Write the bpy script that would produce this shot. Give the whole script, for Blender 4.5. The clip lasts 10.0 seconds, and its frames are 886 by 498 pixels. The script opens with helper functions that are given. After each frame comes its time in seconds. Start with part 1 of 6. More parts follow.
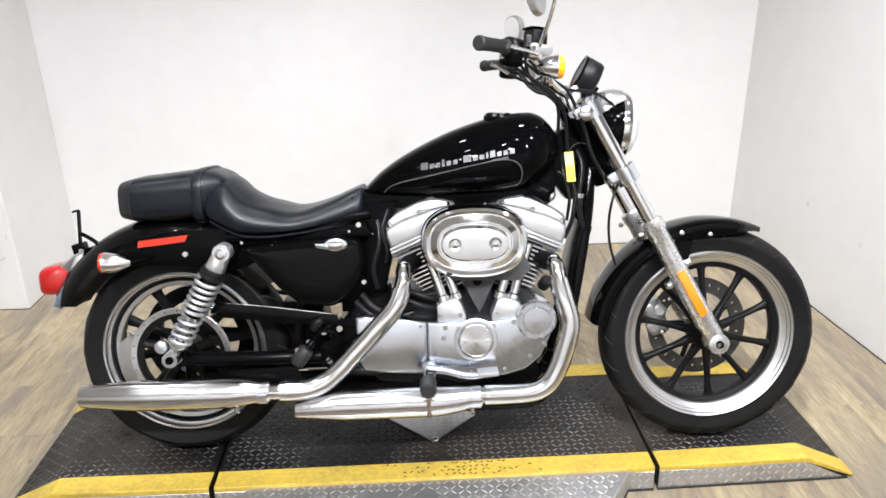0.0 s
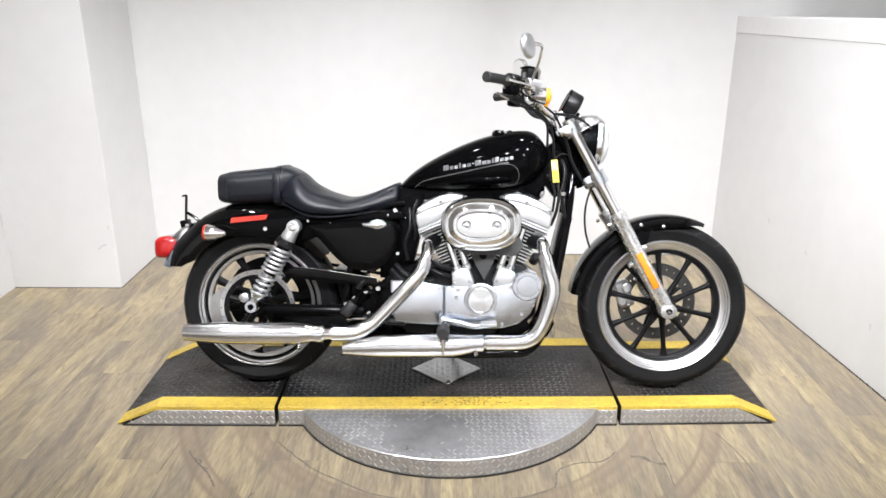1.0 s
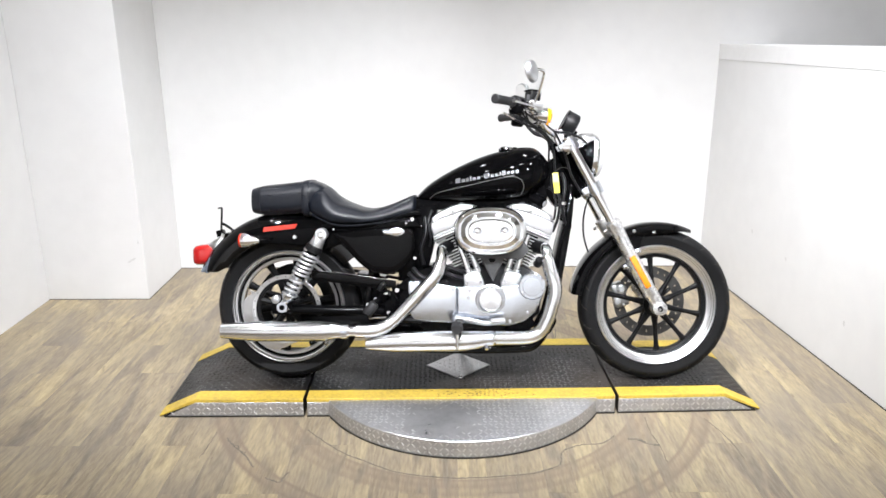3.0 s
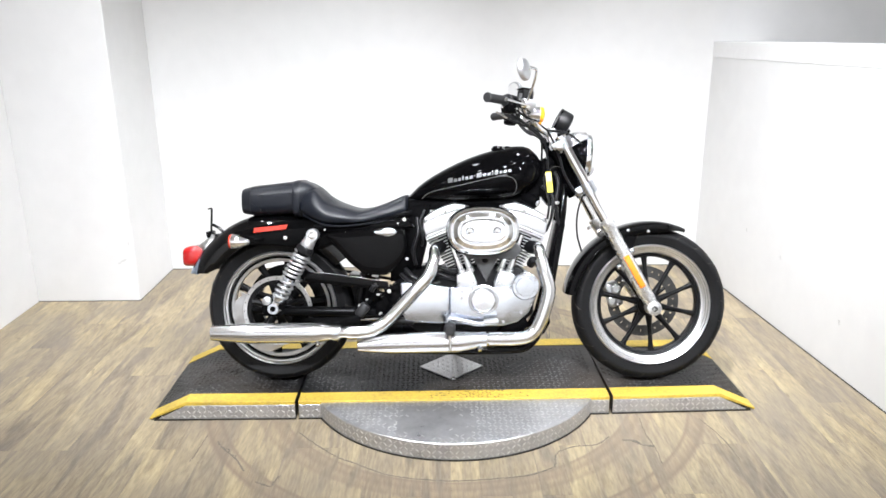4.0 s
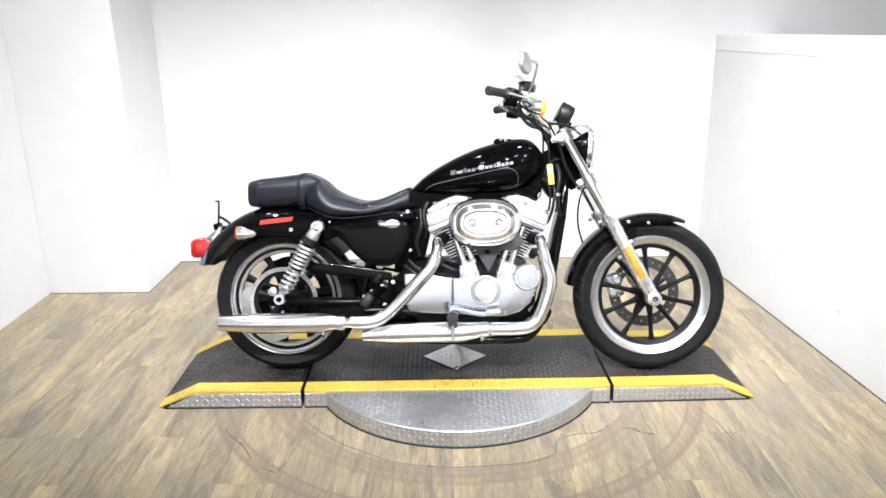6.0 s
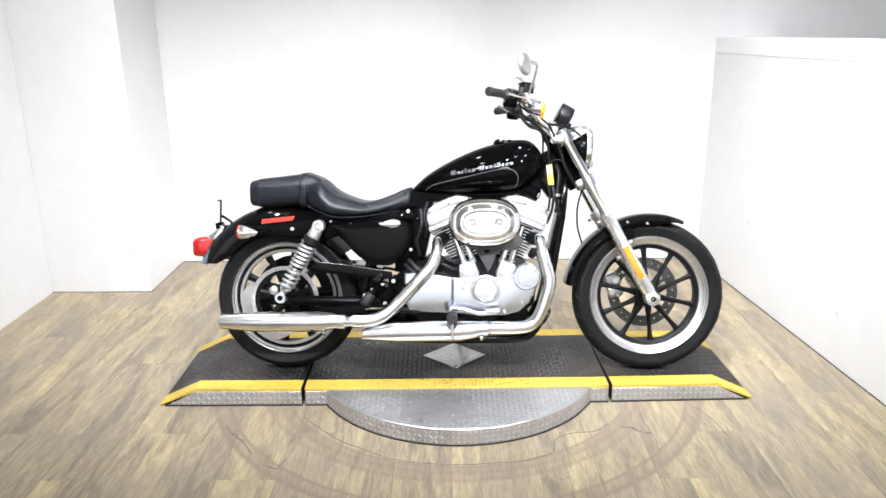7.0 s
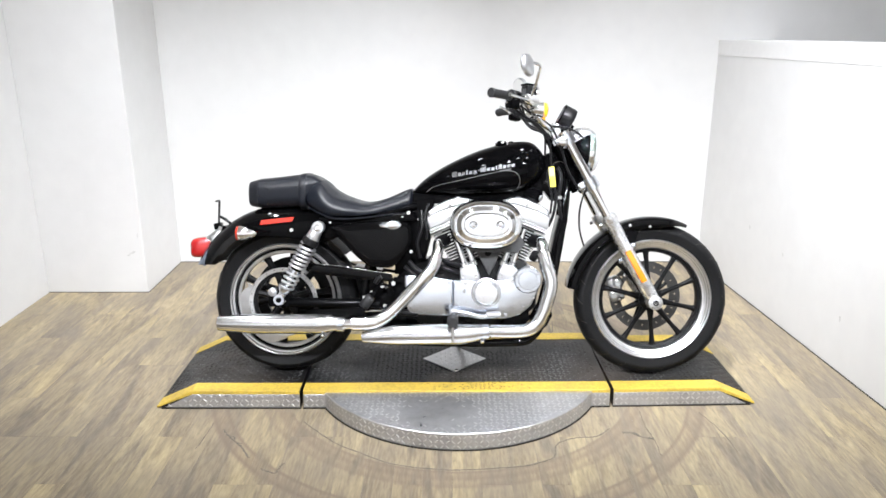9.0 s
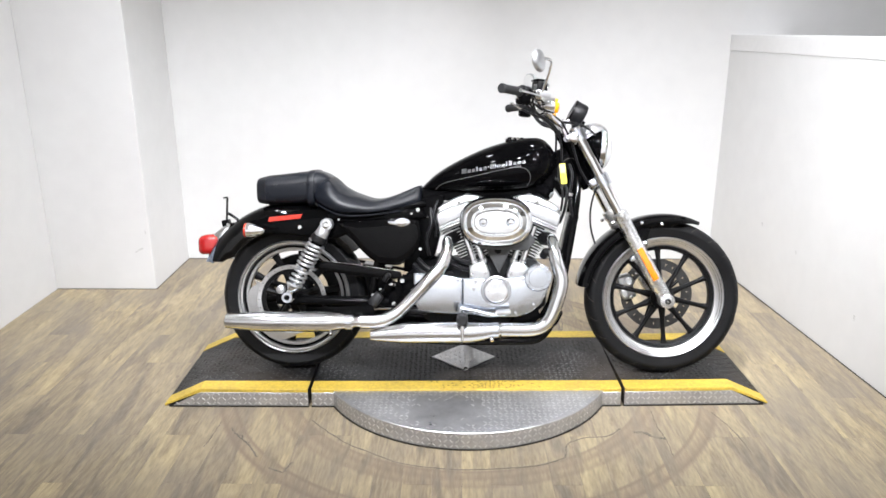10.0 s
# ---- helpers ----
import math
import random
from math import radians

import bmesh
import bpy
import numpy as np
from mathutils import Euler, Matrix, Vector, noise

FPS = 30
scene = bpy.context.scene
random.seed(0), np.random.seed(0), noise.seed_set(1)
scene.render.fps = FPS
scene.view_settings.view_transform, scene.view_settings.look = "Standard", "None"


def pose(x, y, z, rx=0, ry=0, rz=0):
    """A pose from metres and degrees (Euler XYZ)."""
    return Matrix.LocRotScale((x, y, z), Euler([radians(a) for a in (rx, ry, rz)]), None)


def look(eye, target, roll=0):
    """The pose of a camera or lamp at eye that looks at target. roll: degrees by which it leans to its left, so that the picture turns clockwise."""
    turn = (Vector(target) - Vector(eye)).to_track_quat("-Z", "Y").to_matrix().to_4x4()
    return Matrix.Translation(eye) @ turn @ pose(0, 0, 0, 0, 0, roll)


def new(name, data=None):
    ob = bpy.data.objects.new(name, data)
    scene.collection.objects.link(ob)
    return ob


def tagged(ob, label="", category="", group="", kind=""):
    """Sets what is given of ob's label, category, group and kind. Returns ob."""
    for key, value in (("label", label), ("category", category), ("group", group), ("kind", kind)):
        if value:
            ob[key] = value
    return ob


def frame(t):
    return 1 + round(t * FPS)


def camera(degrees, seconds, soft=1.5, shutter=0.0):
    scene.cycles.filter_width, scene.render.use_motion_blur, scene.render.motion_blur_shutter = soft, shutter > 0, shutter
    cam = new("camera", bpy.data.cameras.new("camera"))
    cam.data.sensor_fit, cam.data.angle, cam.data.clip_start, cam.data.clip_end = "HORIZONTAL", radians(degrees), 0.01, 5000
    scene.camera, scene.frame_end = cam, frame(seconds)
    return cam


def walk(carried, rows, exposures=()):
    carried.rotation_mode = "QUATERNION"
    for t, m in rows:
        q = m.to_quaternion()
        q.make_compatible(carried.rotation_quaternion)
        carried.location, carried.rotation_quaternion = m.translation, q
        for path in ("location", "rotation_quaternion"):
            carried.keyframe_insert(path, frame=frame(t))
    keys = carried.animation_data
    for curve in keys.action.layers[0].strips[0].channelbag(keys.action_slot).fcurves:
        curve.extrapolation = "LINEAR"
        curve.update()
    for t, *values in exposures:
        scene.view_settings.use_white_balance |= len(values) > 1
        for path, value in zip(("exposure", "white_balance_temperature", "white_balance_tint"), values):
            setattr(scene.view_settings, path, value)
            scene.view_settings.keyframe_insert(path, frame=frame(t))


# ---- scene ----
cam = camera(60.7, 10.0, soft=1.6)
EXPOSURES = [(0, -0.72, 6450, 12), (1.0, -0.66, 6450, 12), (2.5, -0.59, 6400, 12), (4.0, -0.41, 6300, 11), (5.5, -0.33, 6250, 11), (7.5, -0.33, 6300, 11), (9.0, -0.52, 6300, 11), (10.0, -0.62, 6350, 12)]
PATH = [
    (0, (-0.076, -1.956, 1.452), (-0.0160, -0.1063, 0.6953), -1.03),
    (0.2, (-0.100, -2.117, 1.470), (-0.0202, -0.2663, 0.7159), -0.52),
    (0.5, (-0.097, -2.342, 1.497), (-0.0491, -0.4649, 0.8084), -1.17),
    (0.7, (-0.080, -2.477, 1.500), (-0.0437, -0.5876, 0.8453), 0.19),
    (1, (-0.045, -2.646, 1.502), (-0.062, -0.756, 0.848), -0.0),
    (1.2, (-0.062, -2.738, 1.503), (-0.1161, -0.8327, 0.8972), 0.97),
    (1.5, (-0.121, -2.847, 1.506), (-0.134, -0.935, 0.919), 0.3),
    (1.7, (-0.155, -2.908, 1.508), (-0.1221, -1.0073, 0.8866), -0.12),
    (2, (-0.178, -2.955, 1.511), (-0.15, -1.047, 0.914), -0.5),
    (2.2, (-0.17, -2.957, 1.513), (-0.1522, -1.0443, 0.9287), -0.14),
    (2.5, (-0.144, -2.958, 1.515), (-0.145, -1.048, 0.921), -0.6),
    (2.7, (-0.13, -2.956, 1.515), (-0.1316, -1.044, 0.9284), -0.27),
    (3.8, (-0.105, -2.921, 1.512), (-0.1051, -1.009, 0.9254), -0.32),
    (4, (-0.105, -2.919, 1.512), (-0.094, -1.008, 0.922), -0.4),
    (4.2, (-0.106, -2.921, 1.513), (-0.1031, -1.0088, 0.9271), -0.12),
    (4.5, (-0.107, -2.928, 1.515), (-0.099, -1.018, 0.923), -0.0),
    (4.7, (-0.107, -2.935, 1.514), (-0.1052, -1.0229, 0.9275), 0.21),
    (5, (-0.104, -2.945, 1.513), (-0.109, -1.035, 0.92), -0.1),
    (5.2, (-0.1, -2.948, 1.514), (-0.1015, -1.0394, 0.9162), -0.44),
    (5.5, (-0.094, -2.952, 1.517), (-0.095, -1.043, 0.92), -0.6),
    (5.7, (-0.09, -2.957, 1.517), (-0.0966, -1.0492, 0.9168), -0.67),
    (6.8, (-0.08, -2.991, 1.511), (-0.0925, -1.0858, 0.9027), -0.67),
    (7, (-0.078, -2.993, 1.509), (-0.093, -1.084, 0.912), -0.5),
    (7.2, (-0.076, -2.993, 1.506), (-0.0852, -1.0841, 0.9094), -0.46),
    (7.5, (-0.075, -2.992, 1.504), (-0.079, -1.081, 0.915), -0.4),
    (7.7, (-0.076, -2.991, 1.505), (-0.0765, -1.0793, 0.9173), -0.54),
    (8, (-0.079, -2.987, 1.506), (-0.079, -1.075, 0.919), -0.2),
    (8.2, (-0.082, -2.984, 1.506), (-0.0856, -1.0721, 0.919), -0.57),
    (8.5, (-0.087, -2.977, 1.506), (-0.084, -1.066, 0.913), -0.1),
    (8.7, (-0.089, -2.971, 1.505), (-0.091, -1.0599, 0.9153), -0.2),
    (9, (-0.09, -2.962, 1.504), (-0.099, -1.052, 0.91), -0.1),
    (9.5, (-0.094, -2.948, 1.507), (-0.119, -1.037, 0.916), -0.3),
    (10, (-0.099, -2.933, 1.501), (-0.127, -1.027, 0.897), -0.2),
]
walk(cam, [(t, look(eye, target, roll)) for t, eye, target, roll in PATH],
     exposures=EXPOSURES)

# ---- world and lamps ----
world = bpy.data.worlds.new("world")
scene.world = world
world.use_nodes = True
world.node_tree.nodes["Background"].inputs[0].default_value = (1.0, 0.98, 0.95, 1)
world.node_tree.nodes["Background"].inputs[1].default_value = 0.0

CEIL = 3.0


def track_or_fill_lamp(x, y, tx, ty, tz, watts, size=0.13, spread=180):
    """A small round lamp under the ceiling; serves the track lamps and the added fills."""
    data = bpy.data.lights.new("track_or_fill_lamp", "AREA")
    data.shape, data.size, data.energy, data.color = "DISK", size, watts, (0.965, 0.98, 1.0)
    data.spread = radians(spread)
    ob = new("track_or_fill_lamp", data)
    ob.matrix_world = look((x, y, CEIL - 0.12), (tx, ty, tz))
    return ob


LAMP = 15.0
for lx in (-1.75, -0.65, 0.45, 1.4):
    k = 0.4 if lx < -1.5 else 0.8 if lx > 1 else 1.0
    track_or_fill_lamp(lx, -2.3, lx * (0.95 if abs(lx) < 1 else -0.2), 0.80, -0.25, LAMP * 1.1 * k, spread=61)
    track_or_fill_lamp(lx, -0.9, lx, 0.75, 0.0, LAMP * 0.27 * (0.8 if lx < -1.5 else 1.15 if lx < 0 else 0.7 if lx > 1 else 0.95), spread=95)
    track_or_fill_lamp(lx, 0.55, lx, 0.85, 0.0, LAMP * 0.58, spread=82)
# added fill behind the camera: lights the front wall that the chrome reflects
for lx in (-3.0, 0.0, 3.0):
    track_or_fill_lamp(lx, -4.6, lx, -6.4, 0.8, 150.0)
# added fill without known fixtures: brightens the right wall, pillar and left wall
track_or_fill_lamp(0.1, -1.3, 1.63, 0.25, 0.82, LAMP * 2.3, spread=75)
track_or_fill_lamp(1.25, -0.9, -1.66, 1.35, 0.3, LAMP * 0.78, spread=50)
track_or_fill_lamp(-0.5, -1.1, -2.34, 0.5, 0.12, LAMP * 0.62, spread=66)

# ---- materials ----


def material(name, base, rough=0.5, metal=0.0, coat=0.0, vary=0.0, scale=8.0, bump=0.0, bump_scale=60.0,
             rough_vary=0.0, spec=0.5, stretch=(1, 1, 1), ior=1.5, dark=None):
    m = bpy.data.materials.new(name)
    m.use_nodes = True
    nt = m.node_tree
    b = nt.nodes["Principled BSDF"]
    b.inputs["Roughness"].default_value = rough
    b.inputs["Metallic"].default_value = metal
    b.inputs["Coat Weight"].default_value = coat
    b.inputs["Coat Roughness"].default_value = 0.03
    b.inputs["IOR"].default_value = ior
    b.inputs["Specular IOR Level"].default_value = spec
    b.inputs["Base Color"].default_value = (*base, 1)
    tc = nt.nodes.new("ShaderNodeTexCoord")
    mp = nt.nodes.new("ShaderNodeMapping")
    mp.inputs["Scale"].default_value = stretch
    nt.links.new(tc.outputs["Object"], mp.inputs["Vector"])
    if vary > 0:
        n1 = nt.nodes.new("ShaderNodeTexNoise")
        n1.inputs["Scale"].default_value, n1.inputs["Detail"].default_value = scale, 6
        n2 = nt.nodes.new("ShaderNodeTexNoise")
        n2.inputs["Scale"].default_value, n2.inputs["Detail"].default_value = scale * 9, 4
        ad = nt.nodes.new("ShaderNodeMath")
        ad.operation = "ADD"
        rp = nt.nodes.new("ShaderNodeValToRGB")
        rp.color_ramp.elements[0].position, rp.color_ramp.elements[1].position = 0.3, 0.7
        lo = dark if dark else tuple(c * (1 - vary) for c in base)
        rp.color_ramp.elements[0].color = (*lo, 1)
        rp.color_ramp.elements[1].color = (*[min(1, c * (1 + 0.5 * vary)) for c in base], 1)
        half = nt.nodes.new("ShaderNodeMath")
        half.operation, half.inputs[1].default_value = "MULTIPLY", 0.5
        for n in (n1, n2):
            nt.links.new(mp.outputs[0], n.inputs["Vector"])
        nt.links.new(n1.outputs[0], ad.inputs[0])
        nt.links.new(n2.outputs[0], ad.inputs[1])
        nt.links.new(ad.outputs[0], half.inputs[0])
        nt.links.new(half.outputs[0], rp.inputs[0])
        nt.links.new(rp.outputs[0], b.inputs["Base Color"])
        if rough_vary > 0:
            mr = nt.nodes.new("ShaderNodeMapRange")
            mr.inputs[1].default_value, mr.inputs[2].default_value = 0.3, 0.7
            mr.inputs[3].default_value, mr.inputs[4].default_value = max(0.02, rough - rough_vary), rough + rough_vary
            nt.links.new(half.outputs[0], mr.inputs[0])
            nt.links.new(mr.outputs[0], b.inputs["Roughness"])
    if bump > 0:
        nb = nt.nodes.new("ShaderNodeTexNoise")
        nb.inputs["Scale"].default_value, nb.inputs["Detail"].default_value = bump_scale, 5
        nt.links.new(mp.outputs[0], nb.inputs["Vector"])
        bp = nt.nodes.new("ShaderNodeBump")
        bp.inputs["Strength"].default_value, bp.inputs["Distance"].default_value = bump, 0.002
        nt.links.new(nb.outputs[0], bp.inputs["Height"])
        nt.links.new(bp.outputs[0], b.inputs["Normal"])
    return m


M_PAINT = material("black gloss paint", (0.0014, 0.0014, 0.0016), 0.035, coat=0.0, vary=0.2, scale=3, spec=0.065)
M_GLOSS = material("black gloss enamel", (0.0016, 0.0016, 0.0018), 0.05, vary=0.2, scale=4, spec=0.14)
M_GUARD = material("deep black mudguard enamel", (0.0016, 0.0016, 0.0018), 0.04, vary=0.2, scale=4, spec=0.42)
# pale blue metal that stands in for the reflection on the tail
M_TAILREFL = material("pale blue tail reflection", (0.34, 0.40, 0.50), 0.14, metal=0.95, vary=0.7, scale=90, rough_vary=0.08)
M_FRAME = material("black satin metal", (0.0022, 0.0022, 0.0025), 0.15, coat=0.0, vary=0.3, scale=12, spec=0.055)
M_WRINKLE = material("black wrinkle metal", (0.005, 0.005, 0.0055), 0.40, vary=0.3, scale=20, bump=0.3, bump_scale=400, spec=0.14)
M_PLASTIC = material("black plastic", (0.0065, 0.0065, 0.0072), 0.34, vary=0.3, scale=15, bump=0.15, bump_scale=500, spec=0.24)
M_RUBBER = material("tyre rubber", (0.0065, 0.0065, 0.007), 0.52, vary=0.5, scale=11, bump=0.4, bump_scale=180, spec=0.16, rough_vary=0.10)
M_GRIP = material("grip rubber", (0.010, 0.010, 0.0112), 0.6, vary=0.25, scale=30, bump=0.3, bump_scale=300)
M_GREY = material("dark grey moulding", (0.055, 0.056, 0.058), 0.5, vary=0.3, scale=20, bump=0.2, bump_scale=300)
M_VINYL = material("black vinyl", (0.0050, 0.0063, 0.0100), 0.32, vary=0.3, scale=9, bump=0.22, bump_scale=300, rough_vary=0.07, spec=0.32)
M_CHROME = material("chrome", (0.86, 0.872, 0.89), 0.075, metal=1.0, vary=0.06, scale=25, rough_vary=0.03)
M_SHIELD = material("brushed chrome", (0.84, 0.85, 0.865), 0.15, metal=1.0, vary=0.08, scale=22, rough_vary=0.04)
M_MUFF = material("heat-dulled chrome", (0.72, 0.725, 0.735), 0.20, metal=1.0, vary=0.12, scale=14, rough_vary=0.05)
M_ALU = material("polished aluminium", (0.75, 0.79, 0.86), 0.19, metal=1.0, vary=0.13, scale=11, rough_vary=0.08, bump=0.06, bump_scale=40)
M_SATIN = material("satin silver casting", (0.80, 0.805, 0.815), 0.27, metal=0.95, vary=0.10, scale=24, bump=0.05, bump_scale=200, rough_vary=0.05)
M_SPUN = material("spun aluminium", (0.88, 0.90, 0.93), 0.24, metal=1.0, vary=0.05, scale=30)
_b = M_SPUN.node_tree.nodes["Principled BSDF"]
_b.inputs["Anisotropic"].default_value = 0.85
_t = M_SPUN.node_tree.nodes.new("ShaderNodeTangent")
_t.direction_type, _t.axis = "RADIAL", "Y"
M_SPUN.node_tree.links.new(_t.outputs[0], _b.inputs["Tangent"])
M_CAST = material("silver painted casting", (0.66, 0.67, 0.685), 0.34, metal=0.9, vary=0.12, scale=30, bump=0.25, bump_scale=260, rough_vary=0.06)
M_FIN = material("machined fin edge", (0.84, 0.84, 0.85), 0.34, metal=1.0, vary=0.12, scale=40)
M_RIM = material("machined rim", (0.68, 0.68, 0.69), 0.36, metal=1.0, vary=0.1, scale=30, rough_vary=0.06)
M_ROTOR = material("brake rotor steel", (0.25, 0.245, 0.24), 0.34, metal=1.0, vary=0.2, scale=40)
M_DISC = material("dark brake disc steel", (0.085, 0.084, 0.082), 0.42, metal=0.8, vary=0.25, scale=40)
M_BOLT = material("zinc bolt", (0.72, 0.72, 0.73), 0.22, metal=1.0, vary=0.1, scale=60)
M_YELLOW = material("yellow deck paint", (0.60, 0.42, 0.052), 0.58, vary=0.30, scale=9, bump=0.35, bump_scale=150, dark=(0.36, 0.26, 0.05))


def deck_material(name, base, rough, bare, amount, lo, hi):
    """Worn black deck coating: brown tyre dust in drifts, and bare metal where feet and wheels rub."""
    m = material(name, base, rough, vary=0.45, scale=6, bump=0.3, bump_scale=140, rough_vary=0.10, spec=0.3)
    nt = m.node_tree
    b = nt.nodes["Principled BSDF"]
    N, L = nt.nodes.new, nt.links.new
    geo = N("ShaderNodeNewGeometry")
    src = b.inputs["Base Color"].links[0].from_socket
    dust, rub = N("ShaderNodeTexNoise"), N("ShaderNodeTexNoise")
    dust.inputs["Scale"].default_value, dust.inputs["Detail"].default_value = 2.6, 6
    rub.inputs["Scale"].default_value, rub.inputs["Detail"].default_value, rub.inputs["Roughness"].default_value = 4.2, 6, 0.62
    for n in (dust, rub):
        L(geo.outputs["Position"], n.inputs["Vector"])
    dm = N("ShaderNodeMapRange")
    dm.inputs[1].default_value, dm.inputs[2].default_value, dm.inputs[4].default_value = 0.46, 0.68, 0.75
    L(dust.outputs[0], dm.inputs[0])
    mx = N("ShaderNodeMix")
    mx.data_type = "RGBA"
    L(dm.outputs[0], mx.inputs[0])
    L(src, mx.inputs[6])
    mx.inputs[7].default_value = (0.040, 0.031, 0.024, 1)
    rm = N("ShaderNodeMapRange")
    rm.inputs[1].default_value, rm.inputs[2].default_value, rm.inputs[4].default_value = lo, hi, amount
    L(rub.outputs[0], rm.inputs[0])
    mb = N("ShaderNodeMix")
    mb.data_type = "RGBA"
    L(rm.outputs[0], mb.inputs[0])
    L(mx.outputs[2], mb.inputs[6])
    mb.inputs[7].default_value = (*bare, 1)
    L(mb.outputs[2], b.inputs["Base Color"])
    L(rm.outputs[0], b.inputs["Metallic"])
    return m


M_DECK = deck_material("black deck coating", (0.0072, 0.0072, 0.0076), 0.44, (0.05, 0.05, 0.05), 0.5, 0.60, 0.78)
M_TREAD = deck_material("worn black tread", (0.017, 0.017, 0.0175), 0.28, (0.27, 0.27, 0.27), 0.75, 0.48, 0.66)
M_STEEL = material("dull steel plate", (0.52, 0.52, 0.53), 0.38, metal=0.8, vary=0.25, scale=4, bump=0.2, bump_scale=90, rough_vary=0.12)
M_STEELT = material("bright steel tread", (0.70, 0.70, 0.70), 0.30, metal=0.85, vary=0.35, scale=9)
M_WALL = material("white wall paint", (0.66, 0.657, 0.65), 0.62, vary=0.05, scale=1.1, bump=0.12, bump_scale=90)
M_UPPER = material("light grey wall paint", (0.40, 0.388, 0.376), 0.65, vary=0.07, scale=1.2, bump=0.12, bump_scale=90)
M_TRIM = material("white trim paint", (0.70, 0.695, 0.69), 0.45, vary=0.05, scale=3, bump=0.08, bump_scale=60)
M_SHOP = material("pale showroom paint", (0.66, 0.655, 0.645), 0.7, vary=0.1, scale=1)
M_CEIL = material("pale ceiling paint", (0.60, 0.60, 0.59), 0.8, vary=0.05, scale=2)
M_CRACK = material("floor cut line", (0.17, 0.145, 0.12), 0.9, vary=0.5, scale=30)
# joint dirt; also colours the strips that stand in for contact shade
M_GAP = material("dark joint dirt and contact shade", (0.03, 0.027, 0.022), 0.9, vary=0.4, scale=30)
M_TAG = material("white paper tag", (0.66, 0.60, 0.34), 0.7, vary=0.06, scale=20)
M_TAGY = material("yellow paper tag", (0.85, 0.74, 0.10), 0.7, vary=0.08, scale=20)
M_SILVER = material("silver badge", (0.085, 0.085, 0.088), 0.42, metal=0.4, vary=0.15, scale=60)
M_SCUFF = material("grey wall scuff", (0.60, 0.595, 0.585), 0.8, vary=0.3, scale=40)


def lens_material(name, base):
    m = material(name, base, 0.12, coat=0.6, vary=0.15, scale=50)
    b = m.node_tree.nodes["Principled BSDF"]
    b.inputs["Subsurface Weight"].default_value = 0.15
    b.inputs["Subsurface Radius"].default_value = (0.02, 0.006, 0.003)
    return m


M_RED = lens_material("red lens", (0.36, 0.008, 0.007))
M_REDREF = lens_material("red reflector", (0.44, 0.020, 0.006))
M_AMBER = lens_material("amber lens", (0.88, 0.36, 0.01))
M_ORANGE = lens_material("orange reflector", (0.86, 0.22, 0.008))

M_LAMPGLASS = bpy.data.materials.new("headlamp lens")
M_LAMPGLASS.use_nodes = True
_b = M_LAMPGLASS.node_tree.nodes["Principled BSDF"]
_b.inputs["Base Color"].default_value = (0.93, 0.94, 0.94, 1)
_b.inputs["Roughness"].default_value = 0.12
_b.inputs["Transmission Weight"].default_value = 0.55
M_SHELL = material("satin mirror shell", (0.46, 0.47, 0.48), 0.28, metal=0.85, vary=0.05, scale=20)
M_MIRROR = material("mirror glass", (0.9, 0.9, 0.9), 0.02, metal=1.0)
M_DIAL = material("dial face", (0.05, 0.05, 0.055), 0.4, vary=0.1, scale=40)


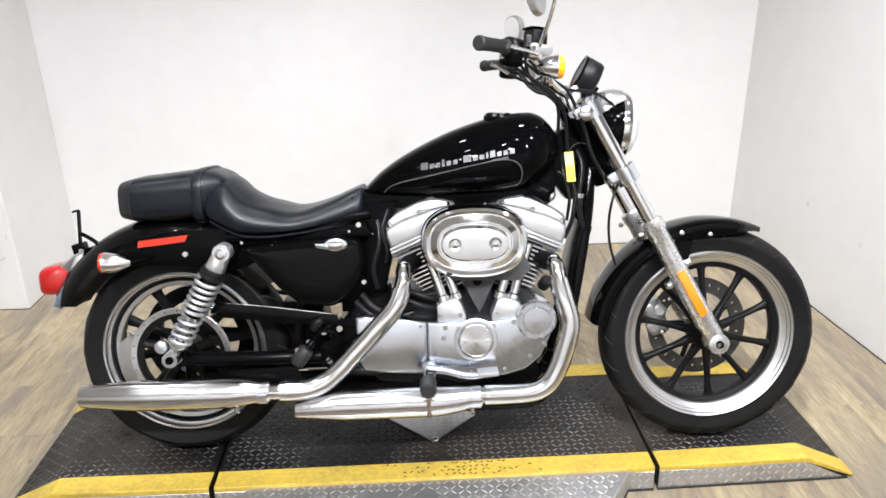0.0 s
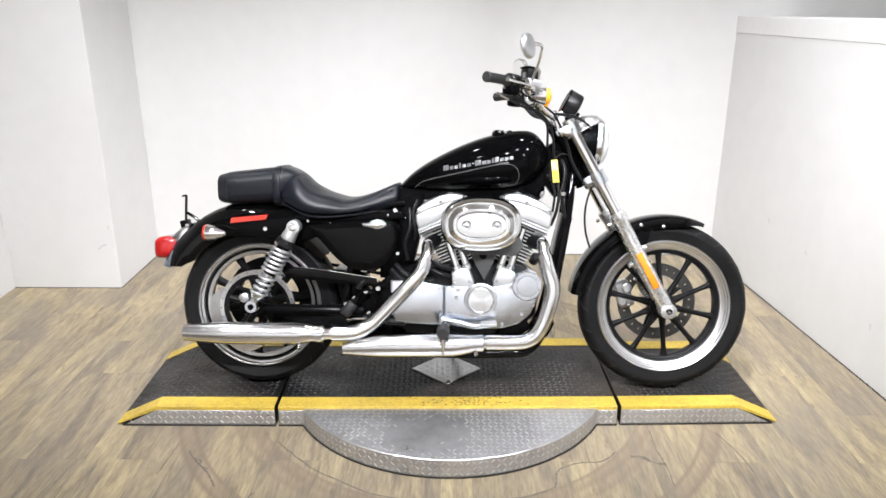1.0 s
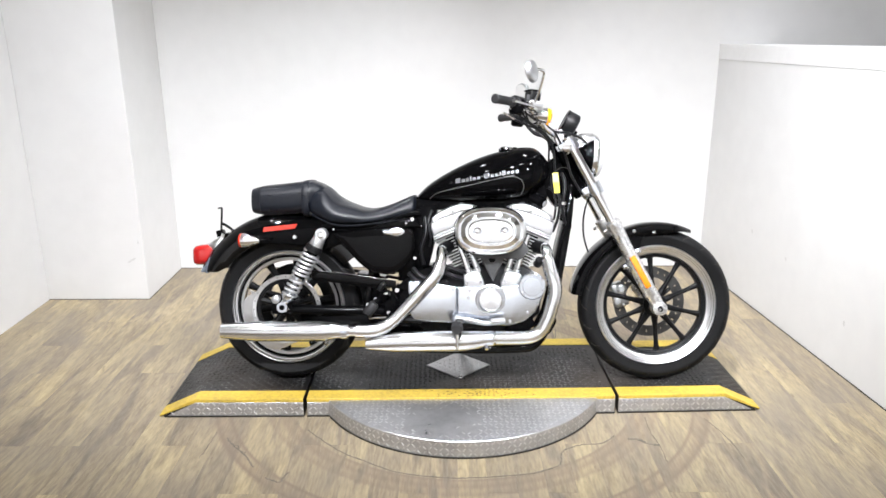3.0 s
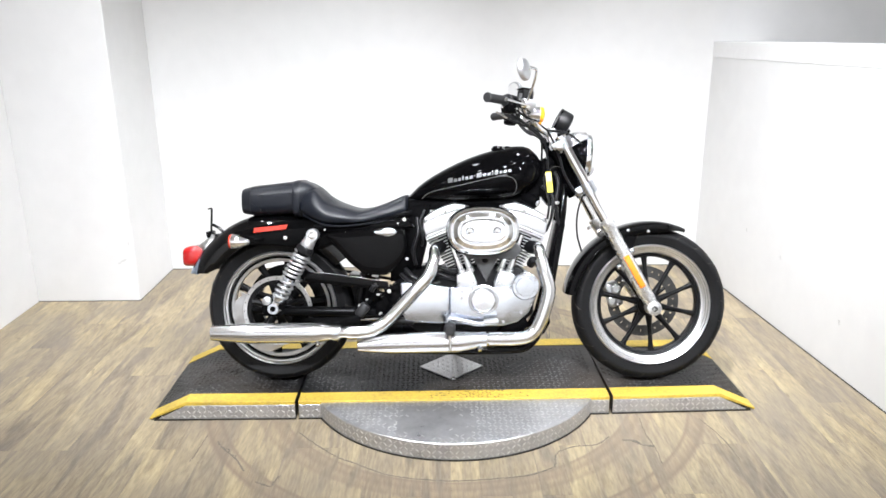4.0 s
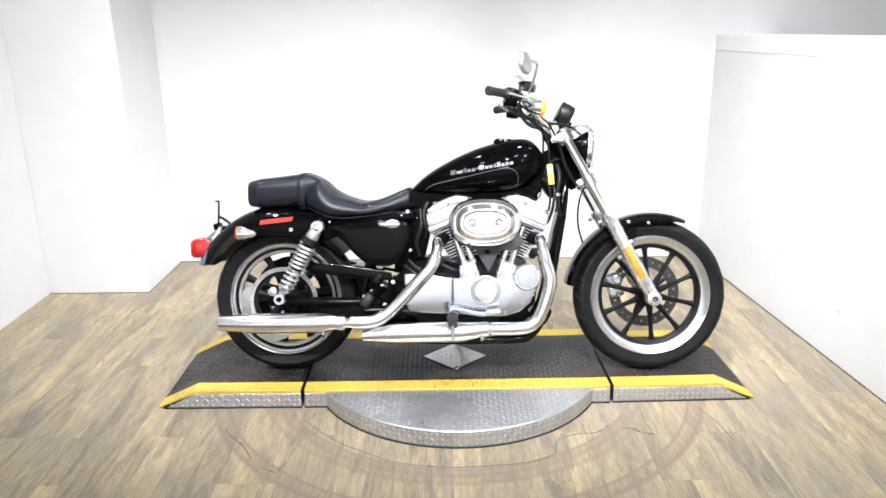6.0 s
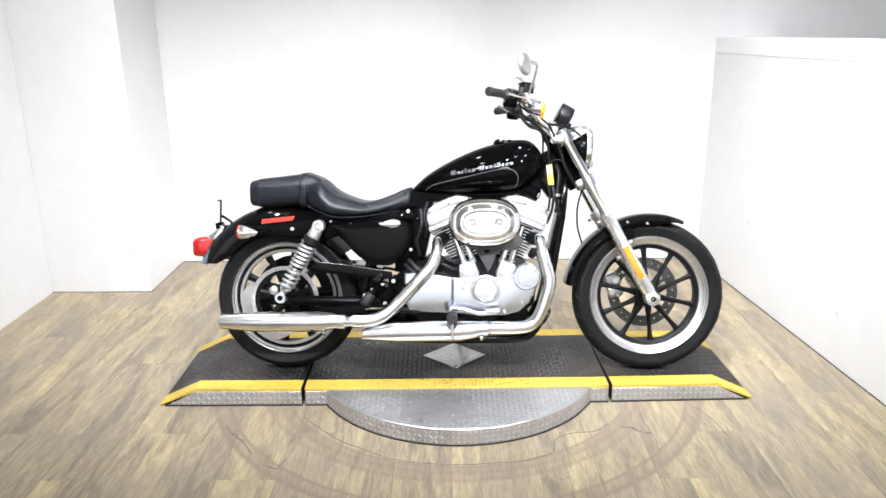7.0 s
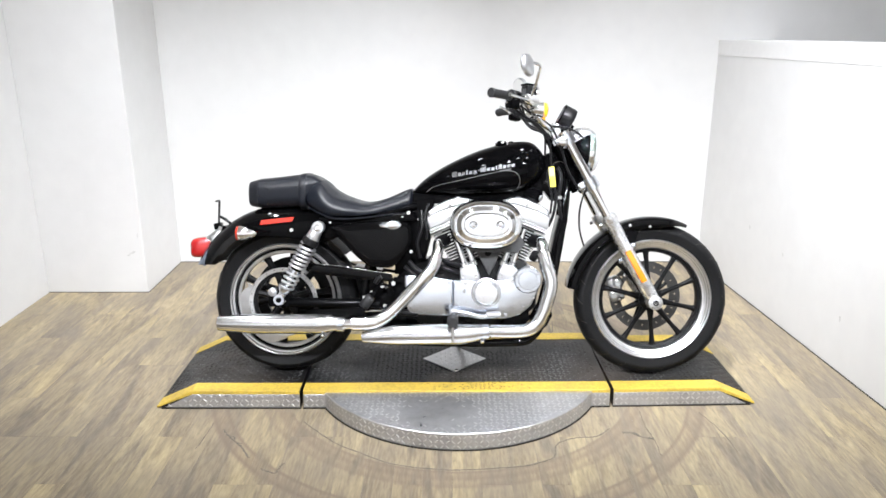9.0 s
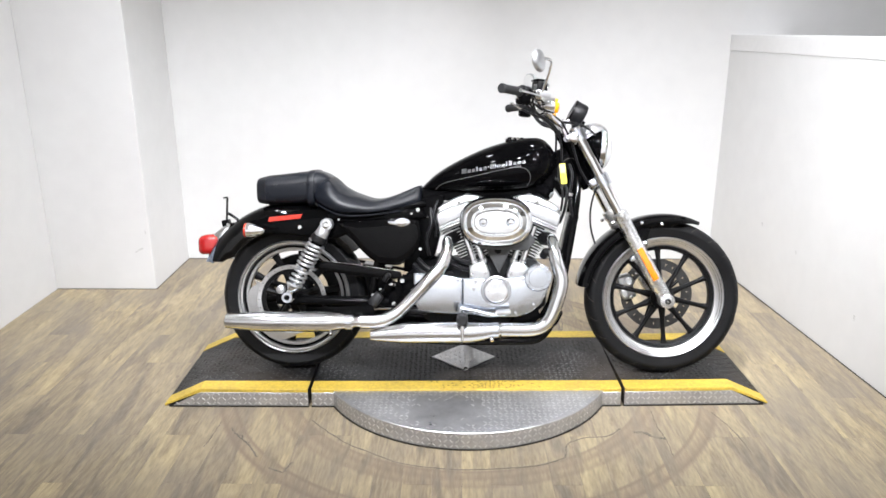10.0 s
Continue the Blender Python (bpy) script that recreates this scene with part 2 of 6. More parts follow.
def plank_material():
    """Bleached vinyl wood planks: tone by plank, long grain, grey stains and dark knots."""
    m = bpy.data.materials.new("vinyl wood plank")
    m.use_nodes = True
    nt = m.node_tree
    b = nt.nodes["Principled BSDF"]
    N, L = nt.nodes.new, nt.links.new
    info, geo = N("ShaderNodeObjectInfo"), N("ShaderNodeNewGeometry")
    off = N("ShaderNodeVectorMath")
    off.operation = "MULTIPLY_ADD"
    off.inputs[1].default_value = (37.0, 53.0, 11.0)
    comb = N("ShaderNodeCombineXYZ")
    for k in range(3):
        L(info.outputs["Random"], comb.inputs[k])
    L(comb.outputs[0], off.inputs[0])
    L(geo.outputs["Position"], off.inputs[2])
    mp = N("ShaderNodeMapping")
    mp.inputs["Scale"].default_value = (1.0, 0.15, 1.0)
    L(off.outputs[0], mp.inputs["Vector"])
    grain, streak = N("ShaderNodeTexNoise"), N("ShaderNodeTexNoise")
    grain.inputs["Scale"].default_value, grain.inputs["Detail"].default_value = 120, 5
    streak.inputs["Scale"].default_value, streak.inputs["Detail"].default_value = 16, 4
    streak.inputs["Distortion"].default_value = 0.9
    L(mp.outputs[0], grain.inputs["Vector"])
    L(mp.outputs[0], streak.inputs["Vector"])
    tone = N("ShaderNodeValToRGB")
    els = tone.color_ramp.elements
    els[0].position, els[0].color = 0.0, (0.262, 0.224, 0.172, 1)
    els[1].position, els[1].color = 1.0, (0.352, 0.296, 0.205, 1)
    for p, c in ((0.35, (0.300, 0.256, 0.194, 1)), (0.7, (0.330, 0.282, 0.206, 1))):
        e = els.new(p)
        e.color = c
    L(info.outputs["Random"], tone.inputs[0])
    sr = N("ShaderNodeValToRGB")
    sr.color_ramp.elements[0].position, sr.color_ramp.elements[0].color = 0.34, (0.63, 0.61, 0.61, 1)
    sr.color_ramp.elements[1].position, sr.color_ramp.elements[1].color = 0.63, (1.18, 1.13, 0.965, 1)
    L(streak.outputs[0], sr.inputs[0])
    mul = N("ShaderNodeMix")
    mul.data_type, mul.blend_type = "RGBA", "MULTIPLY"
    mul.inputs[0].default_value = 1.0
    L(tone.outputs[0], mul.inputs[6])
    L(sr.outputs[0], mul.inputs[7])
    gr = N("ShaderNodeValToRGB")
    gr.color_ramp.elements[0].position, gr.color_ramp.elements[0].color = 0.35, (0.80, 0.79, 0.78, 1)
    gr.color_ramp.elements[1].position, gr.color_ramp.elements[1].color = 0.65, (1.1, 1.1, 1.1, 1)
    L(grain.outputs[0], gr.inputs[0])
    mul2 = N("ShaderNodeMix")
    mul2.data_type, mul2.blend_type = "RGBA", "MULTIPLY"
    mul2.inputs[0].default_value = 1.0
    L(mul.outputs[2], mul2.inputs[6])
    L(gr.outputs[0], mul2.inputs[7])
    # worn grey patches that run over several planks
    wear = N("ShaderNodeTexNoise")
    wear.inputs["Scale"].default_value, wear.inputs["Detail"].default_value = 2.3, 5
    L(geo.outputs["Position"], wear.inputs["Vector"])
    wr = N("ShaderNodeMapRange")
    wr.inputs[1].default_value, wr.inputs[2].default_value, wr.inputs[3].default_value, wr.inputs[4].default_value = 0.42, 0.70, 0.0, 0.65
    L(wear.outputs[0], wr.inputs[0])
    grey = N("ShaderNodeMix")
    grey.data_type = "RGBA"
    L(wr.outputs[0], grey.inputs[0])
    L(mul2.outputs[2], grey.inputs[6])
    grey.inputs[7].default_value = (0.215, 0.184, 0.146, 1)
    dist = N("ShaderNodeVectorMath")
    dist.operation, dist.inputs[1].default_value = "DISTANCE", (-0.045, 0.03, 0.0)
    L(geo.outputs["Position"], dist.inputs[0])
    ring = N("ShaderNodeValToRGB")
    re = ring.color_ramp.elements
    re[0].position, re[0].color = 0.0, (0, 0, 0, 1)
    re[1].position, re[1].color = 1.0, (0, 0, 0, 1)
    for p, v in ((0.700, 0.0), (0.708, 0.85), (0.722, 0.45), (0.745, 0.75), (0.765, 0.30), (0.790, 0.60), (0.805, 0.06), (0.915, 0.08), (0.925, 1.0), (0.938, 0.35), (0.962, 0.55), (0.978, 1.0), (0.994, 0.0)):
        e = re.new(p)
        e.color = (v, v, v, 1)
    wob = N("ShaderNodeMath")
    wob.operation, wob.inputs[1].default_value = "MULTIPLY", 0.96
    L(dist.outputs["Value"], wob.inputs[0])
    L(wob.outputs[0], ring.inputs[0])
    wearm = N("ShaderNodeMath")
    wearm.operation = "MULTIPLY"
    L(ring.outputs[0], wearm.inputs[0])
    patch = N("ShaderNodeMapRange")
    patch.inputs[1].default_value, patch.inputs[2].default_value, patch.inputs[4].default_value = 0.25, 0.50, 0.80
    L(streak.outputs[0], patch.inputs[0])
    L(patch.outputs[0], wearm.inputs[1])
    rub = N("ShaderNodeMix")
    rub.data_type = "RGBA"
    L(wearm.outputs[0], rub.inputs[0])
    L(grey.outputs[2], rub.inputs[6])
    rub.inputs[7].default_value = (0.175, 0.132, 0.102, 1)
    knot = N("ShaderNodeTexNoise")
    knot.inputs["Scale"].default_value, knot.inputs["Detail"].default_value = 24, 2
    mpk = N("ShaderNodeMapping")
    mpk.inputs["Scale"].default_value = (1.0, 0.45, 1.0)
    L(off.outputs[0], mpk.inputs["Vector"])
    L(mpk.outputs[0], knot.inputs["Vector"])
    kr = N("ShaderNodeMapRange")
    kr.inputs[1].default_value, kr.inputs[2].default_value, kr.inputs[4].default_value = 0.70, 0.77, 0.45
    L(knot.outputs[0], kr.inputs[0])
    kn = N("ShaderNodeMix")
    kn.data_type = "RGBA"
    L(kr.outputs[0], kn.inputs[0])
    L(rub.outputs[2], kn.inputs[6])
    kn.inputs[7].default_value = (0.12, 0.10, 0.08, 1)
    L(kn.outputs[2], b.inputs["Base Color"])
    b.inputs["Specular IOR Level"].default_value = 0.28
    rr = N("ShaderNodeMapRange")
    rr.inputs[1].default_value, rr.inputs[2].default_value, rr.inputs[3].default_value, rr.inputs[4].default_value = 0.3, 0.7, 0.46, 0.62
    L(streak.outputs[0], rr.inputs[0])
    L(rr.outputs[0], b.inputs["Roughness"])
    bp = N("ShaderNodeBump")
    bp.inputs["Strength"].default_value, bp.inputs["Distance"].default_value = 0.2, 0.001
    L(grain.outputs[0], bp.inputs["Height"])
    L(bp.outputs[0], b.inputs["Normal"])
    return m


M_PLANK = plank_material()

# ---- mesh helpers ----


def part(name, bm, mat, parent=None, label="", angle=38, smooth=True):
    me = bpy.data.meshes.new(name)
    bmesh.ops.recalc_face_normals(bm, faces=bm.faces)
    bm.to_mesh(me)
    bm.free()
    if smooth:
        me.polygons.foreach_set("use_smooth", [True] * len(me.polygons))
        me.set_sharp_from_angle(angle=radians(angle))
    me.materials.append(mat)
    ob = new(name, me)
    if parent is not None:
        ob.parent = parent
    if label:
        ob["label"] = label
    return ob


def spline(points, sub=6):
    """A smooth row of points through the given ones."""
    P = [Vector(p) for p in points]
    out = []
    for i in range(len(P) - 1):
        a, b, c, d = P[max(i - 1, 0)], P[i], P[i + 1], P[min(i + 2, len(P) - 1)]
        for k in range(sub):
            t = k / sub
            out.append(0.5 * (2 * b + (c - a) * t + (2 * a - 5 * b + 4 * c - d) * t * t + (3 * b - a - 3 * c + d) * t ** 3))
    out.append(P[-1])
    return out


def skin(bm, rings, closed=True, caps=True):
    rows = [[bm.verts.new(p) for p in r] for r in rings]
    n = len(rows[0])
    for a, b in zip(rows, rows[1:]):
        for k in range(n if closed else n - 1):
            q = (k + 1) % n
            bm.faces.new((a[k], a[q], b[q], b[k]))
    if caps:
        bm.faces.new(rows[0][::-1])
        bm.faces.new(rows[-1])
    return rows


def tube(points, r, segs=14, sub=6, bm=None, caps=True):
    """A round tube along a smooth line; r is one radius or one for each point."""
    bm = bm or bmesh.new()
    rs = r if isinstance(r, (list, tuple)) else [r] * len(points)
    path = spline(points, sub) if sub > 1 else [Vector(p) for p in points]
    if sub > 1:
        rad = [v.x for v in spline([(q, 0, 0) for q in rs], sub)]
    else:
        rad = list(rs)
    rings, side = [], None
    for i, p in enumerate(path):
        d = (path[min(i + 1, len(path) - 1)] - path[max(i - 1, 0)]).normalized()
        if side is None:
            side = d.cross(Vector((0, 1, 0)) if abs(d.y) < 0.9 else Vector((0, 0, 1))).normalized()
        side = (side - d * side.dot(d)).normalized()
        up = d.cross(side)
        rings.append([p + rad[i] * (math.cos(a) * side + math.sin(a) * up) for a in [2 * math.pi * k / segs for k in range(segs)]])
    skin(bm, rings, caps=caps)
    return bm


def lathe(profile, centre, axis=(0, 1, 0), segs=48, bm=None, closed=False, caps=True):
    """A turned form: rows of (radius, height along the axis)."""
    bm = bm or bmesh.new()
    axis = Vector(axis).normalized()
    u = axis.orthogonal().normalized()
    v = axis.cross(u)
    c = Vector(centre)
    prof = list(profile) + ([profile[0]] if closed else [])
    rows = []
    for i, (r, h) in enumerate(prof):
        if closed and i == len(prof) - 1:
            rows.append(rows[0])
            continue
        rows.append([bm.verts.new(c + axis * h + r * (math.cos(a) * u + math.sin(a) * v)) for a in [2 * math.pi * k / segs for k in range(segs)]])
    for a, b in zip(rows, rows[1:]):
        for k in range(segs):
            q = (k + 1) % segs
            bm.faces.new((a[k], a[q], b[q], b[k]))
    if caps and not closed:
        bm.faces.new(rows[0][::-1])
        bm.faces.new(rows[-1])
    return bm


def block(size, m=Matrix(), bevel=0.004, segs=2, bm=None):
    """A bevelled box of the given size at the pose m."""
    own = bmesh.new()
    bmesh.ops.create_cube(own, size=1.0, matrix=Matrix.Diagonal((*size, 1)))
    if bevel > 0:
        bmesh.ops.bevel(own, geom=own.edges[:], offset=bevel, segments=segs, profile=0.6, affect="EDGES")
    bmesh.ops.transform(own, matrix=m, verts=own.verts)
    if bm is None:
        return own
    me = bpy.data.meshes.new("tmp")
    own.to_mesh(me)
    own.free()
    bm.from_mesh(me)
    bpy.data.meshes.remove(me)
    return bm


def slab(outline, y0, y1, bevel=0.004, segs=2, sub=0):
    """A plate cut to an outline of (x, z), from y0 to y1, with rounded edges."""
    bm = bmesh.new()
    pts = [Vector((x, 0, z)) for x, z in outline]
    if sub:
        pts = spline(pts + [pts[0]], sub)[:-1]
    lo = [bm.verts.new((p.x, y0, p.z)) for p in pts]
    hi = [bm.verts.new((p.x, y1, p.z)) for p in pts]
    n = len(pts)
    bm.faces.new(lo)
    bm.faces.new(hi[::-1])
    for k in range(n):
        q = (k + 1) % n
        bm.faces.new((lo[k], hi[k], hi[q], lo[q]))
    bmesh.ops.recalc_face_normals(bm, faces=bm.faces)
    if bevel:
        rim = [e for e in bm.edges if (e.verts[0].co.y == e.verts[1].co.y)]
        bmesh.ops.bevel(bm, geom=rim, offset=bevel, segments=segs, profile=0.5, affect="EDGES")
    return bm


def sect(x, zb, zt, hw, n=2.6, narrow=0.0, count=36):
    """One ring across a body: bottom, top, half width; narrow draws its upper half in."""
    zc, h, ring = (zb + zt) / 2, (zt - zb) / 2, []
    for k in range(count):
        a = 2 * math.pi * k / count
        c, s = math.cos(a), math.sin(a)
        y = hw * math.copysign(abs(c) ** (2 / n), c) * (1 - narrow * (s if s > 0 else 0.25 * s))
        ring.append(Vector((x, y, zc + h * math.copysign(abs(s) ** (2 / n), s))))
    return ring


def loft(rows, sub=5, n=2.6, narrow=0.0, count=36):
    """A body through rows of (x, bottom, top, half width)."""
    a = spline([r[:3] for r in rows], sub)
    w = spline([(r[3], 0, 0) for r in rows], sub)
    bm = bmesh.new()
    skin(bm, [sect(p.x, p.y, p.z, q.x, n, narrow, count) for p, q in zip(a, w)])
    return bm


def oval_stack(rows, cx, cz, n=2.5, segs=56, bm=None):
    """A stack of ovals in the x-z plane: rows of (y, half width, half height)."""
    bm = bm or bmesh.new()
    rings = []
    for y, hw, hh in rows:
        ring = []
        for k in range(segs):
            a = 2 * math.pi * k / segs
            c, s = math.cos(a), math.sin(a)
            ring.append((cx + hw * math.copysign(abs(c) ** (2 / n), c), y, cz + hh * math.copysign(abs(s) ** (2 / n), s)))
        rings.append(ring)
    skin(bm, rings)
    return bm


def bolt(name, centre, parent, r=0.007, h=0.006, axis=(0, -1, 0), mat=None, segs=12):
    return part(name, lathe([(r, 0), (r, h * 0.7), (r * 0.75, h)], centre, axis, segs), mat or M_BOLT, parent)

# ---- the room ----


def wall_box(name, x0, x1, y0, y1, z0, z1, mat, label, category="wall"):
    bm = block((x1 - x0, y1 - y0, z1 - z0), pose((x0 + x1) / 2, (y0 + y1) / 2, (z0 + z1) / 2), 0.003, 1)
    return tagged(part(name, bm, mat, None, smooth=False), label, category, kind="structure")


YB, XL, XP, YP = 1.60, -2.34, -1.775, 1.05
YF = -1.9
floor = tagged(part("floor", block((12.4, 11.4, 0.1), pose(0.0, -3.6, -0.062), 0, 1), M_GAP, None, smooth=False),
               "bleached wood plank floor with worn grey stains", "floor", kind="structure")
wall_box("wall_back", XL - 0.15, 2.75, YB, YB + 0.15, -0.1, CEIL, M_WALL, "plain white painted back wall")
wall_box("wall_left", XL - 0.15, XL, YF, YB, -0.1, CEIL, M_WALL, "plain white painted side wall")
wall_box("pillar", XL, XP, YP, YB, -0.1, CEIL, M_WALL, "white painted boxed-out pillar in the room corner", "pillar")
# unseen walls added around the camera side, for chrome and paint to reflect
wall_box("wall_front", -6.0, 6.0, -6.65, -6.5, -0.1, CEIL, M_SHOP, "unseen pale showroom wall added for reflections")
wall_box("wall_shop_left", -6.15, -6.0, -6.5, YF, -0.1, CEIL, M_SHOP, "unseen pale showroom wall added for reflections")
wall_box("wall_shop_right", 6.0, 6.15, -6.5, YF, -0.1, CEIL, M_SHOP, "unseen pale showroom wall added for reflections")
wall_box("wall_shop_back_left", -6.0, XL - 0.15, YF - 0.15, YF, -0.1, CEIL, M_SHOP, "unseen pale showroom wall added for reflections")
wall_box("wall_shop_back_right", 2.75, 6.0, YF - 0.15, YF, -0.1, CEIL, M_SHOP, "unseen pale showroom wall added for reflections")


def right_wall():
    """The half-height wall, slightly askew to the room, with its cap, and the grey wall set back above it."""
    a, b = Vector((1.497, YB)), Vector((1.655, -0.27))
    d = (b - a).normalized()
    far = a + d * 3.5
    nx, ny = -d.y, d.x
    def run(name, z0, z1, o0, o1, mat, label, cat):
        bm = bmesh.new()
        q = [(a.x + nx * o0, a.y), (a.x + nx * o1 + 0.0, a.y), (far.x + nx * o1, far.y), (far.x + nx * o0, far.y)]
        rise = lambda p, z: z + (0.022 * (YB - p[1]) if z > 1 else 0)
        lo, hi = [bm.verts.new((*p, rise(p, z0))) for p in q], [bm.verts.new((*p, rise(p, z1))) for p in q]
        bm.faces.new(lo[::-1])
        bm.faces.new(hi)
        for k in range(4):
            bm.faces.new((lo[k], lo[(k + 1) % 4], hi[(k + 1) % 4], hi[k]))
        bmesh.ops.bevel(bm, geom=bm.edges[:], offset=0.002, segments=1, affect="EDGES")
        return tagged(part(name, bm, mat, None, smooth=False), label, cat, kind="structure")
    run("wall_right", -0.1, 1.270, 0.0, 0.3, M_WALL, "white painted half-height side wall", "wall")
    run("trim", 1.270, 1.357, -0.0025, 0.3, M_TRIM, "white wooden cap board along the half wall", "trim")


right_wall()
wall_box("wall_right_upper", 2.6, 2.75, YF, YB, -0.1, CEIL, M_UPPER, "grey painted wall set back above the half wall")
tagged(part("ceiling", block((12.4, 11.2, 0.1), pose(0.0, -3.6, CEIL + 0.05), 0, 1), M_CEIL, None, smooth=False),
       "plain light grey ceiling", "ceiling", kind="structure")

# ---- the turntable and the deck ----
DECK = 0.075
TCX, TCY, TR = -0.045, 0.03, 0.605


def lozenges(bm, spots, length=0.026, width=0.008, height=0.0022):
    """Raised tread lozenges: rows of (origin, along, across, up) as small hipped ridges."""
    for o, u, v, w in spots:
        ring = [bm.verts.new(o + u * (length / 2 * a) + v * (width / 2 * b)) for a, b in ((-1, 0), (-0.45, -1), (0.45, -1), (1, 0), (0.45, 1), (-0.45, 1))]
        e, f = bm.verts.new(o - u * (length * 0.22) + w * height), bm.verts.new(o + u * (length * 0.22) + w * height)
        for q in ((ring[0], ring[1], e), (ring[1], ring[2], f, e), (ring[2], ring[3], f), (ring[3], ring[4], f), (ring[4], ring[5], e, f), (ring[5], ring[0], e)):
            bm.faces.new(q)
    return bm


def tread_grid(origin, eu, ev, nu, nv, pitch, inside=None):
    """Lozenges on a grid in the plane of eu and ev, turned one way and the other in turn."""
    eu, ev, o = Vector(eu), Vector(ev), Vector(origin)
    up, out = eu.cross(ev), []
    for i in range(nu):
        for j in range(nv):
            p = o + eu * (i * pitch) + ev * (j * pitch)
            if inside and not inside(p):
                continue
            s = 1 if (i + j) % 2 else -1
            u = (eu + ev * s).normalized()
            out.append((p, u, up.cross(u), up))
    return out


def turntable():
    top = 0.069
    # a round plate cut straight at the back, under the deck
    def disc(r, z):
        pts = [(TCX + r * math.cos(q), TCY + r * math.sin(q), z) for q in [2 * math.pi * k / 144 for k in range(144)]]
        return [(x, min(y, 0.26), zz) for x, y, zz in pts]
    bm = bmesh.new()
    skin(bm, [disc(TR, 0.0), disc(TR, top - 0.003), disc(TR - 0.003, top)])
    t = tagged(part("turntable", bm, M_STEEL), "round steel diamond-plate turntable under the deck", "turntable")
    # contact shade around the foot of the plate, built as a dark ring
    bm = bmesh.new()
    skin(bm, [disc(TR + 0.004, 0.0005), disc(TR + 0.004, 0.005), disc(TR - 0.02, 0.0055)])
    part("contact_shade", bm, M_GAP, t, "dark strip for contact shade at the turntable rim")
    worn = random.Random(4)
    inside = lambda p: (p.x - TCX) ** 2 + (p.y - TCY) ** 2 < (TR - 0.012) ** 2 and p.y < -0.27 and worn.random() < ((p.x + 0.14) / 0.20) ** 2 + ((p.y + 0.42) / 0.13) ** 2 - 0.25
    bm = lozenges(bmesh.new(), tread_grid((-0.62, -0.60, top), (1, 0, 0), (0, 1, 0), 59, 17, 0.0205, inside), 0.0212, 0.0054, 0.0017)
    tagged(part("tread_plate", bm, M_STEELT, t, smooth=False), kind="stuff")
    spots, n = [], 184
    for k in range(n):
        a = 2 * math.pi * k / n
        if math.sin(a) > -0.35:
            continue
        out = Vector((math.cos(a), math.sin(a), 0))
        tang = Vector((-math.sin(a), math.cos(a), 0))
        for j in range(3):
            s = 1 if (k + j) % 2 else -1
            u = (tang + Vector((0, 0, s))).normalized()
            spots.append((Vector((TCX, TCY, 0.0135 + 0.0205 * j)) + out * TR, u, out.cross(u), out))
    tagged(part("tread_band", lozenges(bmesh.new(), spots, 0.0208, 0.0054, 0.0018), M_STEELT, t, smooth=False), kind="stuff")
    return t


DF, DB = -0.266, 0.288


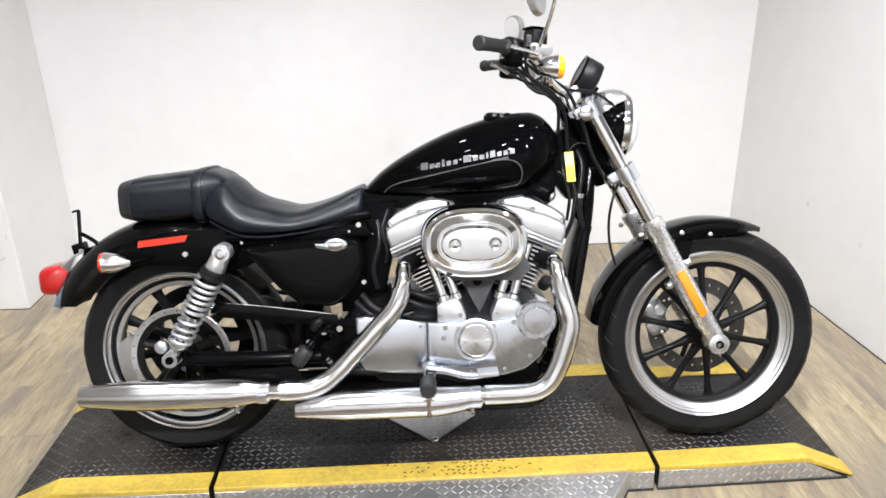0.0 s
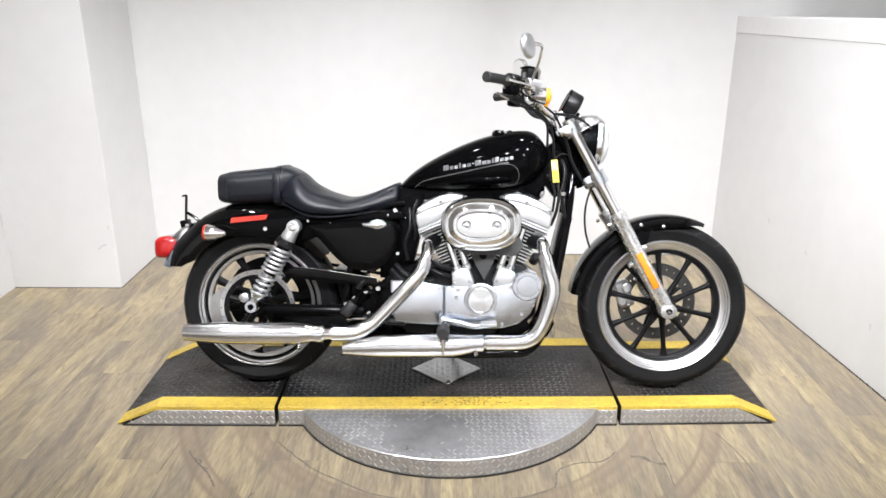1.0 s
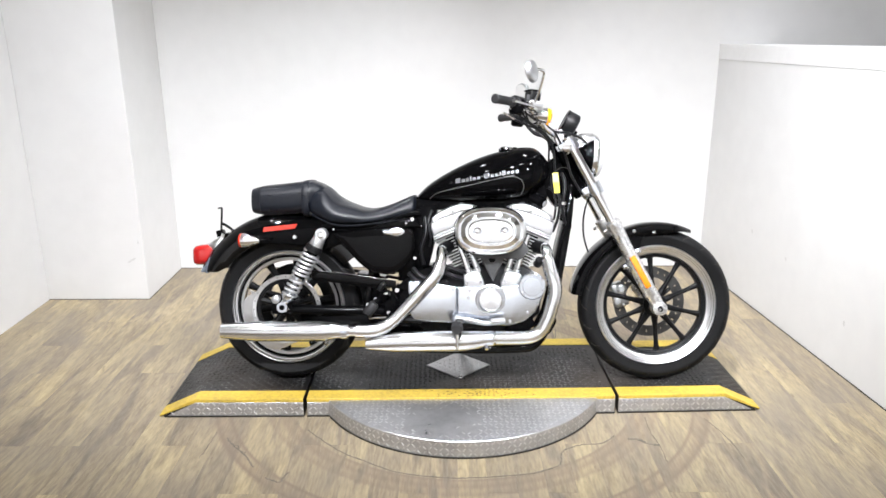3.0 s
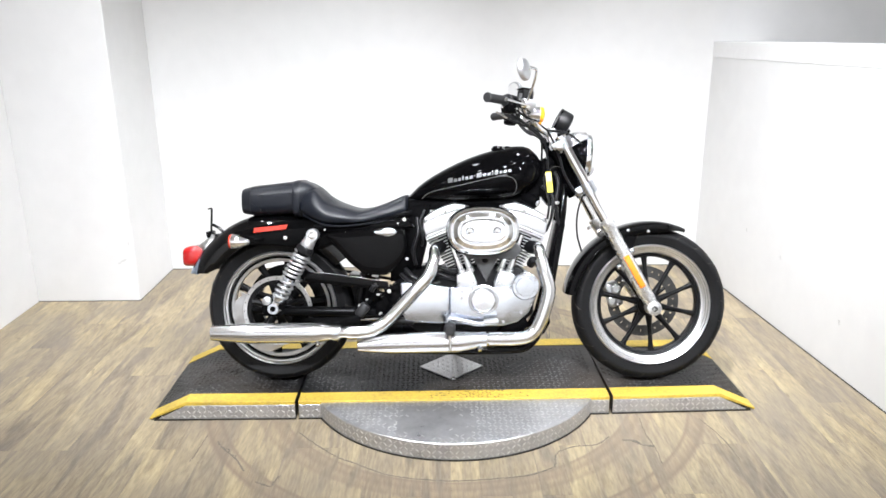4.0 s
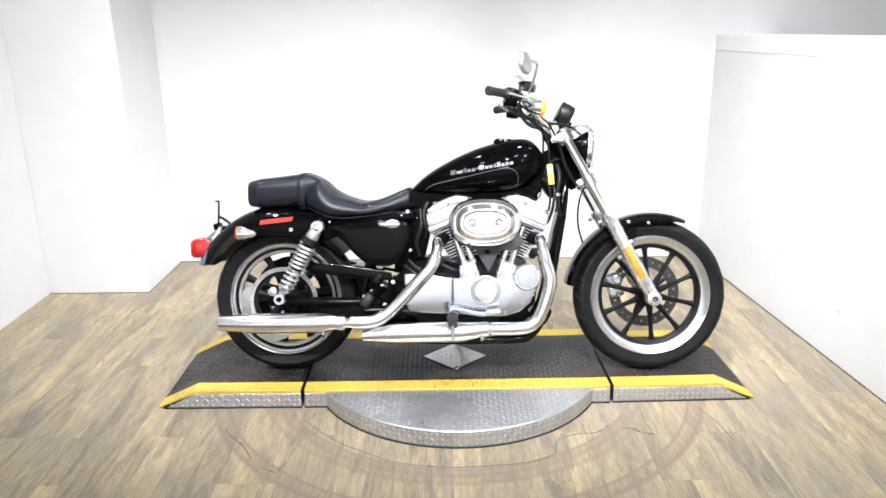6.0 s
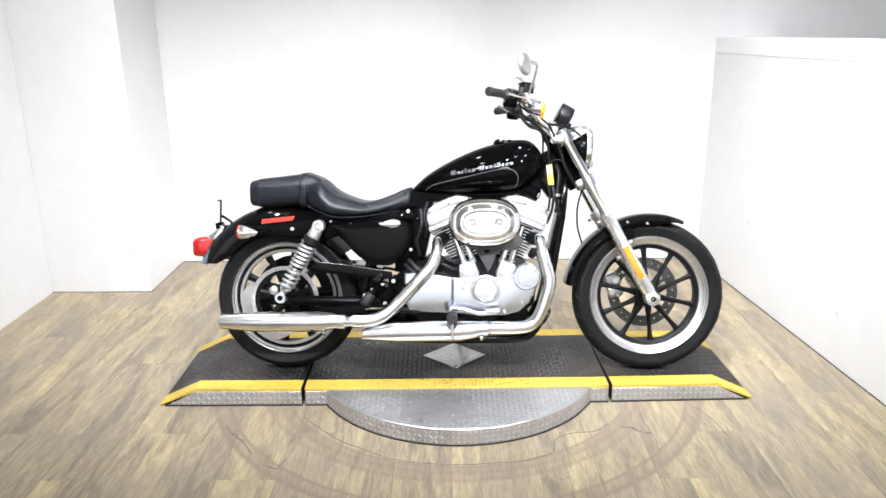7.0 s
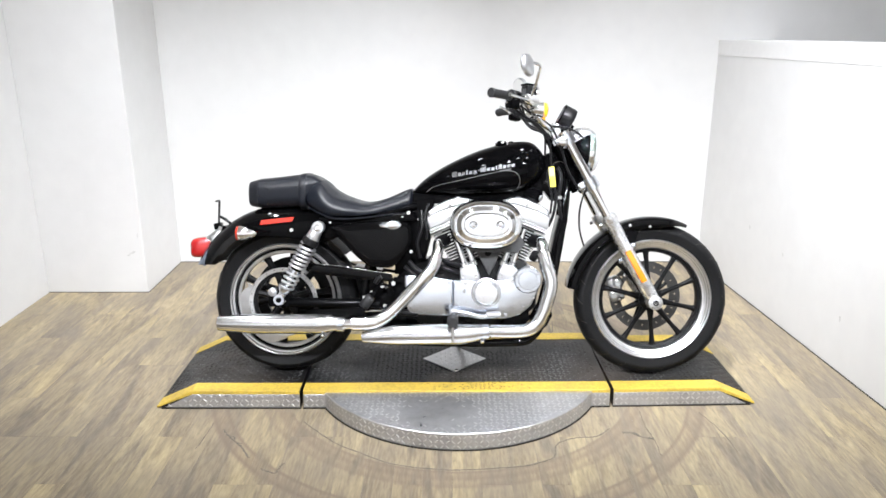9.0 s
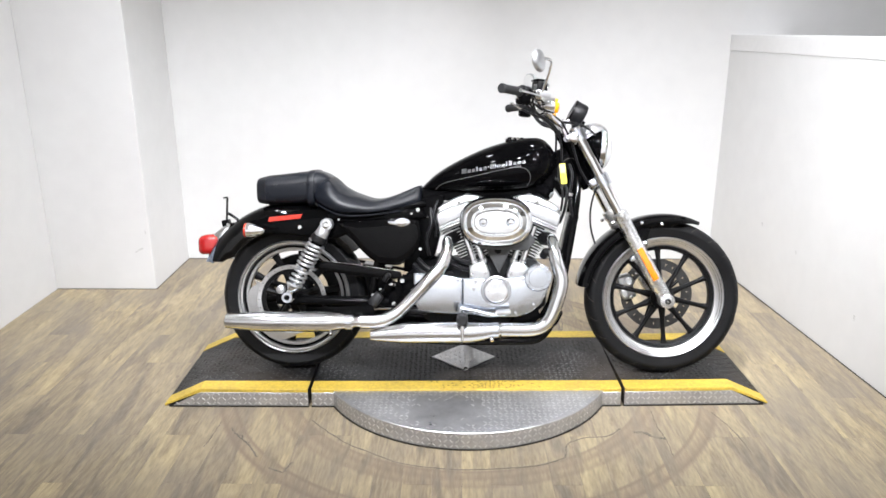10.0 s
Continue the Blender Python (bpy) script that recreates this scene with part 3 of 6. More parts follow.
def deck_section(name, x0, x1, slope, label, askew=(0.0, 0.0), back=None):
    """A deck plate: slope -1 ramps down to the left end, 1 to the right end, 0 is flat; askew: degrees turned about its near left corner, metres back."""
    run = 0.148
    rear = DB if back is None else back
    prof = [(x0, 0.004), (x1, 0.004)]
    if slope == 1:
        prof = [(x0, 0.004), (x1, 0.004), (x1, 0.007), (x1 - run, DECK), (x0, DECK)]
    elif slope == -1:
        prof = [(x0, 0.004), (x1, 0.004), (x1, DECK), (x0 + run, DECK), (x0, 0.007)]
    else:
        prof = [(x0, 0.004), (x1, 0.004), (x1, DECK), (x0, DECK)]
    body = tagged(part(name, slab(prof, DF, rear, 0.0025, 1), M_DECK), label, "platform")
    body.matrix_world = Matrix.Translation((x0, DF + askew[1], 0)) @ Matrix.Rotation(radians(askew[0]), 4, "Z") @ Matrix.Translation((-x0, -DF, 0))

    def top(x):
        if slope == 1 and x > x1 - run:
            return DECK - (x - x1 + run) / run * (DECK - 0.007)
        if slope == -1 and x < x0 + run:
            return DECK - (x0 + run - x) / run * (DECK - 0.007)
        return DECK

    # yellow painted edges, front and back, wrapped a little over the side
    knee = [x0 + 0.0015] + ([x0 + run] if slope == -1 else []) + ([x1 - run] if slope == 1 else []) + [x1 - 0.0015]
    for yname, ya, yb, lip in (("yellow_edge", DF - 0.003, DF + 0.066, -1), ("yellow_edge", rear - 0.066, rear + 0.003, 1)):
        bm = bmesh.new()
        rows = []
        for x in knee:
            z = top(x)
            drop = min(0.012, z - 0.0035)
            if lip < 0:
                ring = [(x, ya, z - drop), (x, ya, z + 0.0005), (x, ya + 0.002, z + 0.0025), (x, yb, z + 0.0025), (x, yb, z - 0.003), (x, ya + 0.006, z - drop)]
            else:
                ring = [(x, yb, z - drop), (x, yb, z + 0.0005), (x, yb - 0.002, z + 0.0025), (x, ya, z + 0.0025), (x, ya, z - 0.003), (x, yb - 0.006, z - drop)]
            rows.append(ring)
        skin(bm, rows)
        part(yname, bm, M_YELLOW, body, "yellow painted edge strip", smooth=False)
    # bare steel skirt on the front
    pts = [(x, top(x) - 0.013) for x in knee]
    pts = [p for p in pts if p[1] > 0.006]
    lowx0 = x0 + (0.03 if slope == -1 else 0.0015)
    lowx1 = x1 - (0.03 if slope == 1 else 0.0015)
    skirt = slab([(lowx0, 0.003), (lowx1, 0.003)] + pts[::-1], DF - 0.004, DF - 0.0003, 0.0008, 1)
    sk = part("skirt", skirt, M_STEEL, body, "bare steel diamond-plate skirt", smooth=False)
    # contact shade along the skirt's foot, built as a dark strip
    part("contact_shade", block((x1 - x0 - (0.02 if slope else 0), 0.012, 0.005), pose((x0 + x1) / 2 + (0.010 if slope == -1 else -0.010 if slope == 1 else 0), DF - 0.002, 0.0030), 0, 1), M_GAP, body, "dark strip for contact shade under the skirt", smooth=False)
    spots = []
    nx = int((x1 - x0) / 0.0205)
    for i in range(nx):
        for j in range(3):
            x, z = x0 + 0.014 + i * 0.0205, 0.0135 + 0.0205 * j
            if z > top(x) - 0.0185:
                continue
            u = Vector((1, 0, 1 if (i + j) % 2 else -1)).normalized()
            out = Vector((0, -1, 0))
            spots.append((Vector((x, DF - 0.004, z)), u, out.cross(u), out))
    tagged(part("skirt_tread", lozenges(bmesh.new(), spots, 0.0208, 0.0054, 0.0018), M_STEELT, sk, smooth=False), kind="stuff")
    # worn tread on the deck
    spots = []
    nx, ny = int((x1 - x0 - 0.02) / 0.0205), int((rear - DF - 0.15) / 0.0205)
    for i in range(nx):
        for j in range(ny):
            x, y = x0 + 0.016 + i * 0.0205, DF + 0.078 + j * 0.0205
            s = 1 if (i + j) % 2 else -1
            dz = (top(x + 0.005) - top(x - 0.005)) / 0.01
            ex = Vector((1, 0, dz)).normalized()
            ey = Vector((0, 1, 0))
            u = (ex + ey * s * 0.8).normalized()
            up = ex.cross(ey)
            spots.append((Vector((x, y, top(x))), u, up.cross(u), up))
    tagged(part("deck_tread", lozenges(bmesh.new(), spots, 0.0208, 0.0054, 0.0018), M_TREAD, body, smooth=False), kind="stuff")
    return body


turntable()
deck_section("ramp_section", -1.247, -0.672, -1, "black diamond-plate ramp end with yellow edges and steel skirt")
centre_deck = deck_section("deck_section", -0.660, 0.563, 0, "black diamond-plate centre deck with yellow edges", (0.75, 0.0))
deck_section("ramp_section", 0.575, 1.150, 1, "black diamond-plate ramp end with yellow edges and steel skirt", (1.7, 0.018), 0.252)

# paint rubbed off the tread of the front strip
_rng = random.Random(8)
_spots = []
for _i in range(-18, 30):
    for _j in range(4):
        _x, _y = -0.02 + _i * 0.0165 + _rng.uniform(-0.004, 0.004), DF + 0.009 + _j * 0.0160 + _rng.uniform(-0.003, 0.003)
        if _rng.random() > 0.9 * math.exp(-((_x - 0.03) / 0.13) ** 2) + 0.06:
            continue
        _u = Vector((1, 0.8 if (_i + _j) % 2 else -0.8, 0)).normalized()
        _spots.append((Vector((_x, _y, DECK + 0.0026)), _u, Vector((-_u.y, _u.x, 0)), Vector((0, 0, 1))))
tagged(part("worn_dash", lozenges(bmesh.new(), _spots, 0.0135, 0.0042, 0.0008), M_DECK, centre_deck, "dark tread worn bare of yellow paint", smooth=False), kind="stuff")

# the bare steel diamond let into the centre deck
_c = (-0.052, 0.02)
_d = bmesh.new()
_r = []
for _z, _k in ((DECK + 0.0002, 1.0), (DECK + 0.003, 1.0), (DECK + 0.004, 0.985)):
    _r.append([(_c[0] + 0.136 * _k, _c[1], _z), (_c[0], _c[1] + 0.128 * _k, _z), (_c[0] - 0.136 * _k, _c[1], _z), (_c[0], _c[1] - 0.128 * _k, _z)])
skin(_d, _r)
steel_diamond = part("steel_diamond", _d, M_STEEL, centre_deck, "bare worn steel diamond", smooth=False)
_in = lambda p: abs(p.x - _c[0]) / 0.128 + abs(p.y - _c[1]) / 0.12 < 0.97
tagged(part("diamond_tread", lozenges(bmesh.new(), tread_grid((-0.19, -0.11, DECK + 0.004), (1, 0, 0), (0, 1, 0), 13, 12, 0.0205, _in), 0.0180, 0.0054, 0.0015), M_STEELT, steel_diamond, smooth=False), kind="stuff")

part("dome_bolt", lathe([(0.011, 0.0), (0.011, 0.003), (0.008, 0.007), (0.003, 0.009)], (_c[0] + 0.006, _c[1] - 0.121, DECK + 0.004), (0, 0, 1), 18), M_BOLT, steel_diamond, "bright domed bolt")

# ---- the motorcycle: x ahead, y to its left, z up from the tyres' contact ----
bike = new("motorcycle")
bike.matrix_world = pose(-0.001, -0.071, 0.090, -12, -0.3, -1.2) @ Matrix.Scale(0.991, 4)
tagged(bike, "black cruiser motorcycle with chrome exhausts leaning on its stand", "motorcycle")

# the front end turns about the steering axis
S_DIR = Vector((0.556, 0, -1.0)).normalized()
S_AT = Vector((0.352, 0, 0.952))
STEER = Matrix.Translation(S_AT) @ Matrix.Rotation(radians(-1.2), 4, S_DIR) @ Matrix.Translation(-S_AT)
BAR_STEER = Matrix.Translation(S_AT) @ Matrix.Rotation(radians(5.5), 4, S_DIR) @ Matrix.Translation(-S_AT)


def turned(bm):
    bmesh.ops.transform(bm, matrix=STEER, verts=bm.verts)
    return bm


def fork_x(z):
    return 0.388 + (0.952 - z) * 0.548


FW, RW = Vector((0.7560, 0, 0.2935)), Vector((-0.757, 0, 0.291))


def arc_sheet(c, rows, a0, a1, thick, n=40, lean=0.0):
    """A mudguard: rows of (radius, y) across it, swept from angle a0 to a1 about an axle; lean squares its first end (degrees per metre of depth)."""
    bm = bmesh.new()
    ring = []
    k = len(rows)
    for i in range(n + 1):
        t = i / n
        outer = max(r(t) for r, y in rows)
        row, inner = [], []
        for r, y in rows:
            a = radians(a0 + (a1 - a0) * t - lean * (outer - r(t)) * max(0.0, 1 - t / 0.12))
            d = Vector((math.cos(a), 0, math.sin(a)))
            row.append(c + d * r(t) + Vector((0, y(t), 0)))
            inner.append(c + d * (r(t) - thick) + Vector((0, y(t) * 0.97, 0)))
        ring.append(row + inner[::-1])
    skin(bm, ring)
    return bm


def wheel(name, c, r_tyre, w, r_rim, lip, spokes, first, move, r_hub, dish, fat=1.0):
    """A cast wheel: machined rim with black spokes, hub and tyre."""
    mv = (lambda b: turned(b)) if move else (lambda b: b)
    ri = r_rim - lip
    hw = w * 0.36
    rim = part(name, mv(lathe([(r_rim, -hw - 0.004), (r_rim - 0.004, -hw - 0.008), (r_rim - 0.010, -hw - 0.004), (ri + 0.012, -hw + 0.012), (ri + 0.004, -hw + 0.014), (ri, -hw + 0.020),
                               (ri, hw - 0.020), (ri + 0.004, hw - 0.014), (r_rim - 0.010, hw + 0.004), (r_rim - 0.004, hw + 0.008), (r_rim, hw + 0.004), (r_rim + 0.004, 0)], c, (0, 1, 0), 96, closed=True)),
               M_RIM, bike, "machined alloy wheel with black spokes")
    # turned grooves: radius and depth of the rim's face there
    for rr, yf in ((r_rim - 0.0105, -hw - 0.0056), (r_rim - 0.0175, -hw + 0.0035))[:2 if lip > 0.03 else 1]:
        part("rim_groove", mv(lathe([(rr - 0.0006, yf + 0.005), (rr - 0.0006, yf - 0.0006), (rr + 0.0009, yf - 0.0006), (rr + 0.0009, yf + 0.005)], c, (0, 1, 0), 96, closed=True)), M_ROTOR, rim, "turned groove")
    t = []
    for k in range(25):
        a = math.pi * (k / 24)
        y = -math.cos(a) * w / 2
        h = math.sin(a) ** 0.62
        t.append((r_rim + 0.001 + (r_tyre - r_rim - 0.001) * h, y if 2 < k < 22 else y * (0.78 + 0.073 * min(k, 24 - k))))
    part("tyre", mv(lathe(t, c, (0, 1, 0), 96, closed=True)), M_RUBBER, rim, "black rubber tyre")
    grooves = bmesh.new()
    for side in (-1, 1):
        for k in range(22):
            a0 = 2 * math.pi * k / 22 + 0.1 * side
            pts = []
            for q in range(5):
                f = q / 4
                y = side * w / 2 * (0.30 + 0.62 * f)
                h = math.sin(math.acos(max(-1, min(1, -y / (w / 2))))) ** 0.62
                r = r_rim + 0.001 + (r_tyre - r_rim - 0.001) * h - 0.0004
                aa = a0 + 0.16 * f
                pts.append(c + Vector((r * math.cos(aa), y, r * math.sin(aa))))
            tube(pts, 0.0016, 5, 2, grooves)
    tagged(part("tread_groove", mv(grooves), M_GAP, rim), kind="stuff")
    part("inner_ring", mv(lathe([(ri - 0.0005, -hw + 0.018), (ri - 0.014, -hw + 0.024), (ri - 0.016, 0), (ri - 0.014, hw - 0.024), (ri - 0.0005, hw - 0.018)], c, (0, 1, 0), 96, closed=True)), M_WRINKLE, rim, "black painted inner ring")
    for k in range(spokes):
        a = radians(first + 360 / spokes * k)
        bm = bmesh.new()
        rings = []
        for q, r in enumerate([r_hub * 0.75, r_hub * 1.1, ri * 0.45, ri * 0.75, ri * 0.9, ri - 0.008]):
            wd = fat * [0.015, 0.0125, 0.0085, 0.0080, 0.0105, 0.021][q]
            th = [0.017, 0.016, 0.012, 0.011, 0.012, 0.014][q]
            yc = dish * (1 - r / ri)
            ring = []
            for j in range(10):
                b = 2 * math.pi * j / 10
                e = Vector((math.cos(a), 0, math.sin(a))) * r + Vector((-math.sin(a), 0, math.cos(a))) * wd * math.cos(b) + Vector((0, yc + th * math.sin(b), 0))
                ring.append(c + e)
            rings.append(ring)
        skin(bm, rings)
        part("spoke", mv(bm), M_WRINKLE, rim)
    part("hub", mv(lathe([(0.018, -0.070), (0.030, -0.068), (0.034, -0.045), (r_hub, -0.03), (r_hub, 0.03), (0.034, 0.05), (0.03, 0.075), (0.018, 0.078)], c, (0, 1, 0), 40)), M_WRINKLE, rim, "black cast hub")
    return rim


def rotor(parent, c, y, r0, r1, holes, move, mat=None):
    """A drilled brake disc."""
    bm = bmesh.new()
    n = holes * 6
    ring = lambda r, yy: [c + Vector((r * math.cos(2 * math.pi * k / n), yy, r * math.sin(2 * math.pi * k / n))) for k in range(n)]
    rr = [r0, r0 + (r1 - r0) * 0.42, r0 + (r1 - r0) * 0.62, r1]
    faces = [[bm.verts.new(p) for p in ring(r, y - 0.0025)] for r in rr], [[bm.verts.new(p) for p in ring(r, y + 0.0025)] for r in rr]
    for f in faces:
        for i in range(3):
            for k in range(n):
                if i == 1 and k % 6 == 1:
                    continue
                bm.faces.new((f[i][k], f[i][(k + 1) % n], f[i + 1][(k + 1) % n], f[i + 1][k]))
    for i in (0, 3):
        for k in range(n):
            bm.faces.new((faces[0][i][k], faces[0][i][(k + 1) % n], faces[1][i][(k + 1) % n], faces[1][i][k]))
    return part("brake_rotor", turned(bm) if move else bm, mat or M_ROTOR, parent, "drilled steel brake disc", smooth=False)


front_wheel = wheel("front_wheel", FW, 0.3145, 0.112, 0.247, 0.037, 10, 95, True, 0.048, -0.012, 1.18)
fr = rotor(front_wheel, FW, 0.068, 0.104, 0.149, 26, True, M_DISC)
for k in range(5):
    a = radians(20 + 72 * k)
    p, q = FW + Vector((0.04 * math.cos(a), 0.06, 0.04 * math.sin(a))), FW + Vector((0.104 * math.cos(a + 0.2), 0.068, 0.104 * math.sin(a + 0.2)))
    part("rotor_arm", turned(tube([p, q], 0.008, 8, 1)), M_WRINKLE, fr)
rear_wheel = wheel("rear_wheel", RW, 0.301, 0.150, 0.234, 0.020, 10, 82, False, 0.055, 0.030, 1.7)
part("rim_step", lathe([(0.205, -0.030), (0.2045, -0.032), (0.193, -0.028), (0.190, -0.020), (0.203, -0.016)], RW, (0, 1, 0), 96, closed=True), M_RIM, rear_wheel, "machined inner rim step")
RC = RW + Vector((-0.004, 0, -0.006))
rear_disc = part("brake_rotor", lathe([(0.126, -0.078), (0.141, -0.080), (0.143, -0.078), (0.143, -0.074), (0.126, -0.074)], RC, (0, 1, 0), 72, closed=True), M_RIM, rear_wheel, "polished rear brake disc")
bm = bmesh.new()
_rings = []
for k in range(31):
    a = radians(152 + 128 * k / 30)
    ro = 0.143 + 0.036 * min(1, math.sin(math.pi * (k / 30) ** 0.8) * 1.8 + (0.75 if k == 0 else 0.0))
    d = Vector((math.cos(a), 0, math.sin(a)))
    _rings.append([RC + d * r + Vector((0, y, 0)) for r, y in ((0.1425, -0.0775), (ro, -0.0745), (ro, -0.068), (0.1425, -0.068))])
skin(bm, _rings)
part("disc_shield", bm, M_RIM, rear_disc, "polished crescent beside the disc")
for k in range(24):
    a = 2 * math.pi * k / 24
    part("disc_hole", lathe([(0.0022, 0), (0.0022, 0.0008)], RC + Vector((0.1345 * math.cos(a), -0.0795, 0.1345 * math.sin(a))), (0, -1, 0), 8), M_GAP, rear_disc)
part("disc_carrier", lathe([(0.128, -0.074), (0.110, -0.070), (0.110, -0.060), (0.128, -0.066)], RC, (0, 1, 0), 60, closed=True), M_WRINKLE, rear_disc)
for k in range(5):
    a = radians(20 + 72 * k)
    part("rotor_arm", tube([RW + Vector((0.04 * math.cos(a), -0.05, 0.04 * math.sin(a))), RW + Vector((0.114 * math.cos(a), -0.064, 0.114 * math.sin(a)))], 0.013, 8, 1), M_WRINKLE, rear_disc)
part("belt_pulley", lathe([(0.120, 0.085), (0.165, 0.086), (0.165, 0.112), (0.120, 0.112)], RW, (0, 1, 0), 72, closed=True), M_WRINKLE, rear_wheel, "black belt pulley")

# ---- forks and front mudguard ----
for side in (-1, 1):
    y = 0.104 * side
    f = part("fork_tube", turned(tube([(fork_x(0.965), y, 0.965), (fork_x(0.60), y, 0.60)], 0.0205, 24, 1)), M_CHROME, bike, "chrome fork tube")
    part("fork_cap", turned(lathe([(0.021, 0), (0.0225, 0.004), (0.0225, 0.012), (0.012, 0.017)], (fork_x(0.963), y, 0.963), -S_DIR, 20)), M_CHROME, f)
    zs = [0.645, 0.640, 0.618, 0.610, 0.56, 0.42, 0.345, 0.335]
    rs = [0.0245, 0.031, 0.031, 0.0275, 0.0275, 0.0285, 0.0290, 0.025]
    s = part("fork_slider", turned(tube([(fork_x(z), y, z) for z in zs], rs, 28, 1)), M_SATIN, bike, "satin aluminium fork slider")
    part("axle_clamp", turned(lathe([(0.020, -0.030), (0.029, -0.027), (0.030, 0.027), (0.022, 0.030)], (FW.x - 0.006, y, FW.z - 0.002), (0, 1, 0), 28)), M_SATIN, s)
    part("axle_nut", turned(lathe([(0.011, 0), (0.011, 0.003), (0.008, 0.004), (0.007, -0.004)], (FW.x - 0.006, y + side * 0.030, FW.z - 0.002), (0, side, 0), 18)), M_FRAME, s, "dark axle end")
    part("axle_leg", turned(tube([(fork_x(0.36), y, 0.36), (FW.x - 0.010, y, FW.z + 0.012)], [0.029, 0.026], 20, 1)), M_SATIN, s)
    for z in (0.51, 0.47):
        part("mount_lug", turned(lathe([(0.013, 0.016), (0.011, 0.030), (0.006, 0.033)], (fork_x(z) + 0.012 * (1 if z > 0.49 else -1.6), y, z), (1, 0, 0.55) if z > 0.49 else (-1, 0, -0.55), 14)), M_ALU, s)
    part("pinch_bolt", turned(lathe([(0.007, 0), (0.007, 0.012), (0.004, 0.014)], (fork_x(0.625) - 0.03, y, 0.605), (-1, 0, -0.5), 12)), M_BOLT, s)
# side reflector on the slider
_m = Matrix.Translation((fork_x(0.440), -0.1335, 0.440)) @ Matrix.Rotation(math.atan2(0.556, 1.0), 4, "Y").inverted()
part("side_reflector", turned(block((0.024, 0.008, 0.142), _m, 0.003)), M_ORANGE, bike, "orange plastic fork reflector")


def triple(name, z, half, depth, thick, mat):
    m = Matrix.Translation((fork_x(z) - 0.018, 0, z)) @ Matrix.Rotation(-math.atan2(0.556, 1.0), 4, "Y")
    t = part(name, turned(block((depth, 2 * half, thick), m, 0.010, 3)), mat, bike)
    for side in (-1, 1):
        part("clamp_ring", turned(tube([(fork_x(z + thick * 0.6), 0.104 * side, z + thick * 0.6), (fork_x(z - thick * 0.6), 0.104 * side, z - thick * 0.6)], 0.031, 24, 1)), mat, t)
    return t


triple("upper_triple_clamp", 0.945, 0.120, 0.070, 0.030, M_ALU)["label"] = "polished upper fork clamp"
triple("lower_triple_clamp", 0.770, 0.120, 0.075, 0.034, M_ALU)["label"] = "silver lower fork clamp"
for side in (-1, 1):
    part("clamp_boss", turned(lathe([(0.019, 0), (0.019, 0.018), (0.012, 0.022)], (fork_x(0.945) - 0.022, 0.132 * side, 0.935), (0, side, 0), 20)), M_CHROME, bike)

guard_r = lambda t: 0.351 - 0.010 * min(1, t * 1.8)
edge = lambda t: 0.010 + 0.030 * min(1, (1 - t) * 5)
rows = [(lambda t: guard_r(t) - edge(t), lambda t: -0.074 * min(1, 0.25 + (1 - t) * 6)), (lambda t: guard_r(t) - 0.012, lambda t: -0.072 * min(1, 0.25 + (1 - t) * 6)),
        (lambda t: guard_r(t) - 0.003, lambda t: -0.058 * min(1, 0.25 + (1 - t) * 6)), (lambda t: guard_r(t), lambda t: -0.03 * min(1, 0.25 + (1 - t) * 6)), (lambda t: guard_r(t) + 0.001, lambda t: 0.0)]
rows = rows + [(r, (lambda f: (lambda t: -f(t)))(y)) for r, y in rows[-2::-1]]
front_guard = part("front_mudguard", turned(arc_sheet(FW, rows, 172, 64, 0.003)), M_GLOSS, bike, "gloss black front mudguard", angle=50)
for side in (-1, 1):
    part("mudguard_bracket", turned(slab([(0.628, 0.560), (0.655, 0.580), (0.69, 0.575), (0.665, 0.49), (0.64, 0.50)], 0.074 * side - 0.003, 0.074 * side + 0.003, 0.002, 1)), M_FRAME, front_guard)
    for p in ((0.655, 0.60), (0.735, 0.595)):
        part("mudguard_bolt", turned(lathe([(0.007, 0), (0.006, 0.004), (0.003, 0.006)], (p[0], 0.0745 * side, p[1]), (0, side, 0), 12)), M_BOLT, front_guard)
    part("mudguard_rib", turned(tube([(FW.x + 0.32 * math.cos(radians(a)), 0.073 * side, FW.z + 0.306 * math.sin(radians(a))) for a in (168, 150, 130, 112)], 0.004, 8)), M_CHROME if side > 0 else M_FRAME, front_guard)

# front brake caliper on the far side
cal = part("brake_caliper", turned(block((0.060, 0.055, 0.105), pose(FW.x - 0.128, 0.075, FW.z + 0.030, 0, -18, 0), 0.012, 3)), M_STEEL, bike, "silver brake caliper")
for k in (-1, 1):
    part("piston_boss", turned(lathe([(0.019, 0), (0.019, 0.010), (0.013, 0.013), (0.012, 0.008)], (FW.x - 0.128 + 0.008 * k, 0.048, FW.z + 0.03 + 0.026 * k), (0, -1, 0), 22)), M_CAST, cal)
    part("caliper_bolt", turned(lathe([(0.008, 0), (0.008, 0.014), (0.004, 0.016)], (FW.x - 0.10 + 0.01 * k, 0.052, FW.z + 0.04 + 0.05 * k), (0, -1, 0), 12)), M_BOLT, cal)

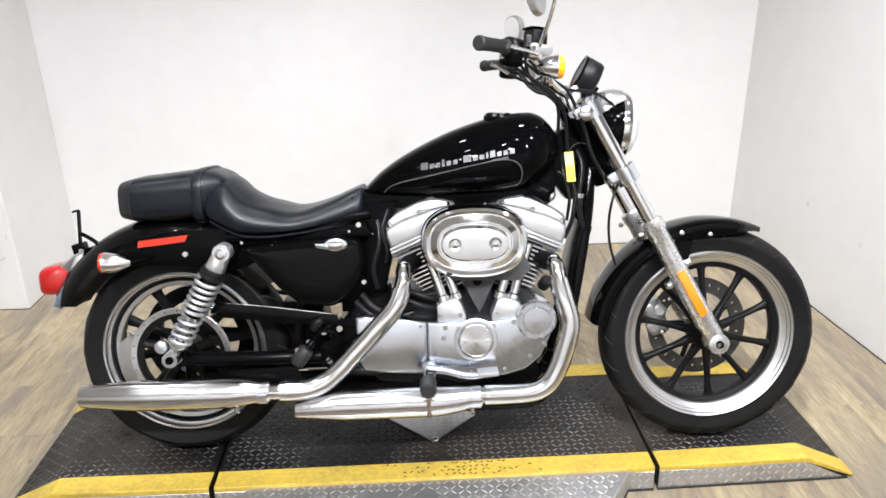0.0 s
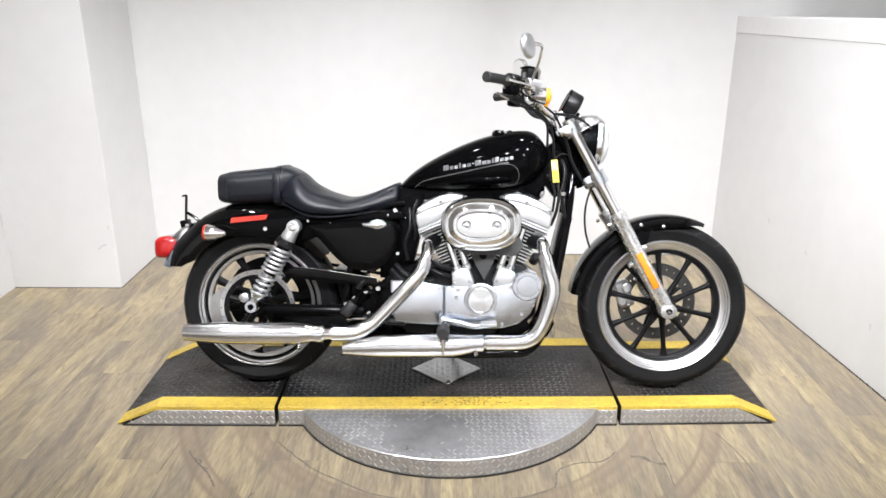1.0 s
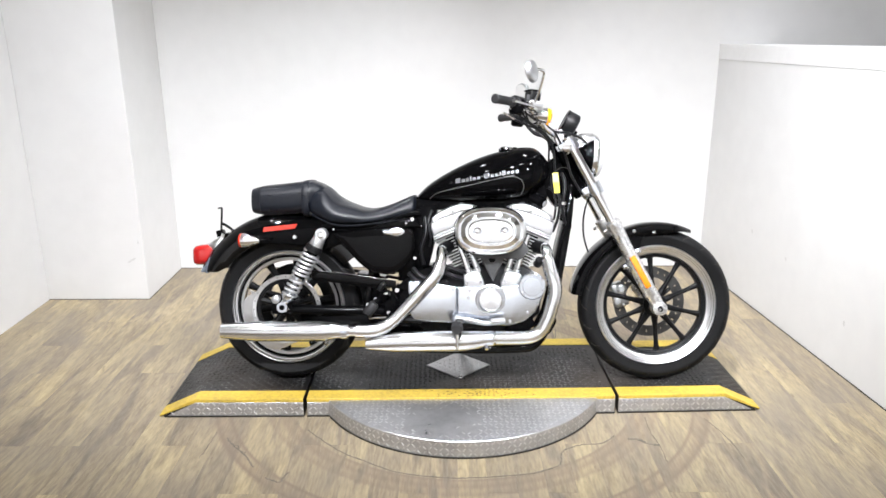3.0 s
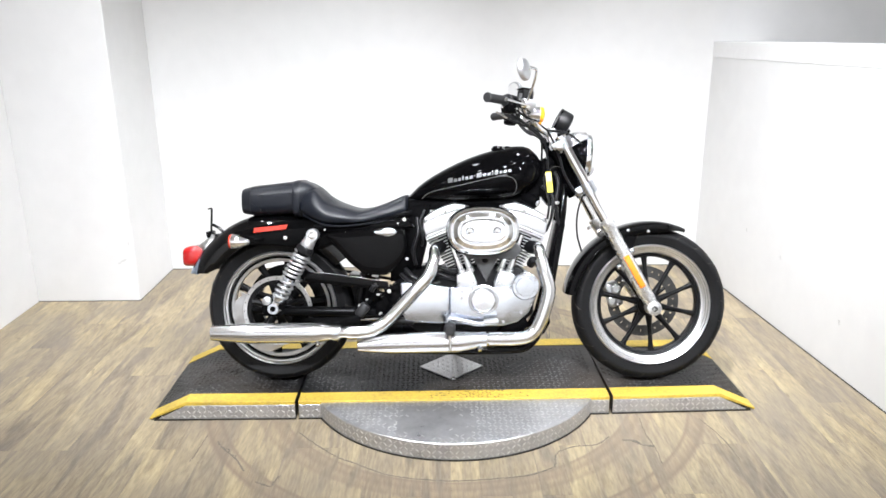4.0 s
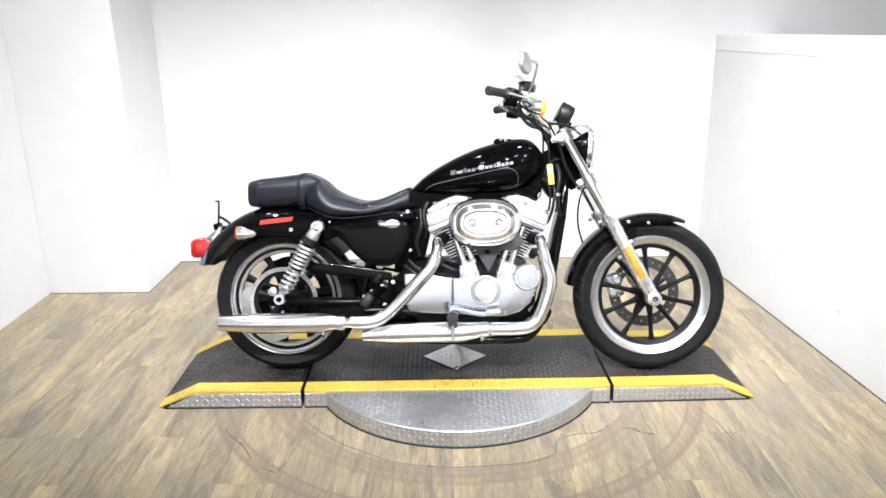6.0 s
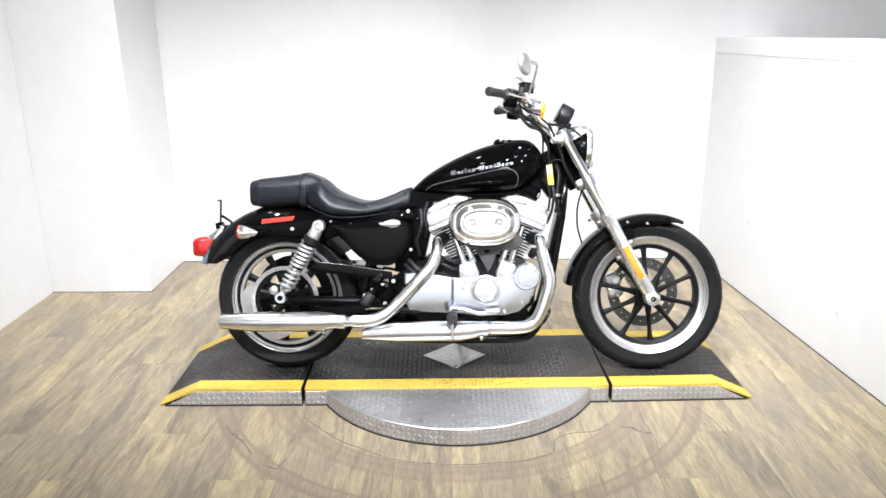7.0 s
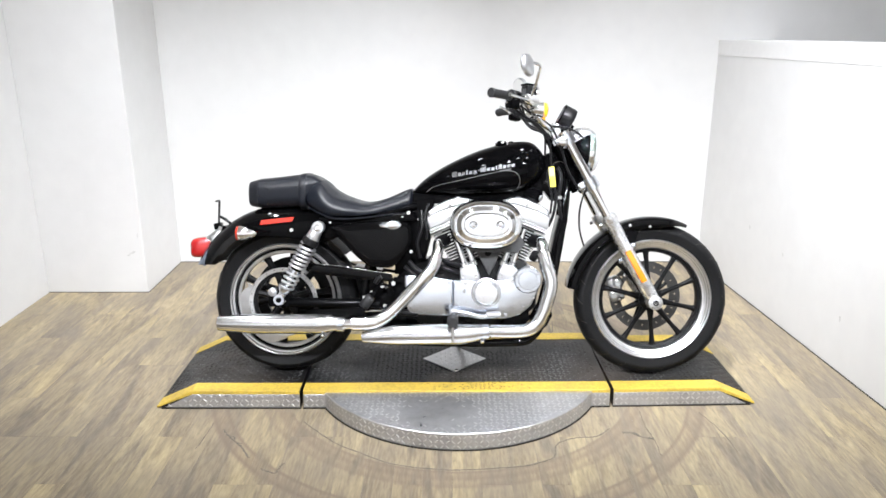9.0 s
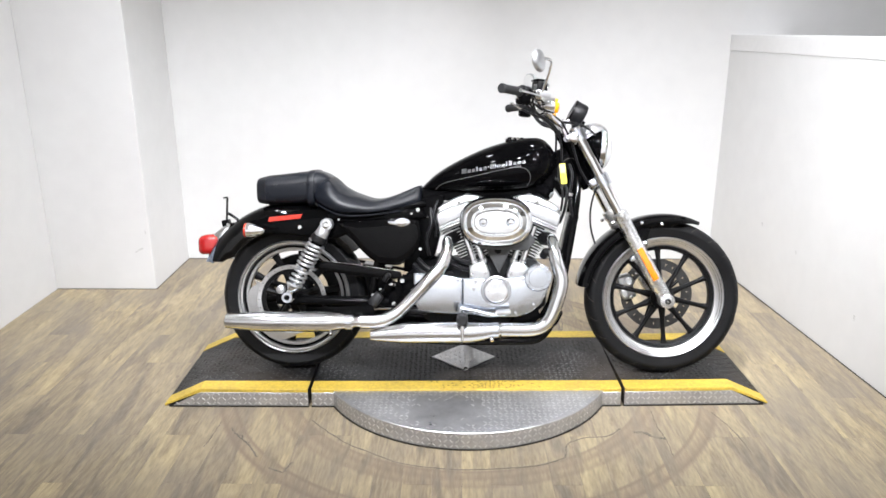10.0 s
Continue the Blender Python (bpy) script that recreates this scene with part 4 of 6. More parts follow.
# ---- headlamp ----
H_AX = Vector((1, 0, -0.10)).normalized()
H_C = Vector((0.472, 0, 0.898))
head = part("headlamp", turned(lathe([(0.018, -0.060), (0.050, -0.052), (0.072, -0.032), (0.083, -0.004), (0.086, 0.020)], H_C, H_AX, 56)), M_PAINT, bike, "black headlamp bucket with chrome ring")
part("headlamp_ring", turned(lathe([(0.086, 0.012), (0.092, 0.014), (0.094, 0.024), (0.090, 0.036), (0.082, 0.040), (0.080, 0.030)], H_C, H_AX, 56, closed=True)), M_CHROME, head, "chrome headlamp ring")
part("headlamp_reflector", turned(lathe([(0.079, 0.030), (0.062, 0.008), (0.030, -0.012), (0.010, -0.018)], H_C, H_AX, 40)), M_CHROME, head)
part("headlamp_glass", turned(lathe([(0.081, 0.030), (0.079, 0.042), (0.068, 0.055), (0.047, 0.064), (0.021, 0.069), (0.004, 0.0695)], H_C, H_AX, 48, caps=True)), M_LAMPGLASS, head, "clear domed headlamp glass")
bm = bmesh.new()
_rings = []
for i in range(13):
    t = i / 12
    x = 0.386 + 0.112 * t
    r = 0.052 + 0.048 * math.sin(math.pi / 2 * min(1, t * 1.35))
    zc = 0.906 - 0.008 * t
    lo = 6 + 40 * t
    arc = [radians(lo + (180 - 2 * lo) * k / 18) for k in range(19)]
    outer = [(x, r * 0.85 * math.cos(a), zc + r * math.sin(a)) for a in arc]
    inner = [(x, (r - 0.004) * 0.85 * math.cos(a), zc + (r - 0.004) * math.sin(a)) for a in arc[::-1]]
    _rings.append(outer + inner)
skin(bm, _rings)
part("headlamp_visor", turned(bm), M_SATIN, bike, "chrome headlamp eyebrow mount")

# ---- speedometer ----
sp_ax = Vector((-0.88, 0, 0.47)).normalized()
sp = part("speedometer", turned(lathe([(0.030, -0.030), (0.045, -0.026), (0.0485, -0.018), (0.0485, 0.020), (0.046, 0.026)], (0.404, 0.0, 1.036), sp_ax, 48)), M_PLASTIC, bike, "black round speedometer housing")
part("bezel", turned(lathe([(0.046, 0.022), (0.0495, 0.023), (0.0495, 0.029), (0.043, 0.030)], (0.404, 0, 1.036), sp_ax, 48, closed=True)), M_FRAME, sp)
part("dial", turned(lathe([(0.043, 0.026), (0.043, 0.027)], (0.404, 0, 1.036), sp_ax, 40)), M_DIAL, sp)
part("speedometer_bracket", turned(tube([(0.425, 0, 1.01), (0.405, 0, 0.985), (0.37, 0, 0.975)], 0.014, 12)), M_FRAME, sp)

# ---- handlebar, grips, mirrors, controls ----
# the bar sits a little askew in its risers


def barred(bm):
    for v in bm.verts:
        k = min(1.0, abs(v.co.y) / 0.40)
        v.co.y *= 1.0 - 0.10 * k
        v.co.x += 0.030 * k
        v.co.z += -0.016 * v.co.y / 0.36 + (0.013 if v.co.y < 0 else 0) * k
    bmesh.ops.transform(bm, matrix=BAR_STEER, verts=bm.verts)
    return bm


bar = part("handlebar", barred(tube([(0.095, -0.375, 1.092), (0.160, -0.285, 1.090), (0.215, -0.225, 1.077), (0.290, -0.140, 1.005), (0.335, -0.085, 0.985), (0.350, 0, 0.985),
                                     (0.335, 0.085, 0.985), (0.290, 0.140, 1.005), (0.215, 0.225, 1.077), (0.160, 0.285, 1.090), (0.095, 0.375, 1.092)], 0.0125, 16, 6)), M_CHROME, bike, "chrome pullback handlebar")
for side in (-1, 1):
    part("handlebar_riser", barred(block((0.045, 0.036, 0.060), pose(0.352, 0.062 * side, 0.975, 0, -20, 0), 0.009, 3)), M_CHROME, bike, "chrome handlebar riser")
    part("riser_bolt", barred(lathe([(0.006, 0), (0.006, 0.008)], (0.338, 0.062 * side, 1.003), (-0.3, 0, 1), 12)), M_BOLT, bike)
    ga, gb = Vector((0.080, 0.400 * side, 1.092)), Vector((0.152, 0.296 * side, 1.091))
    bm = tube([ga, ga.lerp(gb, 0.03), ga.lerp(gb, 0.10), ga.lerp(gb, 0.12), ga.lerp(gb, 0.93), ga.lerp(gb, 0.95), gb], [0.0145, 0.0178, 0.0178, 0.016, 0.016, 0.019, 0.019], 22, 1)
    part("handlebar_grip", barred(bm), M_GRIP, bike, "black ribbed rubber grip")
    ca, cb = Vector((0.156, 0.290 * side, 1.090)), Vector((0.188, 0.250 * side, 1.087))
    part("switch_housing", barred(tube([ca, ca.lerp(cb, 0.1), ca.lerp(cb, 0.9), cb], [0.022, 0.0270, 0.0270, 0.022], 20, 1)), M_PLASTIC, bike, "black switch housing")
    part("switch_body", barred(block((0.050, 0.044, 0.062), pose(0.168, 0.274 * side, 1.076, 0, 8, 52 * side), 0.014, 3)), M_FRAME, bike, "black lower switch body")
    part("switch_button", barred(block((0.014, 0.012, 0.016), pose(0.152, 0.272 * side, 1.102, 0, 0, 40 * -side), 0.003)), M_GRIP, bike)
    part("lever_bracket", barred(block((0.048, 0.040, 0.034), pose(0.222, 0.236 * side, 1.082, 0, 10, 45 * -side), 0.010, 3)), M_CHROME, bike, "chrome lever bracket")
    part("control_lever", barred(tube([(0.232, 0.250 * side, 1.076), (0.228, 0.29 * side, 1.074), (0.200, 0.34 * side, 1.076), (0.158, 0.40 * side, 1.080), (0.150, 0.412 * side, 1.082)], [0.007, 0.006, 0.005, 0.0055, 0.007], 10)), M_CHROME, bike, "chrome hand lever")
    # mirror on a bent chrome stem
    part("mirror_stem", barred(tube([(0.238, 0.250 * side, 1.095), (0.250, 0.262 * side, 1.125), (0.262, 0.300 * side, 1.170), (0.262, 0.335 * side, 1.195), (0.232, 0.372 * side, 1.198)], 0.0055, 10)), M_CHROME, bike, "bent chrome mirror stem")
    mm = Matrix.Translation((0.208 - (0.024 if side > 0 else -0.010), 0.395 * side, 1.200 - (0.012 if side < 0 else -0.006))) @ Matrix.Rotation(radians((30 if side > 0 else 19) * side), 4, "Z") @ Matrix.Rotation(radians(-6), 4, "Y")
    bm = bmesh.new()
    rings = []
    for x, k in ((0.012, 0.30), (0.011, 0.62), (0.006, 0.90), (-0.002, 1.0), (-0.009, 1.0), (-0.011, 0.95)):
        rings.append([mm @ Vector((x, 0.056 * k * math.copysign(abs(math.cos(a)) ** 0.85, math.cos(a)), 0.040 * k * math.copysign(abs(math.sin(a)) ** 0.85, math.sin(a)))) for a in [2 * math.pi * q / 36 for q in range(36)]])
    skin(bm, rings)
    mr = part("mirror", barred(bm), M_SHELL, bike, "oval chrome rear-view mirror")
    bm = bmesh.new()
    skin(bm, [[mm @ Vector((x, 0.052 * math.cos(a), 0.036 * math.sin(a))) for a in [2 * math.pi * q / 36 for q in range(36)]] for x in (-0.0105, -0.013)])
    part("mirror_glass", barred(bm), M_MIRROR, mr)
    # front turn signal: amber lens ahead of a chrome bullet
    tc = Vector((0.289, 0.205 * side, 1.047))
    ts = part("turn_signal", barred(lathe([(0.007, -0.054), (0.016, -0.045), (0.024, -0.029), (0.0285, -0.010), (0.0295, 0.0), (0.028, 0.002)], tc, (1, 0, -0.06), 32)), M_CHROME, bike, "chrome bullet turn signal with amber lens")
    part("signal_lens", barred(lathe([(0.0285, 0.000), (0.0285, 0.008), (0.025, 0.015), (0.012, 0.019)], tc, (1, 0, -0.06), 32)), M_AMBER, ts, "amber lens")
    part("signal_stem", barred(tube([tc + Vector((-0.025, 0, -0.02)), tc + Vector((-0.03, -0.02 * side, -0.035)), (0.25, 0.19 * side, 1.02)], 0.007, 10)), M_CHROME, ts)
res = part("brake_reservoir", barred(block((0.047, 0.046, 0.044), pose(0.232, -0.222, 1.115, 0, 4, 28), 0.009, 3)), M_PLASTIC, bike, "black front brake fluid reservoir")
part("master_cylinder", barred(block((0.064, 0.046, 0.026), pose(0.238, -0.226, 1.088, 0, 6, 28), 0.009, 3)), M_CAST, res, "silver master cylinder body")
part("reservoir_cap", barred(block((0.048, 0.047, 0.007), pose(0.232, -0.222, 1.139, 0, 4, 28), 0.003)), M_FRAME, res)
part("reservoir_window", barred(block((0.034, 0.004, 0.022), pose(0.221, -0.2455, 1.111, 0, 4, 28), 0.0015)), M_GREY, res)
part("choke_disc", barred(lathe([(0.024, 0), (0.026, 0.006), (0.020, 0.014)], (0.262, -0.175, 1.018), (-0.5, -0.5, -0.6), 24)), M_CHROME, bike, "chrome cable clamp")

for pts, r in (([(0.205, -0.235, 1.065), (0.225, -0.190, 1.020), (0.285, -0.135, 0.985), (0.325, -0.10, 0.93), (0.335, -0.085, 0.84), (0.355, -0.07, 0.74)], 0.0042),
               ([(0.200, -0.240, 1.060), (0.235, -0.200, 1.040), (0.300, -0.13, 1.000), (0.400, -0.075, 0.990), (0.455, -0.060, 0.960), (0.480, -0.04, 0.93)], 0.0042),
               ([(0.235, -0.225, 1.075), (0.265, -0.180, 1.030), (0.330, -0.115, 0.990), (0.375, -0.10, 0.90), (0.400, -0.10, 0.82), (0.455, -0.09, 0.73)], 0.0045),
               ([(0.205, 0.235, 1.065), (0.240, 0.18, 1.02), (0.315, 0.11, 0.97), (0.34, 0.08, 0.88), (0.33, 0.05, 0.76)], 0.006),
               ([(0.200, 0.230, 1.06), (0.26, 0.15, 1.00), (0.36, 0.10, 0.99), (0.43, 0.05, 0.965)], 0.005),
               ([(0.190, -0.250, 1.060), (0.215, -0.205, 1.030), (0.270, -0.150, 0.995), (0.305, -0.110, 0.955), (0.310, -0.08, 0.88)], 0.0045)):
    part("control_cable", barred(tube(pts, r, 10)), M_PLASTIC, bike, "black control cable")
for near, far in (([(0.140, -0.285, 1.072), (0.158, -0.272, 1.062), (0.175, -0.260, 1.048)], [(0.175, -0.260, 1.048), (0.232, -0.222, 1.012), (0.285, -0.160, 0.985), (0.325, -0.10, 0.95)]),
                  ([(0.118, -0.285, 1.052), (0.140, -0.274, 1.042), (0.160, -0.262, 1.030)], [(0.160, -0.262, 1.030), (0.205, -0.236, 1.012), (0.250, -0.200, 0.998), (0.300, -0.13, 0.965)])):
    part("cable_sleeve", barred(tube(near, 0.0046, 10)), M_CHROME, bike, "silver throttle cable sleeve")
    part("throttle_cable", barred(tube(far, 0.0040, 10)), M_PLASTIC, bike, "black throttle cable")
part("brake_hose", barred(tube([(0.478, -0.075, 0.745), (0.458, -0.095, 0.700), (0.448, -0.100, 0.640), (0.452, -0.100, 0.575), (0.470, -0.095, 0.515)], 0.0038, 10)), M_PLASTIC, bike, "thin black sensor cable")

# ---- frame ----
frame_part = part("frame_neck", tube([(0.345, 0, 0.965), (0.460, 0, 0.745)], 0.034, 24, 1), M_FRAME, bike, "black steering head")
for side in (-1, 1):
    part("frame_downtube", tube([(0.405, 0.030 * side, 0.785), (0.392, 0.062 * side, 0.66), (0.362, 0.080 * side, 0.48), (0.322, 0.085 * side, 0.28), (0.27, 0.085 * side, 0.15), (0.15, 0.085 * side, 0.120), (-0.30, 0.085 * side, 0.135), (-0.42, 0.09 * side, 0.25), (-0.40, 0.09 * side, 0.45), (-0.33, 0.09 * side, 0.62)], 0.017, 16), M_GLOSS, bike, "black frame tube")
    part("frame_rail", tube([(-0.21, 0.075 * side, 0.680), (-0.28, 0.09 * side, 0.670), (-0.40, 0.10 * side, 0.635), (-0.60, 0.105 * side, 0.628)], 0.016, 14), M_FRAME, bike, "black frame rail")
reg = part("regulator", slab([(0.372, 0.640), (0.398, 0.630), (0.352, 0.455), (0.330, 0.460)], -0.085, 0.06, 0.005), M_FRAME, bike, "black finned voltage regulator")
for k in range(5):
    part("regulator_fin", block((0.030, 0.004, 0.175), pose(0.370, -0.070 + 0.03 * k, 0.545, 0, 14.5, 0), 0.001, 1), M_WRINKLE, reg)
horn = part("ignition_coil", lathe([(0.016, 0), (0.028, 0.004), (0.028, 0.06), (0.018, 0.065)], (0.240, -0.050, 0.738), (0.75, -0.45, -0.35), 24), M_FRAME, bike, "black ignition coil under the tank")
part("coil_plug", lathe([(0.012, 0), (0.012, 0.012), (0.006, 0.014)], (0.287, -0.078, 0.716), (0.75, -0.45, -0.35), 16), M_CAST, horn)
for pts, r in (([(0.31, -0.07, 0.78), (0.35, -0.095, 0.74), (0.345, -0.105, 0.66), (0.325, -0.09, 0.60)], 0.006), ([(0.35, -0.03, 0.86), (0.375, -0.07, 0.80), (0.365, -0.085, 0.70), (0.385, -0.075, 0.60)], 0.007),
               ([(0.33, -0.03, 0.84), (0.32, -0.09, 0.79), (0.335, -0.11, 0.72), (0.33, -0.10, 0.65)], 0.0045)):
    part("wiring_loom", tube(pts, r, 10), M_PLASTIC, bike, "black wiring loom")
part("loom_clamp", lathe([(0.012, -0.006), (0.013, 0.006)], (0.366, -0.088, 0.715), (0.1, 0, 1), 16), M_BOLT, bike)
part("ignition_switch", lathe([(0.017, 0), (0.019, 0.014), (0.015, 0.020)], (0.352, -0.040, 0.852), (0.1, -1, 0.1), 20), M_FRAME, bike, "black ignition switch")
part("neck_cover", slab([(0.295, 0.880), (0.350, 0.905), (0.395, 0.82), (0.405, 0.70), (0.34, 0.70), (0.295, 0.76)], -0.050, 0.050, 0.008), M_FRAME, bike, "black neck cover")

# ---- tank ----
TANK = [(-0.228, 0.727, 0.740, 0.040), (-0.208, 0.724, 0.762, 0.062), (-0.175, 0.721, 0.792, 0.080), (-0.12, 0.719, 0.829, 0.099), (-0.04, 0.718, 0.871, 0.120), (0.05, 0.719, 0.908, 0.136),
        (0.145, 0.722, 0.934, 0.143), (0.215, 0.734, 0.943, 0.138), (0.258, 0.752, 0.938, 0.124), (0.290, 0.780, 0.914, 0.102), (0.312, 0.815, 0.882, 0.070), (0.318, 0.835, 0.865, 0.035)]
TN, TNAR = 2.5, 0.20
tank = part("fuel_tank", loft(TANK, 6, TN, TNAR, 48), M_PAINT, bike, "gloss black peanut fuel tank", angle=60)


def tank_y(x, z):
    """The tank's right flank at (x, z)."""
    a = spline([r[:3] for r in TANK], 6)
    w = spline([(r[3], 0, 0) for r in TANK], 6)
    i = min(range(len(a) - 1), key=lambda k: 0 if a[k].x <= x <= a[k + 1].x else 1 + abs(a[k].x - x))
    t = (x - a[i].x) / (a[i + 1].x - a[i].x)
    p, hw = a[i].lerp(a[i + 1], t), w[i].x + (w[i + 1].x - w[i].x) * t
    zc, h = (p.y + p.z) / 2, (p.z - p.y) / 2
    s = max(-0.999, min(0.999, (z - zc) / h))
    ss = math.copysign(abs(s) ** (TN / 2), s)
    return -hw * (1 - abs(ss) ** 2) ** (1 / TN) * (1 - TNAR * (ss if ss > 0 else 0.25 * ss))


stripe = spline([(-0.168, 0, 0.736), (-0.150, 0, 0.752), (-0.115, 0, 0.766), (-0.02, 0, 0.787), (0.08, 0, 0.810), (0.150, 0, 0.822), (0.188, 0, 0.815), (0.204, 0, 0.793), (0.204, 0, 0.768), (0.196, 0, 0.752)], 5)
part("pinstripe", tube([(p.x, tank_y(p.x, p.z) - 0.0004, p.z) for p in stripe], 0.0016, 6, 1), M_SILVER, tank, "silver pinstripe")


def badge(x0, x1, z0, z1, thick=0.0016):
    """A raised bar laid on the tank's flank; z0 and z1 at its left end."""
    bm = bmesh.new()
    rows = []
    for k in range(4):
        x = x0 + (x1 - x0) * k / 3
        dz = 0.165 * (x - x0)
        rows.append([Vector((x, tank_y(x, z0 + dz) + 0.001, z0 + dz)), Vector((x, tank_y(x, z0 + dz) - thick, z0 + dz)), Vector((x, tank_y(x, z1 + dz) - thick, z1 + dz)), Vector((x, tank_y(x, z1 + dz) + 0.001, z1 + dz))])
    skin(bm, rows)
    return bm


bx = -0.064
for wd, hi in ((0.019, 0.018), (0.013, 0.012), (0.011, 0.012), (0.007, 0.018), (0.013, 0.012), (0.013, 0.012), (0.006, 0.005), (0.021, 0.018), (0.013, 0.012), (0.013, 0.012), (0.006, 0.016), (0.014, 0.018), (0.012, 0.012), (0.013, 0.012), (0.013, 0.012)):
    z0 = 0.797 + 0.165 * (bx + 0.064) + (0.007 if hi < 0.01 else 0)
    part("badge_bar", badge(bx, bx + wd, z0, z0 + hi), M_SILVER, tank, "silver raised badge bar", smooth=False)
    bx += wd + 0.0044
part("badge_bar", badge(0.125, 0.168, 0.8175, 0.823), M_SILVER, tank, smooth=False)
cap = part("fuel_cap", lathe([(0.038, -0.008), (0.038, 0.001), (0.034, 0.003), (0.032, 0.004), (0.031, 0.009), (0.024, 0.012)], (0.150, -0.012, 0.931), (0.12, 0, 1), 36), M_FRAME, tank, "chrome fuel cap")
for k in range(10):
    a = 2 * math.pi * k / 10
    part("cap_knurl", lathe([(0.007, 0.001), (0.007, 0.008), (0.004, 0.012)], (0.150 + 0.031 * math.cos(a), -0.012 + 0.029 * math.sin(a), 0.931), (0.12, 0, 1), 10), M_FRAME if k % 3 == 0 else M_CHROME, cap)

# ---- seats ----
part("pillion_seat", loft([(-0.900, 0.700, 0.760, 0.055), (-0.894, 0.684, 0.778, 0.080), (-0.887, 0.677, 0.783, 0.088), (-0.853, 0.672, 0.791, 0.111), (-0.843, 0.671, 0.793, 0.115), (-0.78, 0.672, 0.799, 0.119), (-0.70, 0.678, 0.808, 0.123), (-0.655, 0.690, 0.810, 0.122),
                           (-0.632, 0.715, 0.806, 0.112), (-0.606, 0.740, 0.794, 0.096), (-0.590, 0.760, 0.780, 0.070)], 6, 3.8, 0.05, 52), M_VINYL, bike, "black vinyl pillion pad", angle=60)
part("seat_strap", loft([(-0.680, 0.668, 0.811, 0.1255), (-0.677, 0.664, 0.814, 0.1275), (-0.656, 0.664, 0.816, 0.1285), (-0.653, 0.668, 0.813, 0.127)], 2, 3.8, 0.05, 52), M_VINYL, bike, "black vinyl seat strap", angle=60)


def saddle(rows, sub=6):
    """A bucket saddle with a rolled upper edge: rows of (x, bottom, half width below, half width, edge height, edge half width, top)."""
    ch = [spline([(r[0], r[k], 0) for r in rows], sub) for k in range(1, 7)]
    rings = []
    for i in range(len(ch[0])):
        x = ch[0][i].x
        zb, yb, ys, zr, yr, zt = [c[i].y for c in ch]
        h = zr - zb
        half = [(0.0, zb), (yb * 0.75, zb), (yb * 0.95, zb + 0.003), (yb + 0.35 * (ys - yb), zb + 0.012), (yb + 0.8 * (ys - yb), zb + 0.22 * h), (ys, zb + 0.42 * h), (yr + 0.82 * (ys - yr), zb + 0.66 * h),
                (yr + 0.46 * (ys - yr), zb + 0.88 * h), (yr + 0.16 * (ys - yr), zr - 0.004), (yr - 0.004, zr), (yr - 0.014, zr + 0.12 * (zt - zr)), (yr * 0.6, zr + 0.55 * (zt - zr)), (yr * 0.3, zr + 0.9 * (zt - zr)), (0.0, zt)]
        rings.append([Vector((x, -y, z)) for y, z in half] + [Vector((x, y, z)) for y, z in half[-2:0:-1]])
    bm = bmesh.new()
    skin(bm, rings)
    return bm


part("rider_seat", saddle([(-0.650, 0.682, 0.100, 0.118, 0.748, 0.096, 0.765), (-0.640, 0.674, 0.110, 0.126, 0.758, 0.100, 0.778), (-0.618, 0.664, 0.118, 0.136, 0.770, 0.106, 0.790), (-0.594, 0.652, 0.126, 0.146, 0.772, 0.108, 0.789), (-0.572, 0.642, 0.131, 0.152, 0.752, 0.109, 0.775),
                           (-0.548, 0.636, 0.134, 0.155, 0.727, 0.109, 0.752), (-0.515, 0.633, 0.136, 0.156, 0.713, 0.108, 0.731), (-0.478, 0.632, 0.136, 0.155, 0.705, 0.105, 0.714), (-0.425, 0.635, 0.131, 0.149, 0.692, 0.098, 0.698), (-0.38, 0.640, 0.122, 0.139, 0.697, 0.090, 0.699),
                           (-0.325, 0.648, 0.108, 0.123, 0.714, 0.080, 0.715), (-0.263, 0.660, 0.092, 0.105, 0.740, 0.068, 0.740), (-0.236, 0.667, 0.084, 0.095, 0.750, 0.060, 0.749), (-0.226, 0.684, 0.070, 0.080, 0.745, 0.050, 0.744)]), M_VINYL, bike, "black vinyl rider saddle", angle=60)
part("seat_welt", tube([(-0.640, -0.112, 0.674), (-0.594, -0.128, 0.652), (-0.548, -0.136, 0.636), (-0.478, -0.138, 0.632), (-0.38, -0.124, 0.640), (-0.30, -0.102, 0.653), (-0.236, -0.085, 0.667)], 0.0030, 6), M_VINYL, bike, "black seat welt")

# ---- rear mudguard, struts, lights ----
g = lambda t: 0.396 - 0.004 * math.sin(math.pi * t)
wy = lambda t: 0.086 + 0.004 * math.sin(math.pi * t)
dn = lambda t: 0.074 + 0.026 * min(1, t / 0.10)
rows = [(lambda t: g(t) - dn(t), lambda t: -wy(t)), (lambda t: g(t) - 0.055, lambda t: -wy(t)), (lambda t: g(t) - 0.036, lambda t: -wy(t) + 0.004), (lambda t: g(t) - 0.020, lambda t: -wy(t) + 0.012), (lambda t: g(t) - 0.009, lambda t: -wy(t) + 0.026), (lambda t: g(t) - 0.002, lambda t: -wy(t) + 0.046), (lambda t: g(t) + 0.001, lambda t: -0.020), (lambda t: g(t) + 0.002, lambda t: 0.0)]
rows = rows + [(r, (lambda f: (lambda t: -f(t)))(y)) for r, y in rows[-2::-1]]
rg = part("rear_mudguard", arc_sheet(RW, rows, 158.4, 37, 0.003, 54, 80.0), M_GUARD, bike, "gloss black rear mudguard", angle=50)
